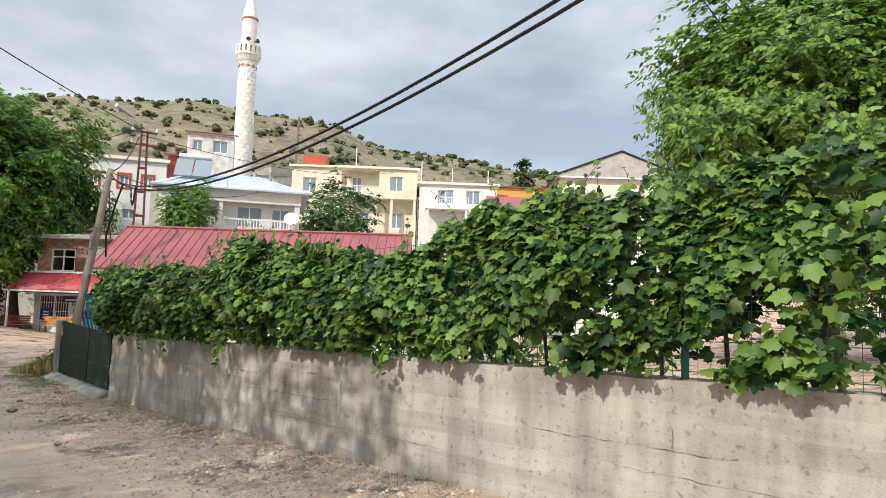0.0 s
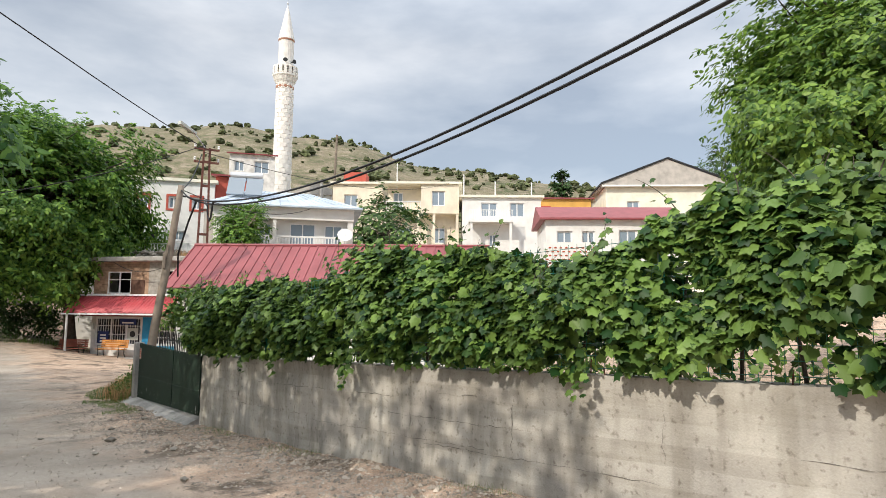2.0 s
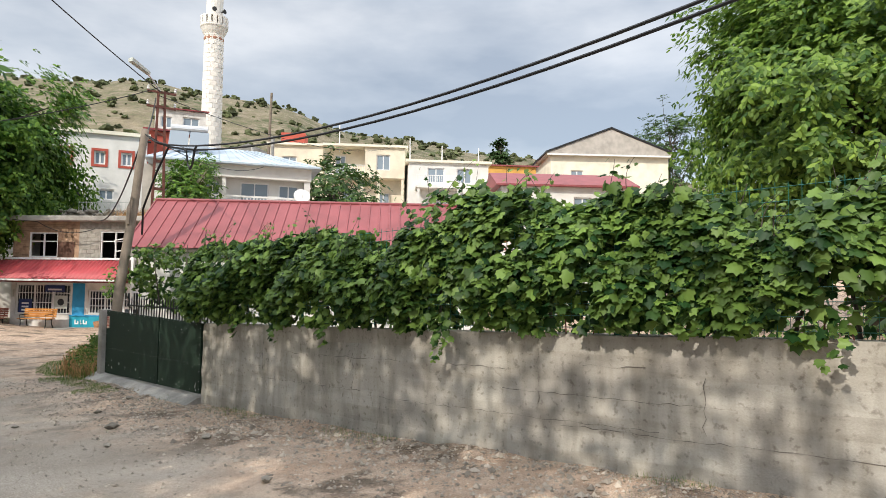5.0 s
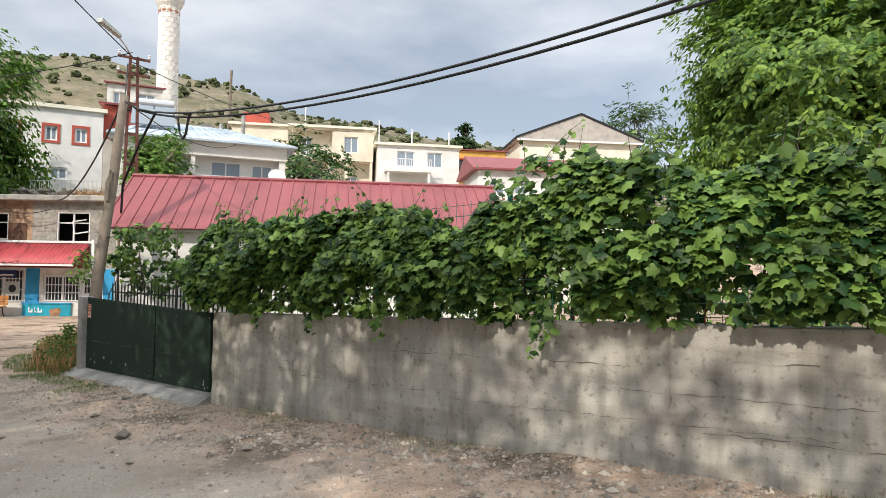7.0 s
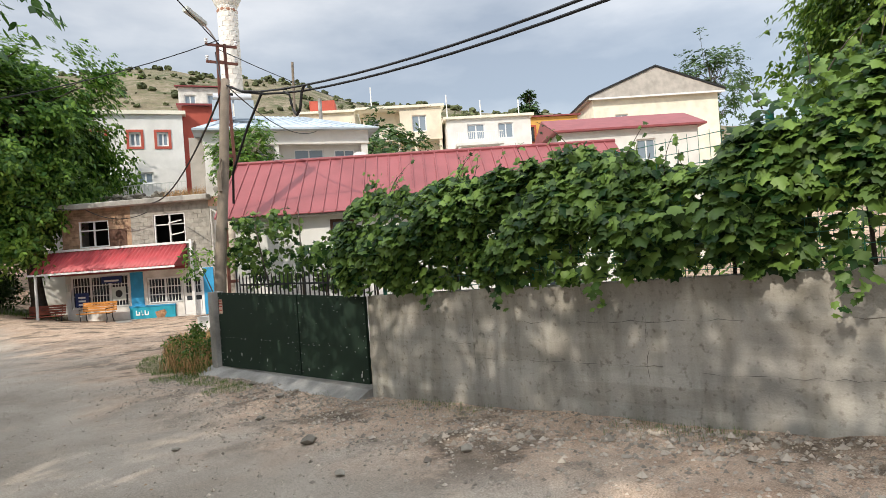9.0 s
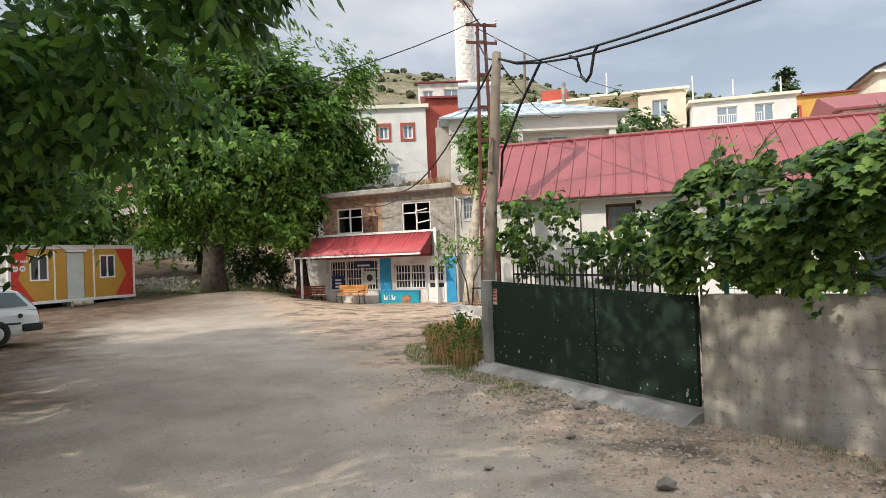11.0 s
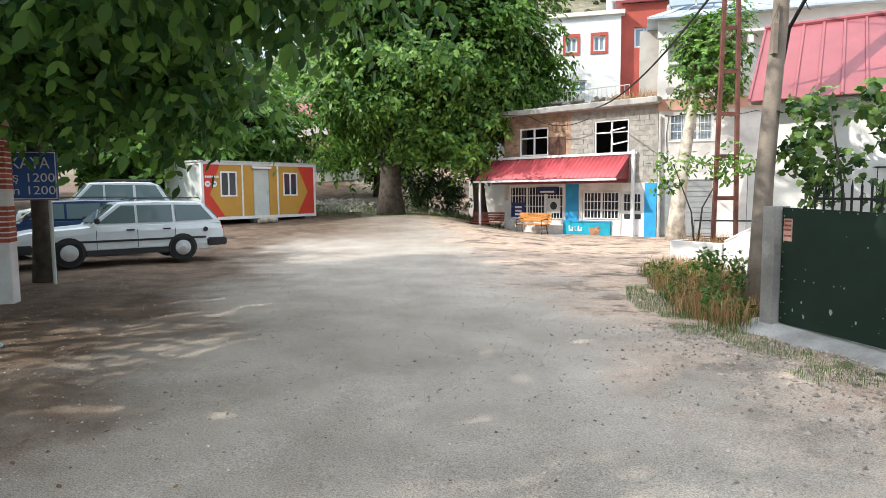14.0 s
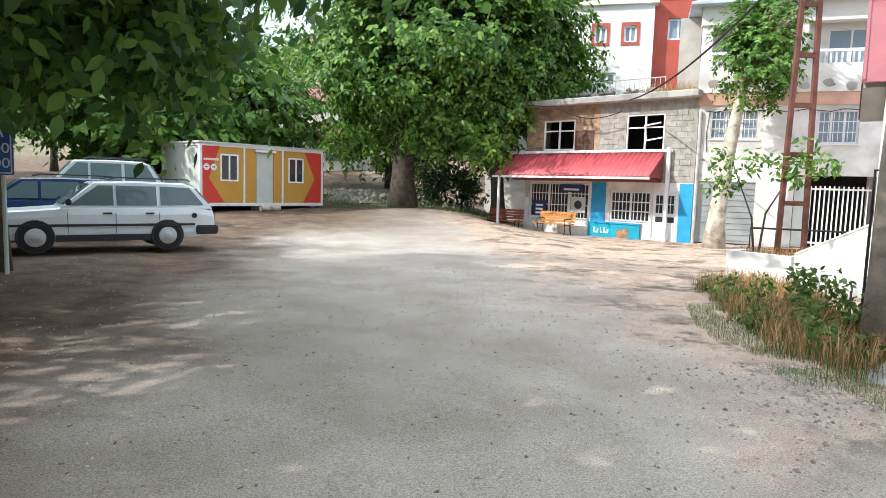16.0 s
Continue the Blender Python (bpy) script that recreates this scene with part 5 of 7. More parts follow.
def car(x, y, z, rz, paint, label, length=4.35, width=1.64, height=1.44, wheelbase=2.44, belt=0.90, bonnet=0.0):
    """A car that faces +x, with its middle between the wheels at the origin."""
    c = thing("parked_car", x, y, z, rz, label, "car", "parked cars")
    hw = width / 2
    fo, ro = (length - wheelbase) * 0.47, (length - wheelbase) * 0.53
    nose, tail = wheelbase / 2 + fo + bonnet, -wheelbase / 2 - ro
    hood = belt - 0.03
    tops = [(tail, belt - 0.18), (tail + 0.04, belt - 0.04), (tail + 0.3, belt), (0.65, belt), (0.85, hood), (nose - 0.35, hood - 0.08), (nose - 0.06, hood - 0.14), (nose, hood - 0.30)]
    bm = bmesh.new()
    secs = []
    for px, pz in tops:
        k = 1 - 0.10 * max(0, (px - nose + 0.7) / 0.7) - 0.06 * max(0, (tail + 0.5 - px) / 0.5)
        w_ = hw * k
        lo = 0.24 if tail + 0.1 < px < nose - 0.1 else 0.36
        secs.append([(px, -w_ * 0.96, lo), (px, -w_, lo + 0.12), (px, -w_ * 1.0, pz - 0.16), (px, -w_ * 0.95, pz - 0.03), (px, -w_ * 0.82, pz), (px, w_ * 0.82, pz), (px, w_ * 0.95, pz - 0.03), (px, w_, pz - 0.16), (px, w_, lo + 0.12), (px, w_ * 0.96, lo)])
    loft(bm, secs)
    body = part("body", bm, paint, c, smooth=False)
    md = body.modifiers.new("soft", "BEVEL")
    md.width, md.segments, md.limit_method = 0.02, 2, "ANGLE"
    front = 0.78
    bm = bmesh.new()
    zb, zt = belt - 0.02, height
    roof_f = front - 0.62
    secs = []
    for px, pz in ((tail + 0.05, zb), (tail + 0.42, zt - 0.10), (tail + 0.62, zt - 0.02), ((tail + 0.62 + roof_f) / 2, zt), (roof_f, zt - 0.03), (front, zb)):
        f = (pz - zb) / (zt - zb)
        w0, w1 = hw * 0.93, hw * (0.93 - 0.17 * f)
        secs.append([(px, -w0, zb - 0.02), (px, -w1, max(pz - 0.03, zb)), (px, -w1 * 0.88, pz + 0.001), (px, w1 * 0.88, pz + 0.001), (px, w1, max(pz - 0.03, zb)), (px, w0, zb - 0.02)])
    loft(bm, secs)
    cab = part("cabin", bm, paint, c)
    md = cab.modifiers.new("soft", "BEVEL")
    md.width, md.segments, md.limit_method = 0.03, 2, "ANGLE"

    def side_y(pz):
        return hw * (0.93 - 0.17 * (pz - zb) / (zt - zb)) + 0.012
    z0, z1 = belt + 0.03, height - 0.10
    spans = [[(0.62, z0), (-0.18, z0), (-0.18, z1), (0.10, z1)], [(-0.24, z0), (-1.02, z0), (-1.02, z1), (-0.24, z1)], [(-1.10, z0 + 0.01), (tail + 0.24, z0 + 0.03), (tail + 0.52, z1 - 0.02), (-1.10, z1)]]
    for sgn in (-1, 1):
        for o in spans:
            bm = bmesh.new()
            vs = [bm.verts.new((u, sgn * side_y(v), v)) for u, v in o]
            f = bm.faces.new(vs if sgn < 0 else vs[::-1])
            r = bmesh.ops.extrude_face_region(bm, geom=[f])
            bmesh.ops.translate(bm, verts=[v for v in r["geom"] if isinstance(v, bmesh.types.BMVert)], vec=(0, -sgn * 0.02, 0))
            bmesh.ops.recalc_face_normals(bm, faces=bm.faces)
            part("side_window", bm, GLASS_CAR, cab)
    for name, pts in (("windscreen", [(front - 0.07, -0.62, zb + 0.06), (front - 0.07, 0.62, zb + 0.06), (roof_f + 0.05, 0.52, zt - 0.09), (roof_f + 0.05, -0.52, zt - 0.09)]), ("rear_window", [(tail + 0.10, -0.56, zb + 0.08), (tail + 0.10, 0.56, zb + 0.08), (tail + 0.38, 0.5, zt - 0.15), (tail + 0.38, -0.5, zt - 0.15)])):
        bm = bmesh.new()
        d = 0.045 if name == "windscreen" else -0.05
        vs = [bm.verts.new((p[0] + d, p[1], p[2] + 0.02)) for p in pts]
        f = bm.faces.new(vs)
        r = bmesh.ops.extrude_face_region(bm, geom=[f])
        bmesh.ops.translate(bm, verts=[v for v in r["geom"] if isinstance(v, bmesh.types.BMVert)], vec=(-d * 0.6, 0, -0.02))
        bmesh.ops.recalc_face_normals(bm, faces=bm.faces)
        part(name, bm, GLASS_CAR, cab)
    for sgn in (-1, 1):
        bm = bmesh.new()
        tube(bm, [(-1.75, sgn * 0.56, height + 0.02), (-1.72, sgn * 0.56, height + 0.06), (-0.25, sgn * 0.56, height + 0.07), (-0.1, sgn * 0.56, height + 0.02)], 0.016, 6)
        part("roof_rail", bm, TRIM_BLACK, cab)
        bm = bmesh.new()
        box(bm, tail + 0.45, 1.75 if nose > 1.9 else 1.6, sgn * (hw + 0.012) - 0.012, sgn * (hw + 0.012) + 0.012, 0.50, 0.55)
        part("side_moulding", bm, TRIM_BLACK, body)
        bm = bmesh.new()
        box(bm, -0.88, 0.88, sgn * (hw - 0.01) - 0.02, sgn * (hw - 0.01) + 0.02, 0.20, 0.33)
        part("sill", bm, TRIM_BLACK, body)
        for px in (-0.14, -0.95):
            bm = bmesh.new()
            box(bm, px, px + 0.17, sgn * (hw + 0.01) - 0.012, sgn * (hw + 0.01) + 0.012, 0.75, 0.785)
            part("door_handle", bm, TRIM_BLACK, body)
        for px in (0.66, -0.21, -1.06):
            bm = bmesh.new()
            box(bm, px - 0.006, px + 0.006, sgn * (hw - 0.001) - 0.003, sgn * (hw - 0.001) + 0.003, 0.36, belt - 0.12)
            part("door_gap", bm, TRIM_BLACK, body)
        bm = bmesh.new()
        box(bm, 0.60, 0.70, sgn * (hw + 0.08) - 0.09, sgn * (hw + 0.08) + 0.07, 0.93, 1.06)
        bmesh.ops.bevel(bm, geom=bm.edges[:], offset=0.02, segments=2, affect="EDGES")
        part("wing_mirror", bm, TRIM_BLACK, body)
        bm = bmesh.new()
        box(bm, tail - 0.02, tail + 0.05, sgn * hw * 0.72 - 0.12, sgn * hw * 0.72 + 0.12, 0.52, 0.78)
        part("tail_lamp", bm, LAMP_RED, body)
        bm = bmesh.new()
        box(bm, nose - 0.06, nose + 0.015, sgn * hw * 0.66 - 0.15, sgn * hw * 0.66 + 0.15, 0.58, 0.74)
        part("headlight", bm, GLASS_BLUE, body)
    for bx0, bx1, nm in ((tail - 0.07, tail + 0.42, "rear_bumper"), (nose - 0.38, nose + 0.08, "front_bumper")):
        bm = bmesh.new()
        box(bm, bx0, bx1, -hw - 0.015, hw + 0.015, 0.30, 0.50)
        bmesh.ops.bevel(bm, geom=bm.edges[:], offset=0.03, segments=2, affect="EDGES")
        part(nm, bm, TRIM_BLACK, body)
    bm = bmesh.new()
    lathe(bm, [(0.06, 0.0), (0.055, 0.012), (0.0005, 0.013)], 14)
    bmesh.ops.rotate(bm, verts=bm.verts, cent=(0, 0, 0), matrix=Matrix.Rotation(radians(-90), 3, "X"))
    bmesh.ops.translate(bm, verts=bm.verts, vec=(tail + 0.45, hw - 0.005, 0.72))
    part("fuel_cap", bm, TRIM_BLACK, body)
    for wx in (-wheelbase / 2, wheelbase / 2):
        for sgn in (-1, 1):
            wy = sgn * (hw - 0.10)
            rot = Matrix.Rotation(radians(-90 * sgn), 3, "X")
            bm = bmesh.new()
            lathe(bm, [(0.335, -0.10), (0.335, 0.102), (0.32, 0.106), (0.20, 0.106)], 22)
            bmesh.ops.rotate(bm, verts=bm.verts, cent=(0, 0, 0), matrix=rot)
            bmesh.ops.translate(bm, verts=bm.verts, vec=(wx, wy, 0.30))
            part("wheel_arch", bm, TRIM_BLACK, body)
            bm = bmesh.new()
            lathe(bm, [(0.20, -0.09), (0.27, -0.095), (0.292, -0.06), (0.292, 0.09), (0.27, 0.118), (0.20, 0.118)], 24)
            bmesh.ops.rotate(bm, verts=bm.verts, cent=(0, 0, 0), matrix=rot)
            bmesh.ops.translate(bm, verts=bm.verts, vec=(wx, wy, 0.29))
            wheel = part("wheel", bm, TYRE, c)
            bm = bmesh.new()
            lathe(bm, [(0.185, 0.115), (0.18, 0.128), (0.10, 0.138), (0.05, 0.150), (0.01, 0.152)], 24)
            bmesh.ops.rotate(bm, verts=bm.verts, cent=(0, 0, 0), matrix=rot)
            bmesh.ops.translate(bm, verts=bm.verts, vec=(wx, wy, 0.29))
            part("hubcap", bm, HUBCAP, wheel)
    return c


# the visible wheels give the near side; the middle lies 0.7 m behind it
car(-5.40 - 0.335, 9.94 + 0.615, 0.11, -151.4, CAR_WHITE, "white older estate car parked on the dirt verge", bonnet=0.16)
car(-8.0, 12.3, 0.16, -153, CAR_BLUE, "dark blue car parked behind the white estate", height=1.42, length=4.2)
car(-8.2, 15.6, 0.36, -155, CAR_SILVER, "silver family van with roof rails", height=1.75, length=4.3, belt=1.05, wheelbase=2.6, width=1.75)


# ---- far houses of the village ----
def village_house(x, y, z, rz, w, d, h, wall, roof, label, windows=(), roof_kind="flat", rise=1.5, frame_mat=PVC, overhang=0.3, group=""):
    """A house: walls with openings in the front, roof and windows. Local x runs along the front, y goes back."""
    t = thing("village_house", x, y, z, rz, label, "house", group)
    drop = max(0.5, z - min(ground_z(x, y), ground_z(x + w, y), ground_z(x, y + d)) + 0.6)
    bm = bmesh.new()
    holed(bm, 0, w, -drop, h, 0, 0.25, [q[:4] for q in windows])
    part("front_wall", bm, wall, t)
    bm = bmesh.new()
    box(bm, 0, 0.25, 0.25, d, -drop, h)
    box(bm, w - 0.25, w, 0.25, d, -drop, h)
    box(bm, 0.25, w - 0.25, d - 0.25, d, -drop, h)
    part("side_wall", bm, wall, t)
    o = overhang
    bm = bmesh.new()
    if roof_kind == "flat":
        box(bm, -o, w + o, -o, d + o, h, h + 0.22)
    elif roof_kind == "gable_front":
        prism(bm, [(-o, h), (w + o, h), (w + o, h + 0.12), (w / 2, h + rise), (-o, h + 0.12)], "y", -o, d + o)
    elif roof_kind == "gable_side":
        prism(bm, [(-o, h), (d + o, h), (d + o, h + 0.12), (d / 2, h + rise), (-o, h + 0.12)], "x", -o, w + o)
    elif roof_kind == "shed":
        prism(bm, [(-o, h), (d + o, h + rise), (d + o, h + rise + 0.12), (-o, h + 0.12)], "x", -o, w + o)
    else:
        base = [bm.verts.new(p) for p in ((-o, -o, h), (w + o, -o, h), (w + o, d + o, h), (-o, d + o, h))]
        k = min(w, d) / 2
        top = [bm.verts.new((k, d / 2, h + rise)), bm.verts.new((w - k + 0.01, d / 2, h + rise))]
        for f in ((base[0], base[1], top[1], top[0]), (base[1], base[2], top[1]), (base[2], base[3], top[0], top[1]), (base[3], base[0], top[0]), base[::-1]):
            bm.faces.new(f)
        bmesh.ops.recalc_face_normals(bm, faces=bm.faces)
    part("roof", bm, roof, t)
    for q in windows:
        window(t, *q[:4], 0.12, q[4] if len(q) > 4 else frame_mat, 2, 1, 0.10, GLASS_BLUE if len(q) < 6 else GLASS)
        if len(q) > 4:
            bm = bmesh.new()
            a, b, c, e = q[:4]
            for s in ((a - 0.15, a, c - 0.15, e + 0.15), (b, b + 0.15, c - 0.15, e + 0.15), (a, b, e, e + 0.15), (a, b, c - 0.15, c)):
                box(bm, s[0], s[1], -0.04, 0.0, s[2], s[3])
            part("window_surround", bm, RED_RENDER, t, "red window surround")
    return t


def balcony(t, x0, x1, z, depth, label="balcony with a white railing", mat=WHITE_WALL):
    bm = bmesh.new()
    box(bm, x0, x1, -depth, 0, z - 0.2, z)
    b = part("balcony", bm, mat, t, label)
    bars(b, "railing", x0 + 0.05, x1 - 0.05, z, z + 0.95, -depth + 0.06, WHITE_PAINT, 0.16, 0.02, (0.05, 1.0))
    for x in (x0 + 0.15, x1 - 0.35):
        bm = bmesh.new()
        box(bm, x, x + 0.22, -depth + 0.1, -depth + 0.32, z - 3.4, z - 0.2)
        part("column", bm, mat, b)


# white house with red window surrounds
village_house(6.8, 31.3, 4.8, -22, 8.6, 7.2, 6.56, WHITE_WALL, CREAM, "white plastered house with red-framed windows", [(1.2, 1.84, 4.64, 5.5, PVC), (3.68, 4.32, 4.64, 5.5, PVC), (5.6, 6.24, 4.64, 5.5, PVC), (7.12, 7.76, 4.64, 5.5, PVC), (5.9, 6.8, 2.4, 3.1)], overhang=0.2)
village_house(14.94, 28.5, 4.8, -22, 2.4, 5.6, 7.2, RED_RENDER, ROOF_DARK_RED, "red plastered house with a small window", [(0.72, 1.76, 4.8, 5.9)], "shed", 1.0)
village_house(22.2, 48.2, 11.6, -22, 4.6, 5, 7.2, WHITE_WORN, ROOF_DARK_RED, "white hillside house under a dark red sheet roof", [(0.5, 1.5, 5.4, 6.5), (2.5, 4.0, 5.3, 6.6)], "shed", 1.3)
village_house(34.0, 59.5, 12.0, -30, 6.4, 6, 5.6, WHITE_WORN, ROOF_GREY, "small white house with a pale gable roof above the village", [(1.2, 2.4, 3.4, 4.6), (3.6, 5.0, 3.4, 4.6)], "gable_front", 1.6)
t = village_house(31.2, 42.2, 8.4, -38, 5.2, 6, 7.4, YELLOW, CREAM, "pale yellow flat-roofed house among the trees", [(1.2, 2.6, 4.8, 6.3)])
bm = bmesh.new()
box(bm, 0.9, 3.3, 1.0, 3.4, 7.62, 8.9)
part("roof_hut", bm, RED_RENDER, t, "dark red stair hut on the flat roof")
t = village_house(34.86, 37.1, 8.0, -38, 7.2, 8, 7.2, YELLOW, CREAM, "yellow two-storey house with a balcony", [(0.5, 1.5, 4.6, 6.6), (4.4, 5.7, 5.0, 6.5), (1.2, 2.4, 1.4, 3.0), (4.6, 5.8, 1.4, 3.0)])
balcony(t, -0.4, 3.4, 4.5, 1.4, mat=YELLOW)
# the upper room stands forward over a porch on columns
bm = bmesh.new()
holed(bm, 3.4, 7.2, 4.5, 7.2, -1.4, -1.2, [(4.5, 5.8, 5.0, 6.5)])
part("upper_front", bm, YELLOW, t)
for q in ((3.4, 3.6, -1.2, 0, 4.5, 7.2), (7.0, 7.2, -1.2, 0, 4.5, 7.2)):
    bm = bmesh.new()
    box(bm, *q)
    part("upper_side", bm, YELLOW, t)
bm = bmesh.new()
box(bm, 3.404, 7.2, -1.4, 0, 4.25, 4.496)
part("upper_floor", bm, YELLOW, t)
window(t, 4.5, 5.8, 5.0, 6.5, -1.28, PVC, 2, 1, 0.10, GLASS_BLUE)
bm = bmesh.new()
box(bm, -0.6, 7.5, -1.65, -0.304, 7.204, 7.42)
part("eaves_slab", bm, CREAM, t)
for cx in (4.6, 6.9):
    bm = bmesh.new()
    box(bm, cx, cx + 0.25, -1.3, -1.05, -0.5, 4.25)
    part("column", bm, YELLOW, t)
t = village_house(39.0, 30.2, 7.8, -38, 7.6, 8, 5.8, WHITE_WALL, CREAM, "white house with a long balcony", [(1.8, 3.4, 3.9, 5.3), (4.6, 6.0, 3.9, 5.3), (2.6, 3.3, 1.0, 2.2)])
balcony(t, 0.6, 4.8, 3.4, 1.5)
village_house(48.0, 30.0, 9.5, -38, 6.4, 8, 5.0, ORANGE, ROOF_RED, "orange house beyond the white balcony house", [(1.0, 2.0, 2.6, 4.1, WOOD_FRAME, 1)], "shed", 0.6)
village_house(34.2, 14.6, 4.85, -40, 9.4, 6, 4.3, WHITE_WALL, ROOF_RED, "white bungalow with a red hip roof", [(0.8, 1.9, 2.2, 3.5), (2.6, 3.5, 1.3, 3.5), (5.2, 6.5, 2.2, 3.6)], "gable_side", 1.45, overhang=0.45)
t = village_house(53.4, 24.4, 7.5, -41, 12.4, 12, 8.2, CREAM, ROOF_GREY, "large cream house with a grey gable roof", [(2.1, 3.4, 5.2, 6.6)], "gable_front", 2.7, overhang=0.5)
for sx in (0, 1):
    bm = bmesh.new()
    xa = -0.6 if sx == 0 else 13.0
    prism(bm, [(xa, 8.30), (6.2, 10.92), (6.2, 11.10), (xa, 8.48)], "y", -0.62, 12.6)
    part("roof_edge", bm, IRON, t, "dark roof edge")
bm = bmesh.new()
box(bm, -0.5, 12.9, -0.56, -0.5, 8.05, 8.22)
part("cornice", bm, WHITE_PAINT, t)
t = village_house(-8.5, 44.0, 2.0, 3, 9.0, 7, 5.6, WHITE_WALL, ROOF_RED, "white house behind the trees with a red balcony", [(1.5, 2.6, 1.2, 2.6), (5.6, 6.8, 1.2, 2.6), (2.0, 3.0, 3.8, 5.0)], "hip", 1.4)
bm = bmesh.new()
box(bm, 3.6, 8.6, -1.3, -0.02, 3.0, 3.9)
part("balcony", bm, SALMON, t, "salmon balcony parapet")


def make_minaret():
    x, y = 31.2, 56.1
    z = ground_z(x, y)
    m = thing("minaret", x, y, 0, 0, "tall white stone minaret with one balcony and a pointed cap", "minaret")
    bm = bmesh.new()
    lathe(bm, [(1.5, z - 0.5), (1.5, 14.5), (1.14, 16.0), (1.14, 17.0), (1.06, 31.0)], 20)
    part("shaft", bm, MINARET, m)
    k = 0
    places = []
    for r in range(26):
        zz = 17.2 + r * 0.53
        for c in range(10):
            a = 2 * math.pi * (c + 0.5 * (r % 2)) / 10
            if -2.9 < math.atan2(math.sin(a), math.cos(a)) < -0.6:
                places.append((a, zz))
    bm = bmesh.new()
    box(bm, -0.32, 0.32, -0.012, 0.10, 0, 0.50)
    bmesh.ops.bevel(bm, geom=bm.edges[:], offset=0.02, segments=1, affect="EDGES")
    first = None
    for a, zz in places:
        if first is None:
            first = part("stone", bm, MINARET, m)
            ob = first
        else:
            ob = new("stone", first.data)
            ob.parent = m
        r = 1.145 - 0.08 * (zz - 17) / 14
        ob.matrix_basis = pose(r * math.cos(a), r * math.sin(a), zz, 0, 0, math.degrees(a) + 90)
    for za, zb, rr in ((30.0, 30.35, 1.10), (36.2, 36.5, 0.98), (30.9, 31.15, 1.22)):
        bm = bmesh.new()
        lathe(bm, [(rr, za), (rr + 0.03, (za + zb) / 2), (rr, zb)], 20)
        part("band", bm, MINARET_BAND, m)
    bm = bmesh.new()
    lathe(bm, [(1.08, 30.6), (1.30, 31.0), (1.45, 31.4), (1.55, 31.55), (1.55, 31.75), (1.0, 31.75)], 20)
    part("gallery", bm, MINARET, m)
    for i in range(16):
        a = 2 * math.pi * i / 16
        bm = bmesh.new()
        box(bm, -0.20, 0.20, -0.06, 0.06, 31.75, 32.65)
        ob = part("parapet_slab", bm, MINARET, m)
        ob.matrix_basis = pose(1.48 * math.cos(a), 1.48 * math.sin(a), 0, 0, 0, math.degrees(a) + 90)
    bm = bmesh.new()
    lathe(bm, [(1.53, 32.65), (1.53, 32.8), (1.42, 32.8)], 20)
    part("parapet_cap", bm, MINARET, m)
    bm = bmesh.new()
    lathe(bm, [(0.95, 31.7), (0.92, 36.2), (1.02, 36.4), (0.62, 38.4), (0.20, 40.4), (0.05, 40.9)], 18)
    part("upper_shaft", bm, MINARET, m)
    bm = bmesh.new()
    tube(bm, [(0, 0, 40.8), (0, 0, 41.7)], 0.04, 6)
    lathe(bm, [(0.03, 41.1), (0.14, 41.25), (0.03, 41.4)], 10)
    part("finial", bm, ALU, m)
    bm = bmesh.new()
    for a in (-1.2, -2.0):
        b2 = Vector((1.0 * math.cos(a), 1.0 * math.sin(a), 33.3))
        d = Vector((math.cos(a), math.sin(a), 0))
        tube(bm, [b2, b2 + d * 0.25, b2 + d * 0.55], [0.06, 0.12, 0.28], 10)
    part("loudspeaker", bm, TRIM_BLACK, m)


make_minaret()


# ---- poles and cables ----
def make_lattice_pole():
    p = thing("lattice_pole", 8.1, 7.15, ground_z(8.1, 7.15), -10, "rusty red steel lattice utility pole with a street lamp", "utility pole")
    for sx in (-1, 1):
        bm = bmesh.new()
        prism(bm, [(sx * 0.26 - 0.04, 0), (sx * 0.26 + 0.04, 0), (sx * 0.10 + 0.035, 8.5), (sx * 0.10 - 0.035, 8.5)], "y", -0.045, 0.045)
        part("leg", bm, RUST, p)
    for i in range(9):
        z = 0.55 + i * 0.92
        w_ = 0.25 - 0.16 * z / 8.5
        bm = bmesh.new()
        box(bm, -w_, w_, -0.03, 0.03, z, z + 0.09)
        part("rung", bm, RUST, p)
    for z in (7.9, 8.4):
        bm = bmesh.new()
        box(bm, -0.45, 0.45, -0.05, -0.047 + 0.05, z, z + 0.07)
        arm = part("cross_arm", bm, RUST, p)
        for x in (-0.42, 0.42):
            bm = bmesh.new()
            lathe(bm, [(0.02, z + 0.07), (0.05, z + 0.11), (0.03, z + 0.15), (0.05, z + 0.19), (0.02, z + 0.22)], 8, (x, -0.025))
            part("insulator", bm, WHITE_PAINT, arm)
    bm = bmesh.new()
    tube(bm, [(-0.05, 0, 8.45), (-0.3, -0.15, 8.75), (-0.55, -0.3, 8.95)], 0.025, 6)
    arm = part("lamp_arm", bm, ALU, p)
    bm = bmesh.new()
    loft(bm, [[(-0.50, -0.20, 8.88), (-0.42, -0.34, 8.88), (-0.42, -0.34, 8.97), (-0.50, -0.20, 8.97)], [(-1.10, -0.48, 9.12), (-1.00, -0.66, 9.12), (-1.00, -0.66, 9.24), (-1.10, -0.48, 9.24)]])
    part("lamp_head", bm, CONT_GREY, arm, "grey street lamp head")


make_lattice_pole()


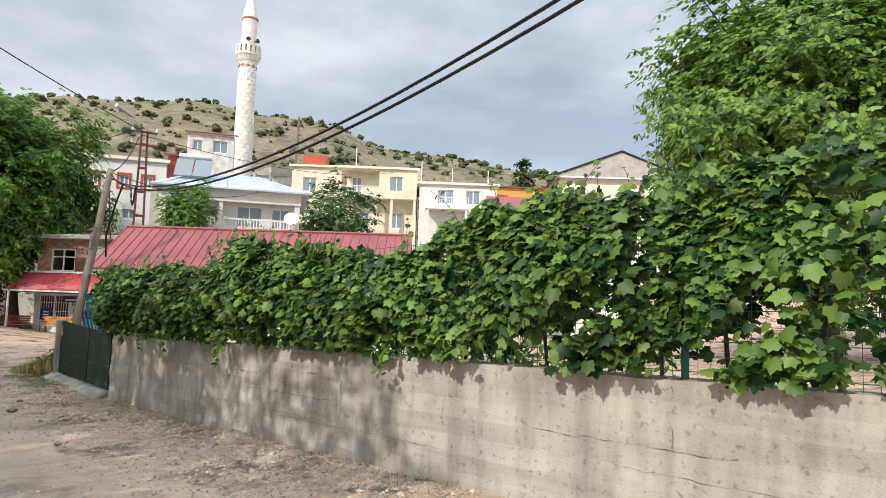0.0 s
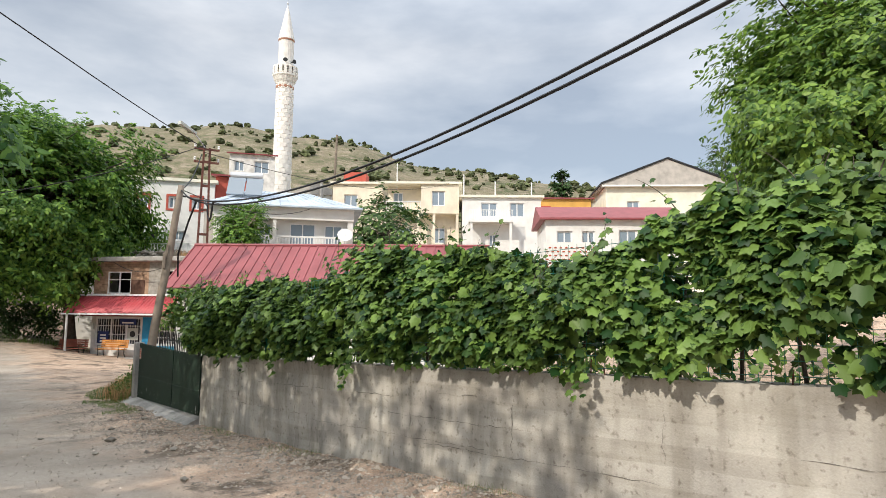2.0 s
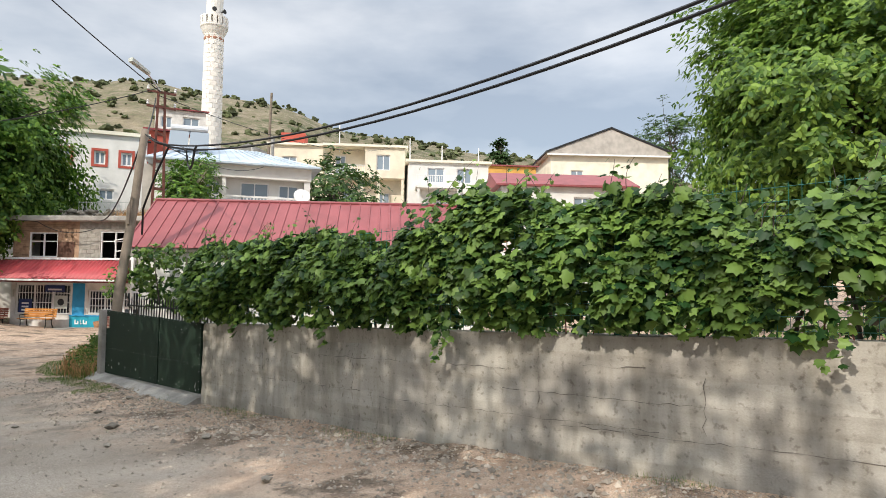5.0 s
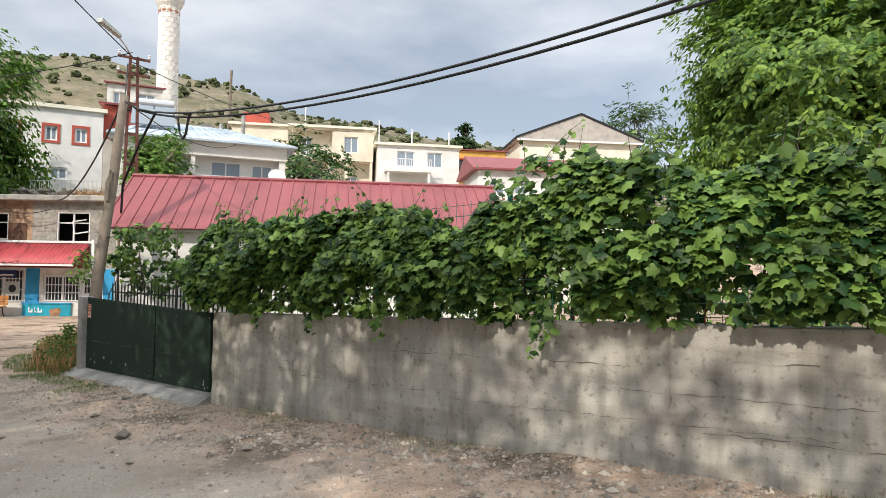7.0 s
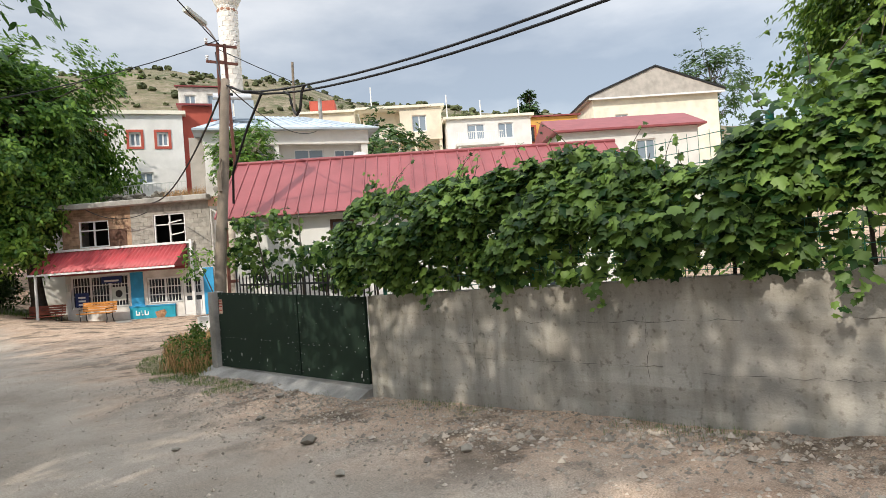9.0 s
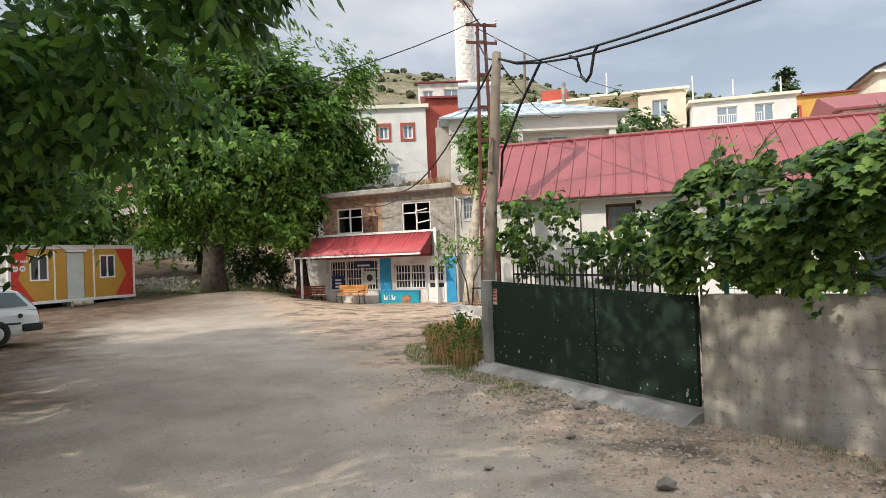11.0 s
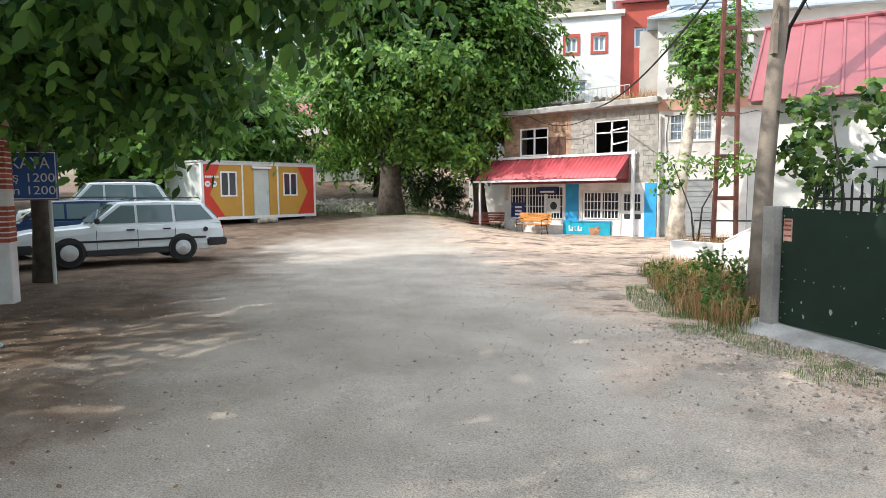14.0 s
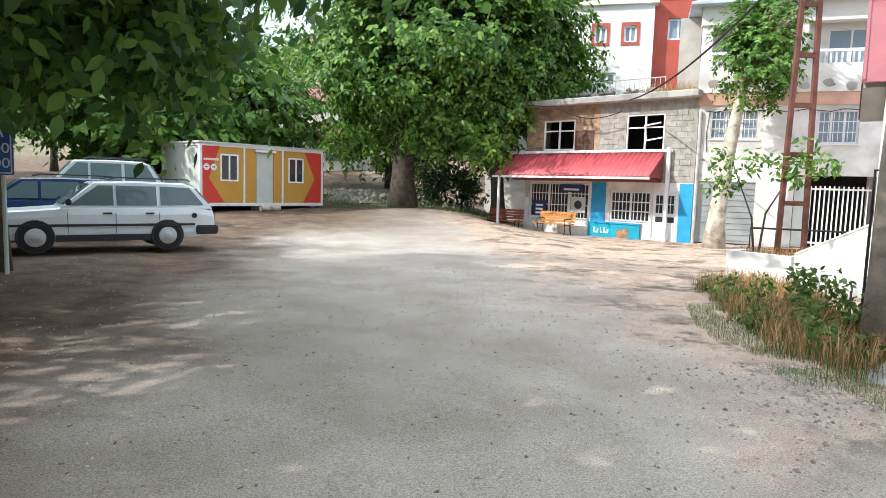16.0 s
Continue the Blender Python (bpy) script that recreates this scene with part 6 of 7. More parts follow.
def make_wood_pole():
    p = thing("utility_pole", 5.15, 1.78, ground_z(5.15, 1.78), 0, "leaning weathered grey utility pole beside the gate", "utility pole")
    a, b = Vector((0, 0, -0.2)), Vector((0.98, 0.88, 6.05))
    bm = bmesh.new()
    tube(bm, [a.lerp(b, i / 6) + Vector((0.015 * math.sin(i * 2), 0, 0)) for i in range(7)], [0.135, 0.125, 0.12, 0.112, 0.105, 0.10, 0.092], 12)
    part("pole", bm, WOOD_POLE, p, smooth=True)
    bm = bmesh.new()
    tube(bm, [b + Vector((-0.14, 0, -0.3)), b + Vector((0.14, 0, -0.3))], 0.03, 6)
    part("bracket", bm, IRON, p)
    bm = bmesh.new()
    q = a.lerp(b, 0.63)
    tube(bm, [q + Vector((-0.03, -0.03, 0.5)), q + Vector((-0.11, -0.10, 0.2)), q + Vector((-0.13, -0.12, -0.2))], [0.03, 0.05, 0.05], 5)
    part("splint", bm, WOOD_POLE, p)


make_wood_pole()


def wire(name, pts, r, label, sag=0.0, n=14):
    """A hanging cable through the given places."""
    pts = [Vector(p) for p in pts]
    w = new(name)
    w.location = pts[0]
    tagged(w, label, "cable")
    line = []
    for a, b in zip(pts, pts[1:]):
        for i in range(n):
            k = i / n
            line.append(a.lerp(b, k) - Vector((0, 0, 4 * sag * k * (1 - k))) - pts[0])
    line.append(pts[-1] - pts[0])
    bm = bmesh.new()
    tube(bm, line, r, 5)
    part("strand", bm, CABLE, w)


TOP = Vector((6.08, 2.60, 5.95))
def hung(s, dx=0.0, dz=0.0):
    """The overhead line, s metres south of the leaning pole."""
    return Vector((6.1 + dx, 2.65 - s, 5.70 - 0.203 * s + 0.0097 * s * s + 0.25 * math.exp(-s * 1.5) + dz))


wire("power_cable", [hung(s) for s in np.arange(0, 26.1, 0.8)], 0.021, "thick black twisted overhead cable", 0.0, 1)
wire("power_cable", [hung(s, 0.07 * min(1, s / 3), -0.08 * min(1, s / 3)) for s in np.arange(0, 26.1, 0.8)], 0.021, "thick black twisted overhead cable", 0.0, 1)
wire("power_cable", [TOP, (7.9, 7.1, 8.2)], 0.02, "black cable between the two poles", 0.3)
wire("power_cable", [(8.02, 7.05, 8.42), (2.86, 0.90, 8.56), (-8.0, -12.1, 9.35)], 0.016, "thin black overhead cable", 0.05)
wire("power_cable", [(6.15, 1.05, 5.42), (6.12, 1.75, 4.83), (6.1, 2.55, 3.98), (6.2, 2.85, 3.35)], 0.028, "black service cable down to the red roof", 0.0, 4)
wire("power_cable", [TOP, (16.0, 14.9, 8.0)], 0.014, "thin black cable to the white house", 0.5)
wire("power_cable", [TOP, (9.6, 18.6, 5.0)], 0.025, "black cable to the shop building", 0.6)
wire("power_cable", [(9.4, 18.8, 4.6), (7.4, 20.6, 4.9), (2.0, 24.0, 6.5)], 0.018, "pale slack cable across the shop front", 0.35)
wire("power_cable", [(8.0, 7.1, 8.3), (38.0, 31.0, 15.0)], 0.014, "thin cable to the far houses", 1.0)
wire("power_cable", [(8.0 - 0.9945 * s, 7.03 - 0.1045 * s, 8.56 - 0.539 * s + 0.017 * s * s) for s in range(0, 12)], 0.014, "thin pale cable over the square", 0.0, 1)
wire("power_cable", [hung(2.55, 0, -0.05), hung(2.75, 0, -0.12), hung(2.85, 0, -0.42), hung(2.98, 0, -0.52), hung(3.1, 0, -0.42), hung(3.2, 0, -0.1), hung(3.3)], 0.026, "hanging loop of spare black cable", 0.0, 3)


# ---- trees ----
tree("walnut_tree", 1.7, 24.6, ground_z(1.7, 24.6), 14, (2.0, 0.2, 8.0), (7.8, 5.8, 7.2), 0.55, 400, 240, 0.26, WALNUT, "large broad walnut tree with dense green leaves", seed=3, clump_r=1.15)
tree("walnut_tree", 5.85, 23.8, ground_z(5.85, 23.8), 7, (-0.4, 0.0, 5.6), (2.5, 2.6, 2.6), 0.34, 70, 150, 0.26, WALNUT, "younger walnut tree beside the shop building", seed=8, clump_r=0.9)
hang = random.Random(6)
HANGING = [(hang.uniform(0.4, 4.0), hang.uniform(-4.6, -0.8), hang.uniform(2.7, 3.9)) for _ in range(46)]
HANGING += [(hang.uniform(5.6, 6.8), hang.uniform(-10.6, -6.6), hang.uniform(4.7, 6.2)) for _ in range(18)]
HANGING += [(hang.uniform(3.0, 6.2), hang.uniform(-7.2, -4.4), hang.uniform(3.5, 4.9)) for _ in range(20)]
HANGING += [(hang.uniform(-3.0, 1.0), hang.uniform(-3.0, 1.0), hang.uniform(3.0, 4.2)) for _ in range(20)]
tree("shade_tree", -5.95, 7.15, ground_z(-5.95, 7.1), 12, (0.4, -2.6, 7.0), (6.6, 7.2, 3.6), 0.17, 84, 215, 0.22, MAPLE, "old shade tree with overhanging drooping branches", shape=LANCE, seed=5, clump_r=0.88, extra=[(5.6, -5.0, 4.3), (5.0, -6.0, 4.6), (6.4, -6.8, 5.0), (4.0, -4.4, 3.6), (3.2, -3.0, 3.2), (2.4, -4.0, 3.4), (1.4, -2.6, 3.1), (0.6, -3.4, 3.2), (3.6, -6.5, 4.2), (4.6, -8.0, 5.2), (0.2, -1.8, 3.3), (0, -1.2, 3.0), (-0.6, -1.5, 3.1), (0.7, -1.4, 3.3), (-1.2, -1.2, 3.2), (1.4, -1.6, 3.6), (0.4, -1.0, 2.9), (-0.3, -0.7, 2.8), (-1.6, -0.6, 3.2)] + HANGING, raise_extra=0.45)
for yy, sd, ry, cx, rx, n_clumps in ((-12.9, 19, 2.8, 0.6, 4.6, 36), (-7.6, 15, 5.0, 1.3, 4.4, 84), (-1.2, 18, 4.6, -0.8, 5.0, 115)):
    tree("shade_tree", -6.9, yy, ground_z(-6.9, yy), 11, (cx, 0.0, 7.7), (rx, ry, 3.0), 0.24, n_clumps, 150, 0.20, MAPLE, "roadside shade tree casting dappled light", shape=LANCE, seed=sd, clump_r=1.0, group="roadside shade trees")
tree("plane_tree", 11.4, 15.2, -0.15, 8, (0.85, -0.25, 6.4), (1.5, 1.5, 2.4), 0.30, 85, 130, 0.15, WALNUT, "pollarded plane tree with pale patchy trunk", bark=BARK_PALE, seed=11, clump_r=0.45, inner=0.3, limb_from=6)
tree("garden_tree", 32.0, -8.0, ground_z(32, -8), 19, (0.5, 0.5, 10.5), (9.4, 9.0, 9.4), 0.5, 560, 230, 0.30, GARDEN, "tall leafy tree behind the vine garden", seed=21, clump_r=1.3)
for i, (x, y, hh, r) in enumerate(((-11, 27, 9, 4.2), (-16, 22, 10, 4.6), (-10.5, 32, 9, 4.2), (-6.2, 33.5, 8.5, 4.0), (-13, 36, 12, 5.2), (-21, 28, 12, 5.5), (1.5, 36, 10, 4.6), (-19, 14, 10, 5.0), (-13.5, 9, 9, 4.2), (-9, 23.5, 6, 3.2), (-25, 20, 12, 6), (-30, 34, 14, 7), (6, 44, 11, 5.5), (-9, 55, 13, 7), (-22, 45, 14, 7), (-14, -4, 9, 4.6), (-14, 3, 9, 4.4))):
    tree("park_tree", x, y, ground_z(x, y), hh, (0, 0, hh * 0.54), (r, r, hh * 0.46), 0.24, 105, 84, 0.36, WALNUT, "leafy tree in the park behind the container", seed=40 + i, clump_r=1.25, group="park trees")
for i, (x, y, hh, r) in enumerate(((25.3, 22.3, 12.0, 3.3), (30, 30.5, 8, 2.6), (14, 62, 9, 5), (20, 66, 8, 4.5), (9, 58, 10, 5), (31.5, 47.5, 6, 2.6), (60, 36, 6, 3), (57, 41, 7, 3), (79, 24, 18, 6), (33, 22, 4.5, 2.2), (20, 48, 6, 3.0), (12, 52, 8, 4))):
    tree("village_tree", x, y, ground_z(x, y), hh, (0, 0, hh * 0.6), (r, r, hh * 0.42), 0.2, 110, 90, 0.30, VILLAGE, "green tree between the village houses", seed=60 + i, clump_r=1.1, group="village trees")
POPLAR_Z = ground_z(71.7, 47.0)
tree("poplar_tree", 71.7, 47.0, POPLAR_Z, 12, (0, 0, 21.2 - POPLAR_Z), (1.0, 1.0, 4.2), 0.2, 50, 60, 0.4, BUSH, "slim dark poplar on the slope", seed=77, clump_r=0.7)


# ---- roadside things ----
def rock_mesh(bm, c, r, rng, flat=0.7):
    """One low stone."""
    vs = []
    for d in ((1, 0, 0), (-1, 0, 0), (0, 1, 0), (0, -1, 0), (0, 0, 1), (0, 0, -1), (0.6, 0.6, 0.5), (-0.6, 0.5, 0.5), (0.5, -0.6, 0.55), (-0.6, -0.6, 0.45)):
        k = r * rng.uniform(0.65, 1.15)
        vs.append(bm.verts.new((c[0] + d[0] * k, c[1] + d[1] * k, c[2] + d[2] * k * flat)))
    bmesh.ops.convex_hull(bm, input=vs)


def pebbles(name, count, area, sizes, mat, label, seed, power=2.5, accept=None):
    """Loose stones as one mesh: squashed octahedra with uneven corners, lying on the ground."""
    rng = np.random.default_rng(seed)
    x0, x1, y0, y1 = area
    px, py = rng.uniform(x0, x1, count), rng.uniform(y0, y1, count)
    if accept is not None:
        keep = accept(px, py, rng)
        px, py = px[keep], py[keep]
    n = len(px)
    r = sizes[0] + (sizes[1] - sizes[0]) * rng.uniform(0, 1, n) ** power
    base = np.array([(1, 0, 0), (0, 1, 0), (-1, 0, 0), (0, -1, 0), (0, 0, 0.75), (0, 0, -0.5)], float)
    a = rng.uniform(0, 6.28, n)
    k = rng.uniform(0.6, 1.3, (n, 6, 1))
    v = base[None] * k
    cs, sn = np.cos(a)[:, None], np.sin(a)[:, None]
    vx, vy = v[..., 0] * cs - v[..., 1] * sn, v[..., 0] * sn + v[..., 1] * cs
    z = terrain(px, py) + np.array([relief(a_, b_) for a_, b_ in zip(px, py)])
    out_ = np.stack([px[:, None] + vx * r[:, None], py[:, None] + vy * r[:, None], z[:, None] + 0.15 * r[:, None] + v[..., 2] * r[:, None]], -1)
    tri = np.array([(0, 1, 4), (1, 2, 4), (2, 3, 4), (3, 0, 4), (1, 0, 5), (2, 1, 5), (3, 2, 5), (0, 3, 5)])
    me = bpy.data.meshes.new(name)
    me.from_pydata(out_.reshape(-1, 3).tolist(), [], (np.arange(n)[:, None, None] * 6 + tri[None]).reshape(-1, 3).tolist())
    me.materials.append(mat)
    return tagged(new(name, me), label, "stones", kind="stuff")


def wall_x(y):
    ys = np.array([p[1] for p in WALL][::-1])
    xs = np.array([p[0] for p in WALL][::-1])
    return np.interp(y, ys, xs)


pebbles("gravel", 60000, (2.0, 6.8, -17, 1.6), (0.005, 0.029), PEBBLE, "loose grey gravel along the foot of the wall", 2, 3.0, lambda x, y, r: (x < wall_x(y) - 0.05) & (r.uniform(0, 1, len(x)) < np.clip((x - wall_x(y) + 2.6) / 2.2, 0.05, 1)))
def spill(x, y, r):
    """Rubble swept along the foot of the wall, thickest about a metre out."""
    d = wall_x(y) - x
    band = np.exp(-((d - 0.85 - 0.35 * np.sin(y * 0.9)) / 0.5) ** 2) + 0.25 * (d < 0.5)
    clump = np.array([0.5 + 1.2 * noise.noise(Vector((a * 1.3, b * 1.1, 8))) for a, b in zip(x, y)])
    return (d > 0.06) & (r.uniform(0, 1, len(x)) < band * clump)


pebbles("wall_rubble", 9000, (2.8, 6.6, -16, 1.0), (0.012, 0.055), PEBBLE, "coarse grey rubble spilled along the foot of the wall", 12, 2.6, spill)
pebbles("road_pebbles", 22000, (-6, 6, -15, 12), (0.003, 0.017), PEBBLE, "small pebbles scattered over the dirt road", 3, 2.5, lambda x, y, r: x < wall_x(y) - 0.1)
pebbles("rubble", 900, (-1.5, 6.5, 25.5, 30.0), (0.05, 0.30), STONE, "rubble stones on the bank below the walnut tree", 5, 2.0)
pebbles("rubble", 500, (-3.0, 0.6, 30.5, 33.0), (0.08, 0.35), STONE, "pile of rubble and broken blocks", 6, 1.5)

for i, (x, y, r) in enumerate(((3.3, -4.9, 0.10), (3.9, -6.6, 0.075), (3.6, -3.2, 0.06), (2.9, -6.1, 0.06), (4.4, -2.2, 0.085), (4.6, -0.9, 0.06), (2.4, -3.7, 0.05), (3.4, -9.0, 0.07))):
    bm = bmesh.new()
    rng = random.Random(i)
    rock_mesh(bm, (0, 0, r * 0.35), r, rng)
    rk = part("rock", bm, STONE, None)
    rk.location = (x, y, ground_z(x, y))
    tagged(rk, "loose grey rock on the gravel verge", "rock", "verge rocks")


def litter(count, area, seed):
    rng = np.random.default_rng(seed)
    x0, x1, y0, y1 = area
    c = np.stack([rng.uniform(x0, x1, count), rng.uniform(y0, y1, count), np.zeros(count)], 1)
    keep = rng.uniform(0, 1, count) < np.clip((-c[:, 0] - 0.2) / 3.0, 0.16, 1)
    c = c[keep]
    c[:, 2] = [ground_z(*q) + 0.008 for q in c[:, :2]]
    up = np.tile(np.array([0, 0, 2.5]), (len(c), 1))
    me = leaf_mesh("leaf_litter", c, up, rng.uniform(0.02, 0.075, len(c)), OVAL, material("dead_leaf", (0.20, 0.12, 0.06), 0.9, 0.3, 5, 40, 0.0, island=0.5), rng, 0.0, 0.25)
    tagged(new("leaf_litter", me), "brown dead leaves and twigs under the trees", "leaf litter", kind="stuff")


litter(5200, (-7.5, 4.0, -5, 13), 8)


def grass(name, count, inside, size, mat, label, seed, shape=BLADE, spread=0.5, lift=0.0):
    """Upright blades or weeds in a patch."""
    rng = np.random.default_rng(seed)
    c = []
    while len(c) < count:
        p = inside(rng)
        if p is not None:
            c.append((p[0], p[1], ground_z(*p) + lift * rng.random()))
    c = np.array(c)
    n, k = len(c), len(shape)
    s = rng.uniform(size[0], size[1], n)
    a = rng.uniform(0, 6.28, n)
    bend = rng.uniform(0.1, spread, n)
    sh = np.array(shape)
    dirx, diry = np.cos(a), np.sin(a)
    h = sh[:, 1]
    v = np.zeros((n, k, 3))
    v[..., 0] = c[:, 0, None] + s[:, None] * (-diry[:, None] * sh[None, :, 0] + dirx[:, None] * bend[:, None] * h[None] ** 2)
    v[..., 1] = c[:, 1, None] + s[:, None] * (dirx[:, None] * sh[None, :, 0] + diry[:, None] * bend[:, None] * h[None] ** 2)
    v[..., 2] = c[:, 2, None] + s[:, None] * h[None] * (1 - 0.3 * bend[:, None]) - 0.01
    me = bpy.data.meshes.new(name)
    me.from_pydata(v.reshape(-1, 3).tolist(), [], (np.arange(n)[:, None] * k + np.arange(k)[None]).tolist())
    me.materials.append(mat)
    return tagged(new(name, me), label, "grass", kind="stuff")


def patch_edge(y):
    return 3.62 + 0.16 * (min(y, 3.1) - 0.2) + 0.43 * max(0.0, y - 3.1)


def weed_patch(rng):
    x, y = rng.uniform(3.6, 7.2), rng.uniform(1.0, 6.6)
    d = x - patch_edge(y) + 0.5 * noise.noise(Vector((x * 1.7, y * 1.7, 2)))
    if d < 0.42 or d > 1.9 or (x > 4.72 and y < 1.3) or rng.random() > min(1.0, d * 0.9):
        return None
    return x, y


def verge_strip(rng):
    y = rng.uniform(-1.2, 4.6)
    x = patch_edge(y) + rng.uniform(-0.1, 0.85) + (0.45 if y < 0 else 0.0)
    if noise.noise(Vector((x * 1.5, y * 1.5, 6))) < -0.12 or x > 4.55 + max(0, y - 1.2) * 0.6:
        return None
    return x, y


def wall_foot(rng):
    y = rng.uniform(-14, -2.5)
    if noise.noise(Vector((y * 0.7, 3, 0))) < 0.05:
        return None
    return float(wall_x(y)) - abs(rng.normal(0, 0.25)) - 0.05, y


grass("weeds", 8000, weed_patch, (0.05, 0.28), WEED, "green weeds and grass beside the gate", 31)
grass("dry_grass", 5600, weed_patch, (0.14, 0.46), DRY_GRASS, "dry straw-coloured grass beside the gate", 32)
grass("grass_strip", 14000, verge_strip, (0.03, 0.095), WEED, "short green grass at the edge of the road", 33)
grass("wall_weeds", 2200, wall_foot, (0.03, 0.10), WEED, "small weeds at the foot of the wall", 34)
grass("bank_grass", 5000, lambda r: (r.uniform(-3, 7), r.uniform(23.2, 29)), (0.1, 0.4), WEED, "rough grass on the bank under the walnut trees", 35)


def leafy(name, places, radius, per, size, mat, label, seed, category, stems=(), shape=LOBED, bark=BARK):
    """A shrub: leaf clumps at the given places on thin stems."""
    rng = np.random.default_rng(seed)
    o = places[0]
    t = thing(name, o[0], o[1], ground_z(o[0], o[1]), 0, label, category)
    org = np.array(t.matrix_world.translation)
    c, d = clump_leaves(np.array(places) - org, radius, per, rng, 0.9)
    me = leaf_mesh("foliage", c, d * 0.6, rng.uniform(0.7, 1.3, len(c)) * size, shape, mat, rng)
    new("foliage", me).parent = t
    for s in stems:
        bm = bmesh.new()
        pts = [Vector(p) - Vector(org) for p in s]
        tube(bm, pts, [0.03 - 0.02 * i / max(1, len(pts) - 1) for i in range(len(pts))], 6)
        part("stem", bm, bark, t, smooth=True)
    return t


rs = random.Random(17)
climb = [(6.2 + rs.uniform(-0.3, 0.3), 1.6 + rs.uniform(-0.9, 0.7), rs.uniform(1.6, 2.95)) for _ in range(16)]
climb += [(6.3 + rs.uniform(-0.4, 0.4), -0.6 + rs.uniform(-1.3, 0.8), rs.uniform(1.5, 2.5)) for _ in range(18)]
climb += [(6.0 + rs.uniform(-0.4, 0.4), -2.2 + rs.uniform(-0.8, 0.7), rs.uniform(1.5, 2.55)) for _ in range(9)]
leafy("climbing_shrub", climb, 0.30, 40, 0.105, VINE, "sparse climbing vine on stakes behind the gate", 51, "shrub", [[(6.2, 1.6, 0), (6.25, 1.55, 1.5), (6.1, 1.7, 2.8)], [(6.4, -0.4, 0), (6.3, -0.6, 1.4), (6.4, -0.9, 2.3)], [(6.1, -2.6, 0), (6.05, -2.5, 1.5), (6.2, -2.7, 2.6)], [(6.4, 0.4, 0), (6.4, 0.4, 3.0)]])
leafy("sapling", [(7.55, 7.6, 2.3), (7.3, 7.9, 2.0), (7.2, 8.3, 2.35), (7.9, 7.3, 2.2), (8.2, 7.0, 2.5), (8.0, 6.9, 2.1), (7.1, 8.1, 1.8), (8.3, 6.7, 2.2)], 0.34, 60, 0.13, WALNUT, "thin sapling growing out of the planter", 52, "sapling", [[(7.6, 7.5, 0.3), (7.55, 7.6, 1.2), (7.3, 8.0, 2.3)], [(7.62, 7.45, 0.3), (7.7, 7.4, 1.3), (8.1, 7.0, 2.4)]], OVAL)
bk = [(rs.uniform(2.5, 6.0), rs.uniform(26.0, 28.5), rs.uniform(1.0, 2.6)) for _ in range(40)]
leafy("bank_bush", bk, 0.6, 70, 0.20, BUSH, "dark undergrowth on the bank below the trees", 53, "bush", [[(4, 27, 0.5), (4, 27, 1.5)]], OVAL)
wd = [(5.35 + rs.uniform(-0.3, 0.5), 2.35 + rs.uniform(-0.5, 0.8), 0.2 + rs.uniform(0, 0.55)) for _ in range(16)]
wd += [(patch_edge(yy) + rs.uniform(0.5, 1.6), yy, rs.uniform(0.06, 0.30)) for yy in (1.4 + 0.11 * i for i in range(44))]
leafy("nettle_bush", wd, 0.20, 42, 0.085, WEED, "leafy green weeds round the foot of the pole", 54, "bush", [[(5.4, 2.4, 0), (5.4, 2.4, 0.6)]], OVAL)
gd = [(8.3 + rs.uniform(-0.8, 1.5), rs.uniform(-14, -4), rs.uniform(1.3, 2.1)) for _ in range(60)]
leafy("garden_bush", gd, 0.5, 55, 0.13, VINE, "low green garden bushes behind the wall", 55, "bush", [[(8.3, -8, 0), (8.3, -8, 1.4)]], OVAL)


def make_iron_fence():
    f = thing("iron_fence", 5.35, 0.95, 0.15, -85.86, "black iron fence with pointed bars behind the gate", "fence")
    bm = bmesh.new()
    for k in (0.25, 1.42):
        box(bm, 0, 4.0, -0.015, 0.015, k, k + 0.03)
    part("rail", bm, IRON, f)
    bm = bmesh.new()
    box(bm, -0.009, 0.009, -0.009, 0.009, 0, 1.56)
    vs = [bm.verts.new(p) for p in ((-0.02, 0, 1.56), (0, -0.015, 1.56), (0.02, 0, 1.56), (0, 0.015, 1.56), (0, 0, 1.66))]
    for i in range(4):
        bm.faces.new((vs[i], vs[(i + 1) % 4], vs[4]))
    first = part("bar", bm, IRON, f)
    for i in range(1, 32):
        ob = new("bar", first.data)
        ob.parent = f
        ob.location = (i * 0.128, 0, 0)
    first.location = (0, 0, 0)
    r = thing("stair_railing", 6.35, 3.3, 0.0, -50, "black iron railing beside the house steps", "railing")
    bm = bmesh.new()
    tube(bm, [(0, 0, 0), (0, 0, 2.0), (1.6, 0, 2.0), (1.6, 0, 0)], 0.02, 6)
    part("frame", bm, IRON, r)
    for i in range(1, 12):
        bm = bmesh.new()
        tube(bm, [(i * 0.133, 0, 0.6), (i * 0.133, 0, 2.0)], 0.009, 5)
        part("bar", bm, IRON, r)


make_iron_fence()


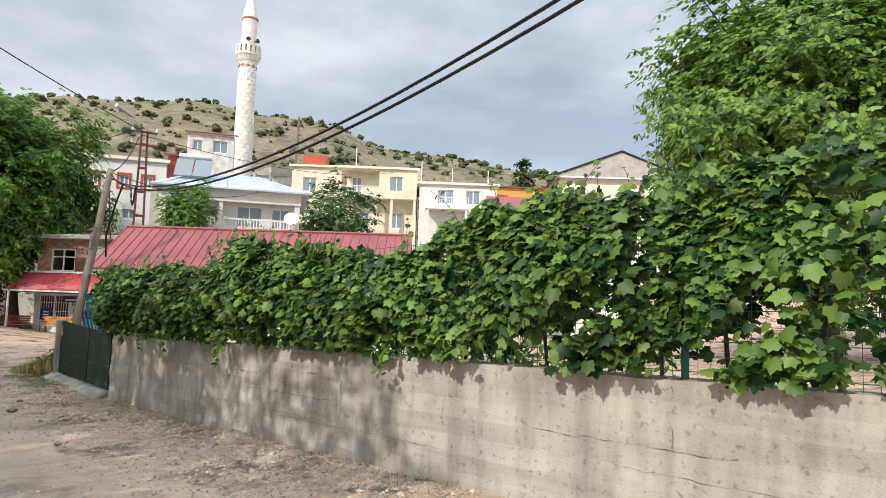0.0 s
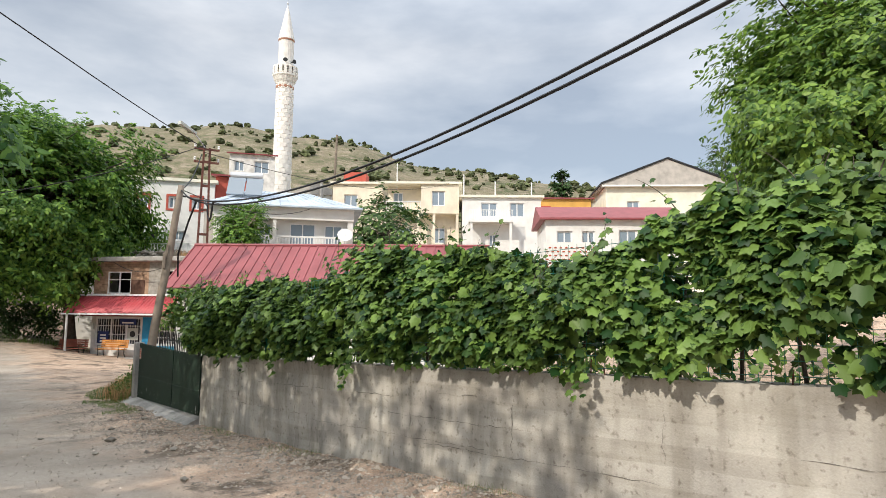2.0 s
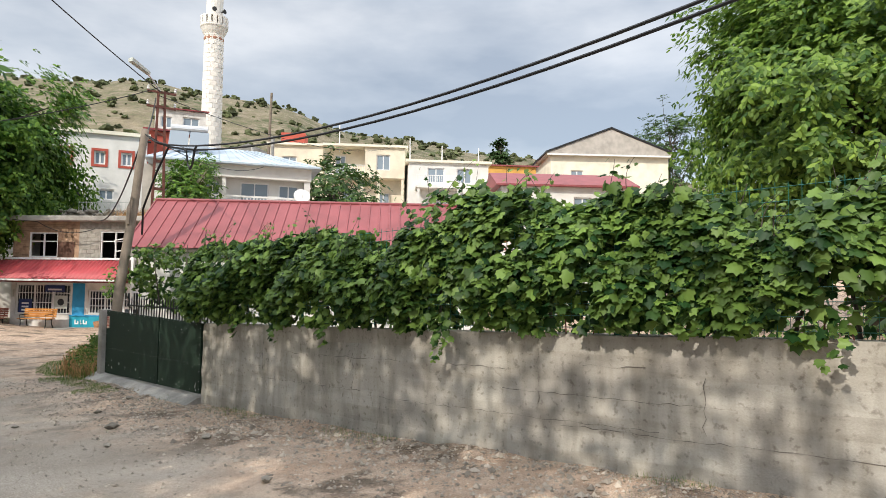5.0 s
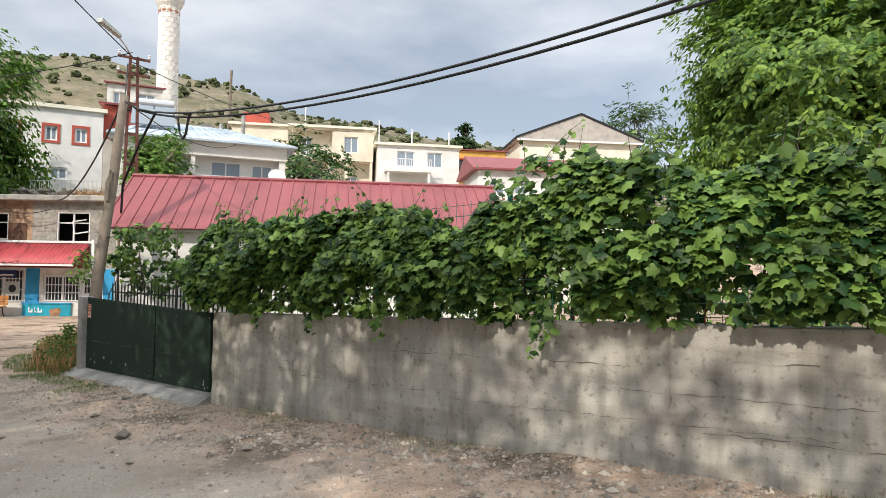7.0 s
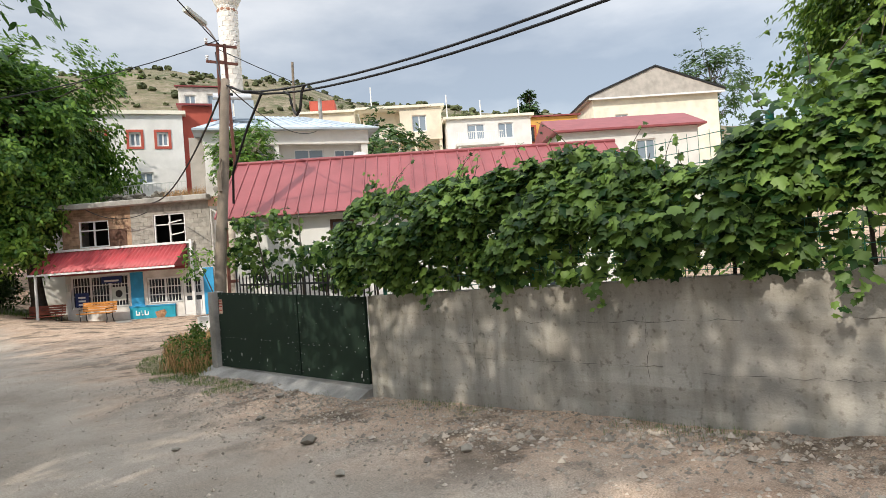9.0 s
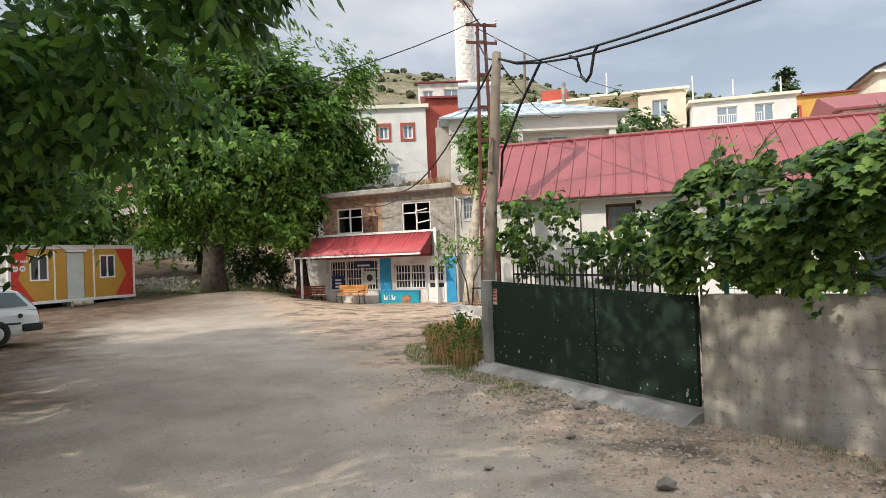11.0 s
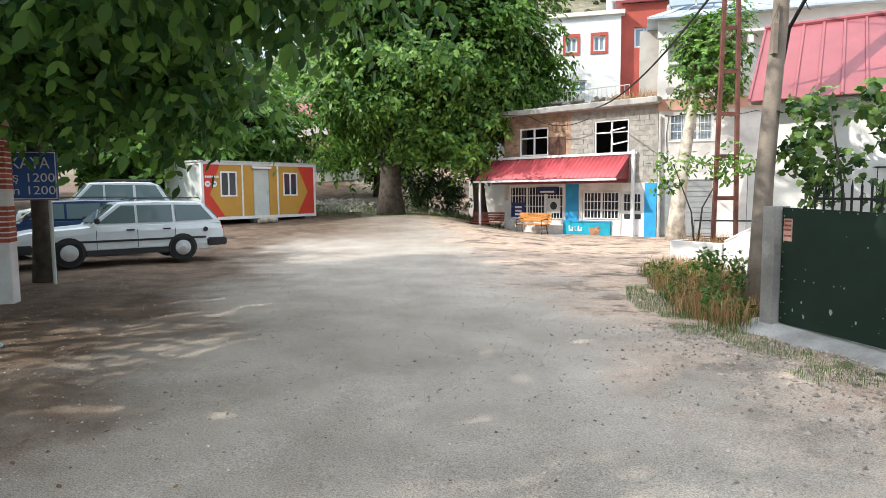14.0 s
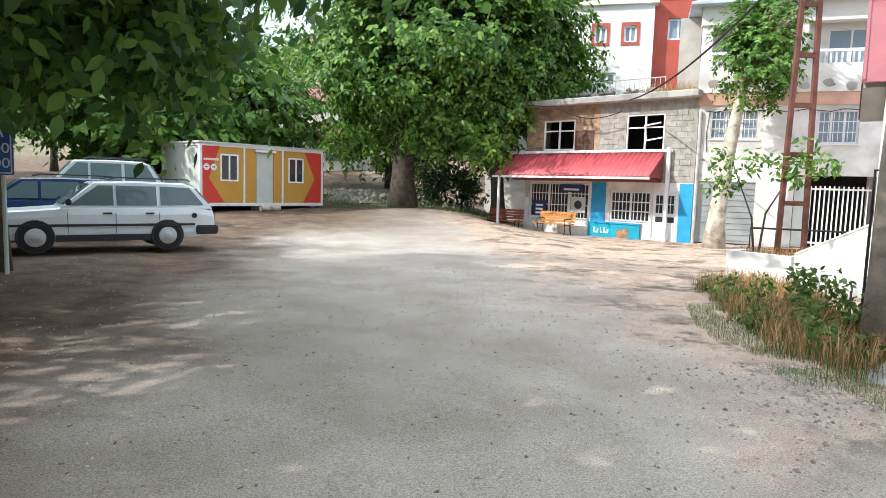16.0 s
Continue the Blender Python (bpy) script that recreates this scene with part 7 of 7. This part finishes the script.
def make_planter():
    p = thing("planter", 6.98, 7.45, -0.05, -64, "white painted masonry planter with dry grass", "planter")
    bm = bmesh.new()
    holed(bm, 0, 1.25, 0.14, 0.62, 0, 0.12, [])
    box(bm, 0, 0.12, 0.12, 0.95, 0.14, 0.62)
    box(bm, 1.13, 1.25, 0.12, 0.95, 0.14, 0.62)
    box(bm, 0.12, 1.13, 0.83, 0.95, 0.14, 0.62)
    part("wall", bm, WHITE_WALL, p)
    bm = bmesh.new()
    box(bm, -0.05, 1.30, -0.05, 1.0, -0.1, 0.137)
    part("plinth", bm, CONCRETE_OLD, p)
    bm = bmesh.new()
    box(bm, 0.12, 1.13, 0.12, 0.83, 0.14, 0.54)
    part("soil", bm, material("planter_soil", (0.22, 0.14, 0.08), 0.95, 0.3, 5, 40, 0.4), p)
    q = thing("stair_parapet", 6.98, 7.45, -0.05, -64, "white sloping masonry parapet of the house steps", "parapet")
    bm = bmesh.new()
    prism(bm, [(1.31, -0.1), (3.6, -0.1), (3.6, 1.85), (1.31, 0.66)], "y", 0.0, 0.16)
    part("wall", bm, WHITE_WALL, q)
    bm = bmesh.new()
    prism(bm, [(1.32, 0.664), (3.6, 1.854), (3.6, 1.89), (1.32, 0.70)], "y", -0.015, 0.175)
    part("coping", bm, WHITE_PAINT, q)
    rng = np.random.default_rng(4)
    tuft = thing("grass_tuft", 7.5, 7.3, 0.45, 0, "dry straw grass in the planter", "grass")
    bm = bmesh.new()
    for _ in range(420):
        u, w_ = rng.uniform(0.15, 1.1), rng.uniform(0.15, 0.8)
        b0 = p.matrix_world @ Vector((u, w_, 0.52)) - Vector((7.5, 7.3, 0.45))
        a, hh = rng.uniform(0, 6.28), rng.uniform(0.1, 0.34)
        d = Vector((math.cos(a), math.sin(a), 0))
        e = Vector((-d.y, d.x, 0)) * 0.006
        v = [bm.verts.new(b0 - e), bm.verts.new(b0 + e), bm.verts.new(b0 + d * hh * 0.5 + Vector((0, 0, hh)))]
        bm.faces.new(v)
    part("straw", bm, DRY_GRASS, tuft)
    r = thing("handrail", 8.2, 8.6, 0.0, -30, "low black iron handrail", "railing")
    bm = bmesh.new()
    tube(bm, [(0, 0, 0), (0, 0, 0.95), (2.2, 0, 0.95), (2.2, 0, 0)], 0.025, 6)
    tube(bm, [(0, 0, 0.5), (2.2, 0, 0.5)], 0.018, 6)
    part("rail", bm, IRON, r)


make_planter()


def make_sign():
    s = thing("town_sign", -5.97, 6.66, ground_z(-6.0, 6.7), 6, "blue town sign with white letters on a steel post", "sign")
    bm = bmesh.new()
    box(bm, -0.92, 0.50, -0.012, 0.012, 1.56, 2.46)
    bmesh.ops.bevel(bm, geom=bm.edges[:], offset=0.004, segments=1, affect="EDGES")
    board = part("board", bm, SIGN_BLUE, s)
    bm = bmesh.new()
    for q in ((-0.90, 0.48, 1.58, 1.60), (-0.90, 0.48, 2.42, 2.44), (-0.90, -0.88, 1.60, 2.42), (0.46, 0.48, 1.60, 2.42)):
        box(bm, q[0], q[1], -0.016, -0.0125, q[2], q[3])
    part("border", bm, PVC, board)
    for body, size, x0, x1, z in (("MALKAYA", 0.30, -0.76, 0.36, 2.14), ("Kurulu\u015f", 0.22, -0.80, -0.16, 1.90), ("1200", 0.22, -0.04, 0.40, 1.90), ("Rak\u0131m", 0.22, -0.80, -0.16, 1.67), ("1200", 0.22, -0.04, 0.40, 1.67)):
        ob = text("letters", body, size, x0, -0.014, z, 0, PVC, board)
        wide = max(v.co.x for v in ob.data.vertices) - min(v.co.x for v in ob.data.vertices)
        for v in ob.data.vertices:
            v.co.x *= (x1 - x0) / wide
    bm = bmesh.new()
    tube(bm, [(0.33, 0.05, -0.2), (0.33, 0.05, 2.3)], 0.035, 8)
    part("post", bm, CONT_GREY, s)


make_sign()


def make_pillar():
    p = thing("brick_pillar", -5.50, 4.75, ground_z(-5.4, 4.7), 8, "whitewashed brick pillar with bare red bricks", "pillar")
    bm = bmesh.new()
    box(bm, -0.15, 0.15, -0.15, 0.15, -0.1, 3.1)
    bmesh.ops.bevel(bm, geom=bm.edges[:], offset=0.012, segments=1, affect="EDGES")
    body = part("core", bm, WHITE_WORN, p)
    places = []
    for r in range(24):
        z = 0.95 + r * 0.082
        if 1.5 < z < 1.72 or z > 2.75:
            continue
        places.append((-0.158, -0.158, z))
    pieces("brick", body, BRICK_PAINT, (0.316, 0.316, 0.070), places)
    q = thing("painted_pole", -4.22, 1.75, ground_z(-4.2, 1.7), 0, "pale blue painted steel pole", "pole")
    bm = bmesh.new()
    tube(bm, [(0, 0, -0.2), (0, 0, 4.6)], 0.09, 14)
    part("tube", bm, POLE_BLUE, q, smooth=True)
    bm = bmesh.new()
    lathe(bm, [(0.15, -0.05), (0.15, 0.02), (0.10, 0.05)], 14)
    part("base_flange", bm, POLE_BLUE, q)


make_pillar()


# ---- small things on the houses and the hill ----
def make_roof_rubble():
    t = thing("rubble_wall", *on_shop(-5.6, 2.2, 5.33), -48, "low rubble wall with a white balustrade on the shop roof", "wall")
    bm = bmesh.new()
    rng = random.Random(3)
    for i in range(70):
        rock_mesh(bm, (rng.uniform(-1.0, 3.6), rng.uniform(-0.2, 0.2), rng.uniform(0.05, 0.55)), rng.uniform(0.14, 0.26), rng, 0.8)
    part("stones", bm, STONE, t)
    bars(t, "balustrade", 0.2, 3.4, 0.55, 1.0, 0.1, CONT_GREY, 0.2, 0.009, (1.0,))
    rg = np.random.default_rng(14)
    g = thing("grass_tuft", *on_shop(-0.9, 1.0, 5.33), -48, "dry grass on the edge of the shop roof", "grass")
    bm = bmesh.new()
    for _ in range(900):
        b0 = Vector((rg.uniform(-1.3, 0.9), rg.uniform(-1.0, 1.2), 0))
        a, hh = rg.uniform(0, 6.28), rg.uniform(0.15, 0.55)
        d = Vector((math.cos(a), math.sin(a), 0))
        e = Vector((-d.y, d.x, 0)) * 0.012
        bm.faces.new([bm.verts.new(b0 - e), bm.verts.new(b0 + e), bm.verts.new(b0 + d * hh * 0.4 + Vector((0, 0, hh)))])
    part("straw", bm, DRY_GRASS, g)


make_roof_rubble()


def make_ac():
    m = pose(6.8, 31.3, 4.8, 0, 0, -22)
    a = thing("air_conditioner", *(m @ Vector((4.9, -0.32, 2.3))), -22, "white outdoor air conditioner unit on the wall", "air conditioner")
    bm = bmesh.new()
    box(bm, -0.45, 0.45, -0.18, 0.2, 0, 0.75)
    bmesh.ops.bevel(bm, geom=bm.edges[:], offset=0.03, segments=1, affect="EDGES")
    part("case", bm, WHITE_PAINT, a)
    bm = bmesh.new()
    lathe(bm, [(0.28, 0.0), (0.28, 0.03), (0.05, 0.04)], 18)
    bmesh.ops.rotate(bm, verts=bm.verts, cent=(0, 0, 0), matrix=Matrix.Rotation(radians(90), 3, "X"))
    bmesh.ops.translate(bm, verts=bm.verts, vec=(-0.08, -0.18, 0.38))
    part("fan_grille", bm, TRIM_BLACK, a)
    bm = bmesh.new()
    box(bm, -0.35, -0.3, -0.1, 0.34, -0.05, 0)
    box(bm, 0.3, 0.35, -0.1, 0.34, -0.05, 0)
    part("bracket", bm, IRON, a)


make_ac()

for x, y, z0, z1, lean in ((36.1, 51.2, 14, 24.0, 0.9), (44.5, 50, 15, 19.5, 0.0)):
    p = thing("hill_pole", x, y, ground_z(x, y), 0, "dark wooden utility pole on the slope", "utility pole")
    bm = bmesh.new()
    tube(bm, [(-lean * 0.6, 0, -0.5), (0, 0, z1 - ground_z(x, y))], [0.22, 0.14], 8)
    part("shaft", bm, WOOD_POLE, p)
for x, y, z0, z1 in ((39.5, 30.6, 13.7, 16.0), (42.0, 28.8, 13.7, 15.4), (45.2, 27.0, 13.6, 15.4), (35.5, 36.5, 15.3, 17.6)):
    p = thing("roof_post", x, y, z0, 0, "thin white steel post on a flat roof", "post")
    bm = bmesh.new()
    tube(bm, [(0, 0, -0.4), (0, 0, z1 - z0)], 0.06, 6)
    part("shaft", bm, WHITE_PAINT, p)


def hill_bushes():
    """Scattered scrub on the far slope."""
    rng = np.random.default_rng(70)
    tmp = bmesh.new()
    bmesh.ops.create_icosphere(tmp, subdivisions=2, radius=1)
    base = np.array([v.co[:] for v in tmp.verts])
    tri = np.array([[v.index for v in f.verts] for f in tmp.faces])
    tmp.free()
    vs, fs, k = [], [], 0
    for i in range(2400):
        az, r = math.radians(rng.uniform(-6, 66)), rng.uniform(105, 318) if rng.random() < 0.75 else rng.uniform(285, 312)
        x, y = 1 + r * math.sin(az), -14 + r * math.cos(az)
        s = rng.uniform(0.2, 1.25) ** 1.4 * (1.15 if r > 280 else 1)
        wob = 1 + rng.normal(0, 0.27, (len(base), 1))
        v = base * wob * s * np.array([1.15, 1.15, 0.85]) + np.array([x, y, ground_z(x, y) + 0.45 * s])
        vs.append(v)
        fs.append(tri + k)
        k += len(base)
    me = bpy.data.meshes.new("hill_scrub")
    me.from_pydata(np.concatenate(vs).tolist(), [], np.concatenate(fs).tolist())
    me.materials.append(material("scrub", (0.09, 0.105, 0.045), 0.95, 0.5, 0.7, 6, 0.8, island=0.4))
    tagged(new("hill_scrub", me), "dark green scrub dotted over the dry hillside", "scrub", kind="stuff")


hill_bushes()


def make_screen():
    """The white perforated wall of the bungalow's terrace."""
    x, y = 31.6, 12.3
    t = thing("terrace_screen", x, y, ground_z(x, y), -40, "white terrace wall with rows of red brick ends", "wall")
    bm = bmesh.new()
    box(bm, 0, 3.4, 0, 0.2, 0, 7.2)
    body = part("wall", bm, WHITE_WALL, t)
    places = []
    for r in range(14):
        for c in range(9):
            places.append((0.15 + c * 0.36 + (0.18 if r % 2 else 0), -0.03, 3.4 + r * 0.26))
    pieces("brick", body, BRICK_PAINT, (0.17, 0.05, 0.10), places)


make_screen()
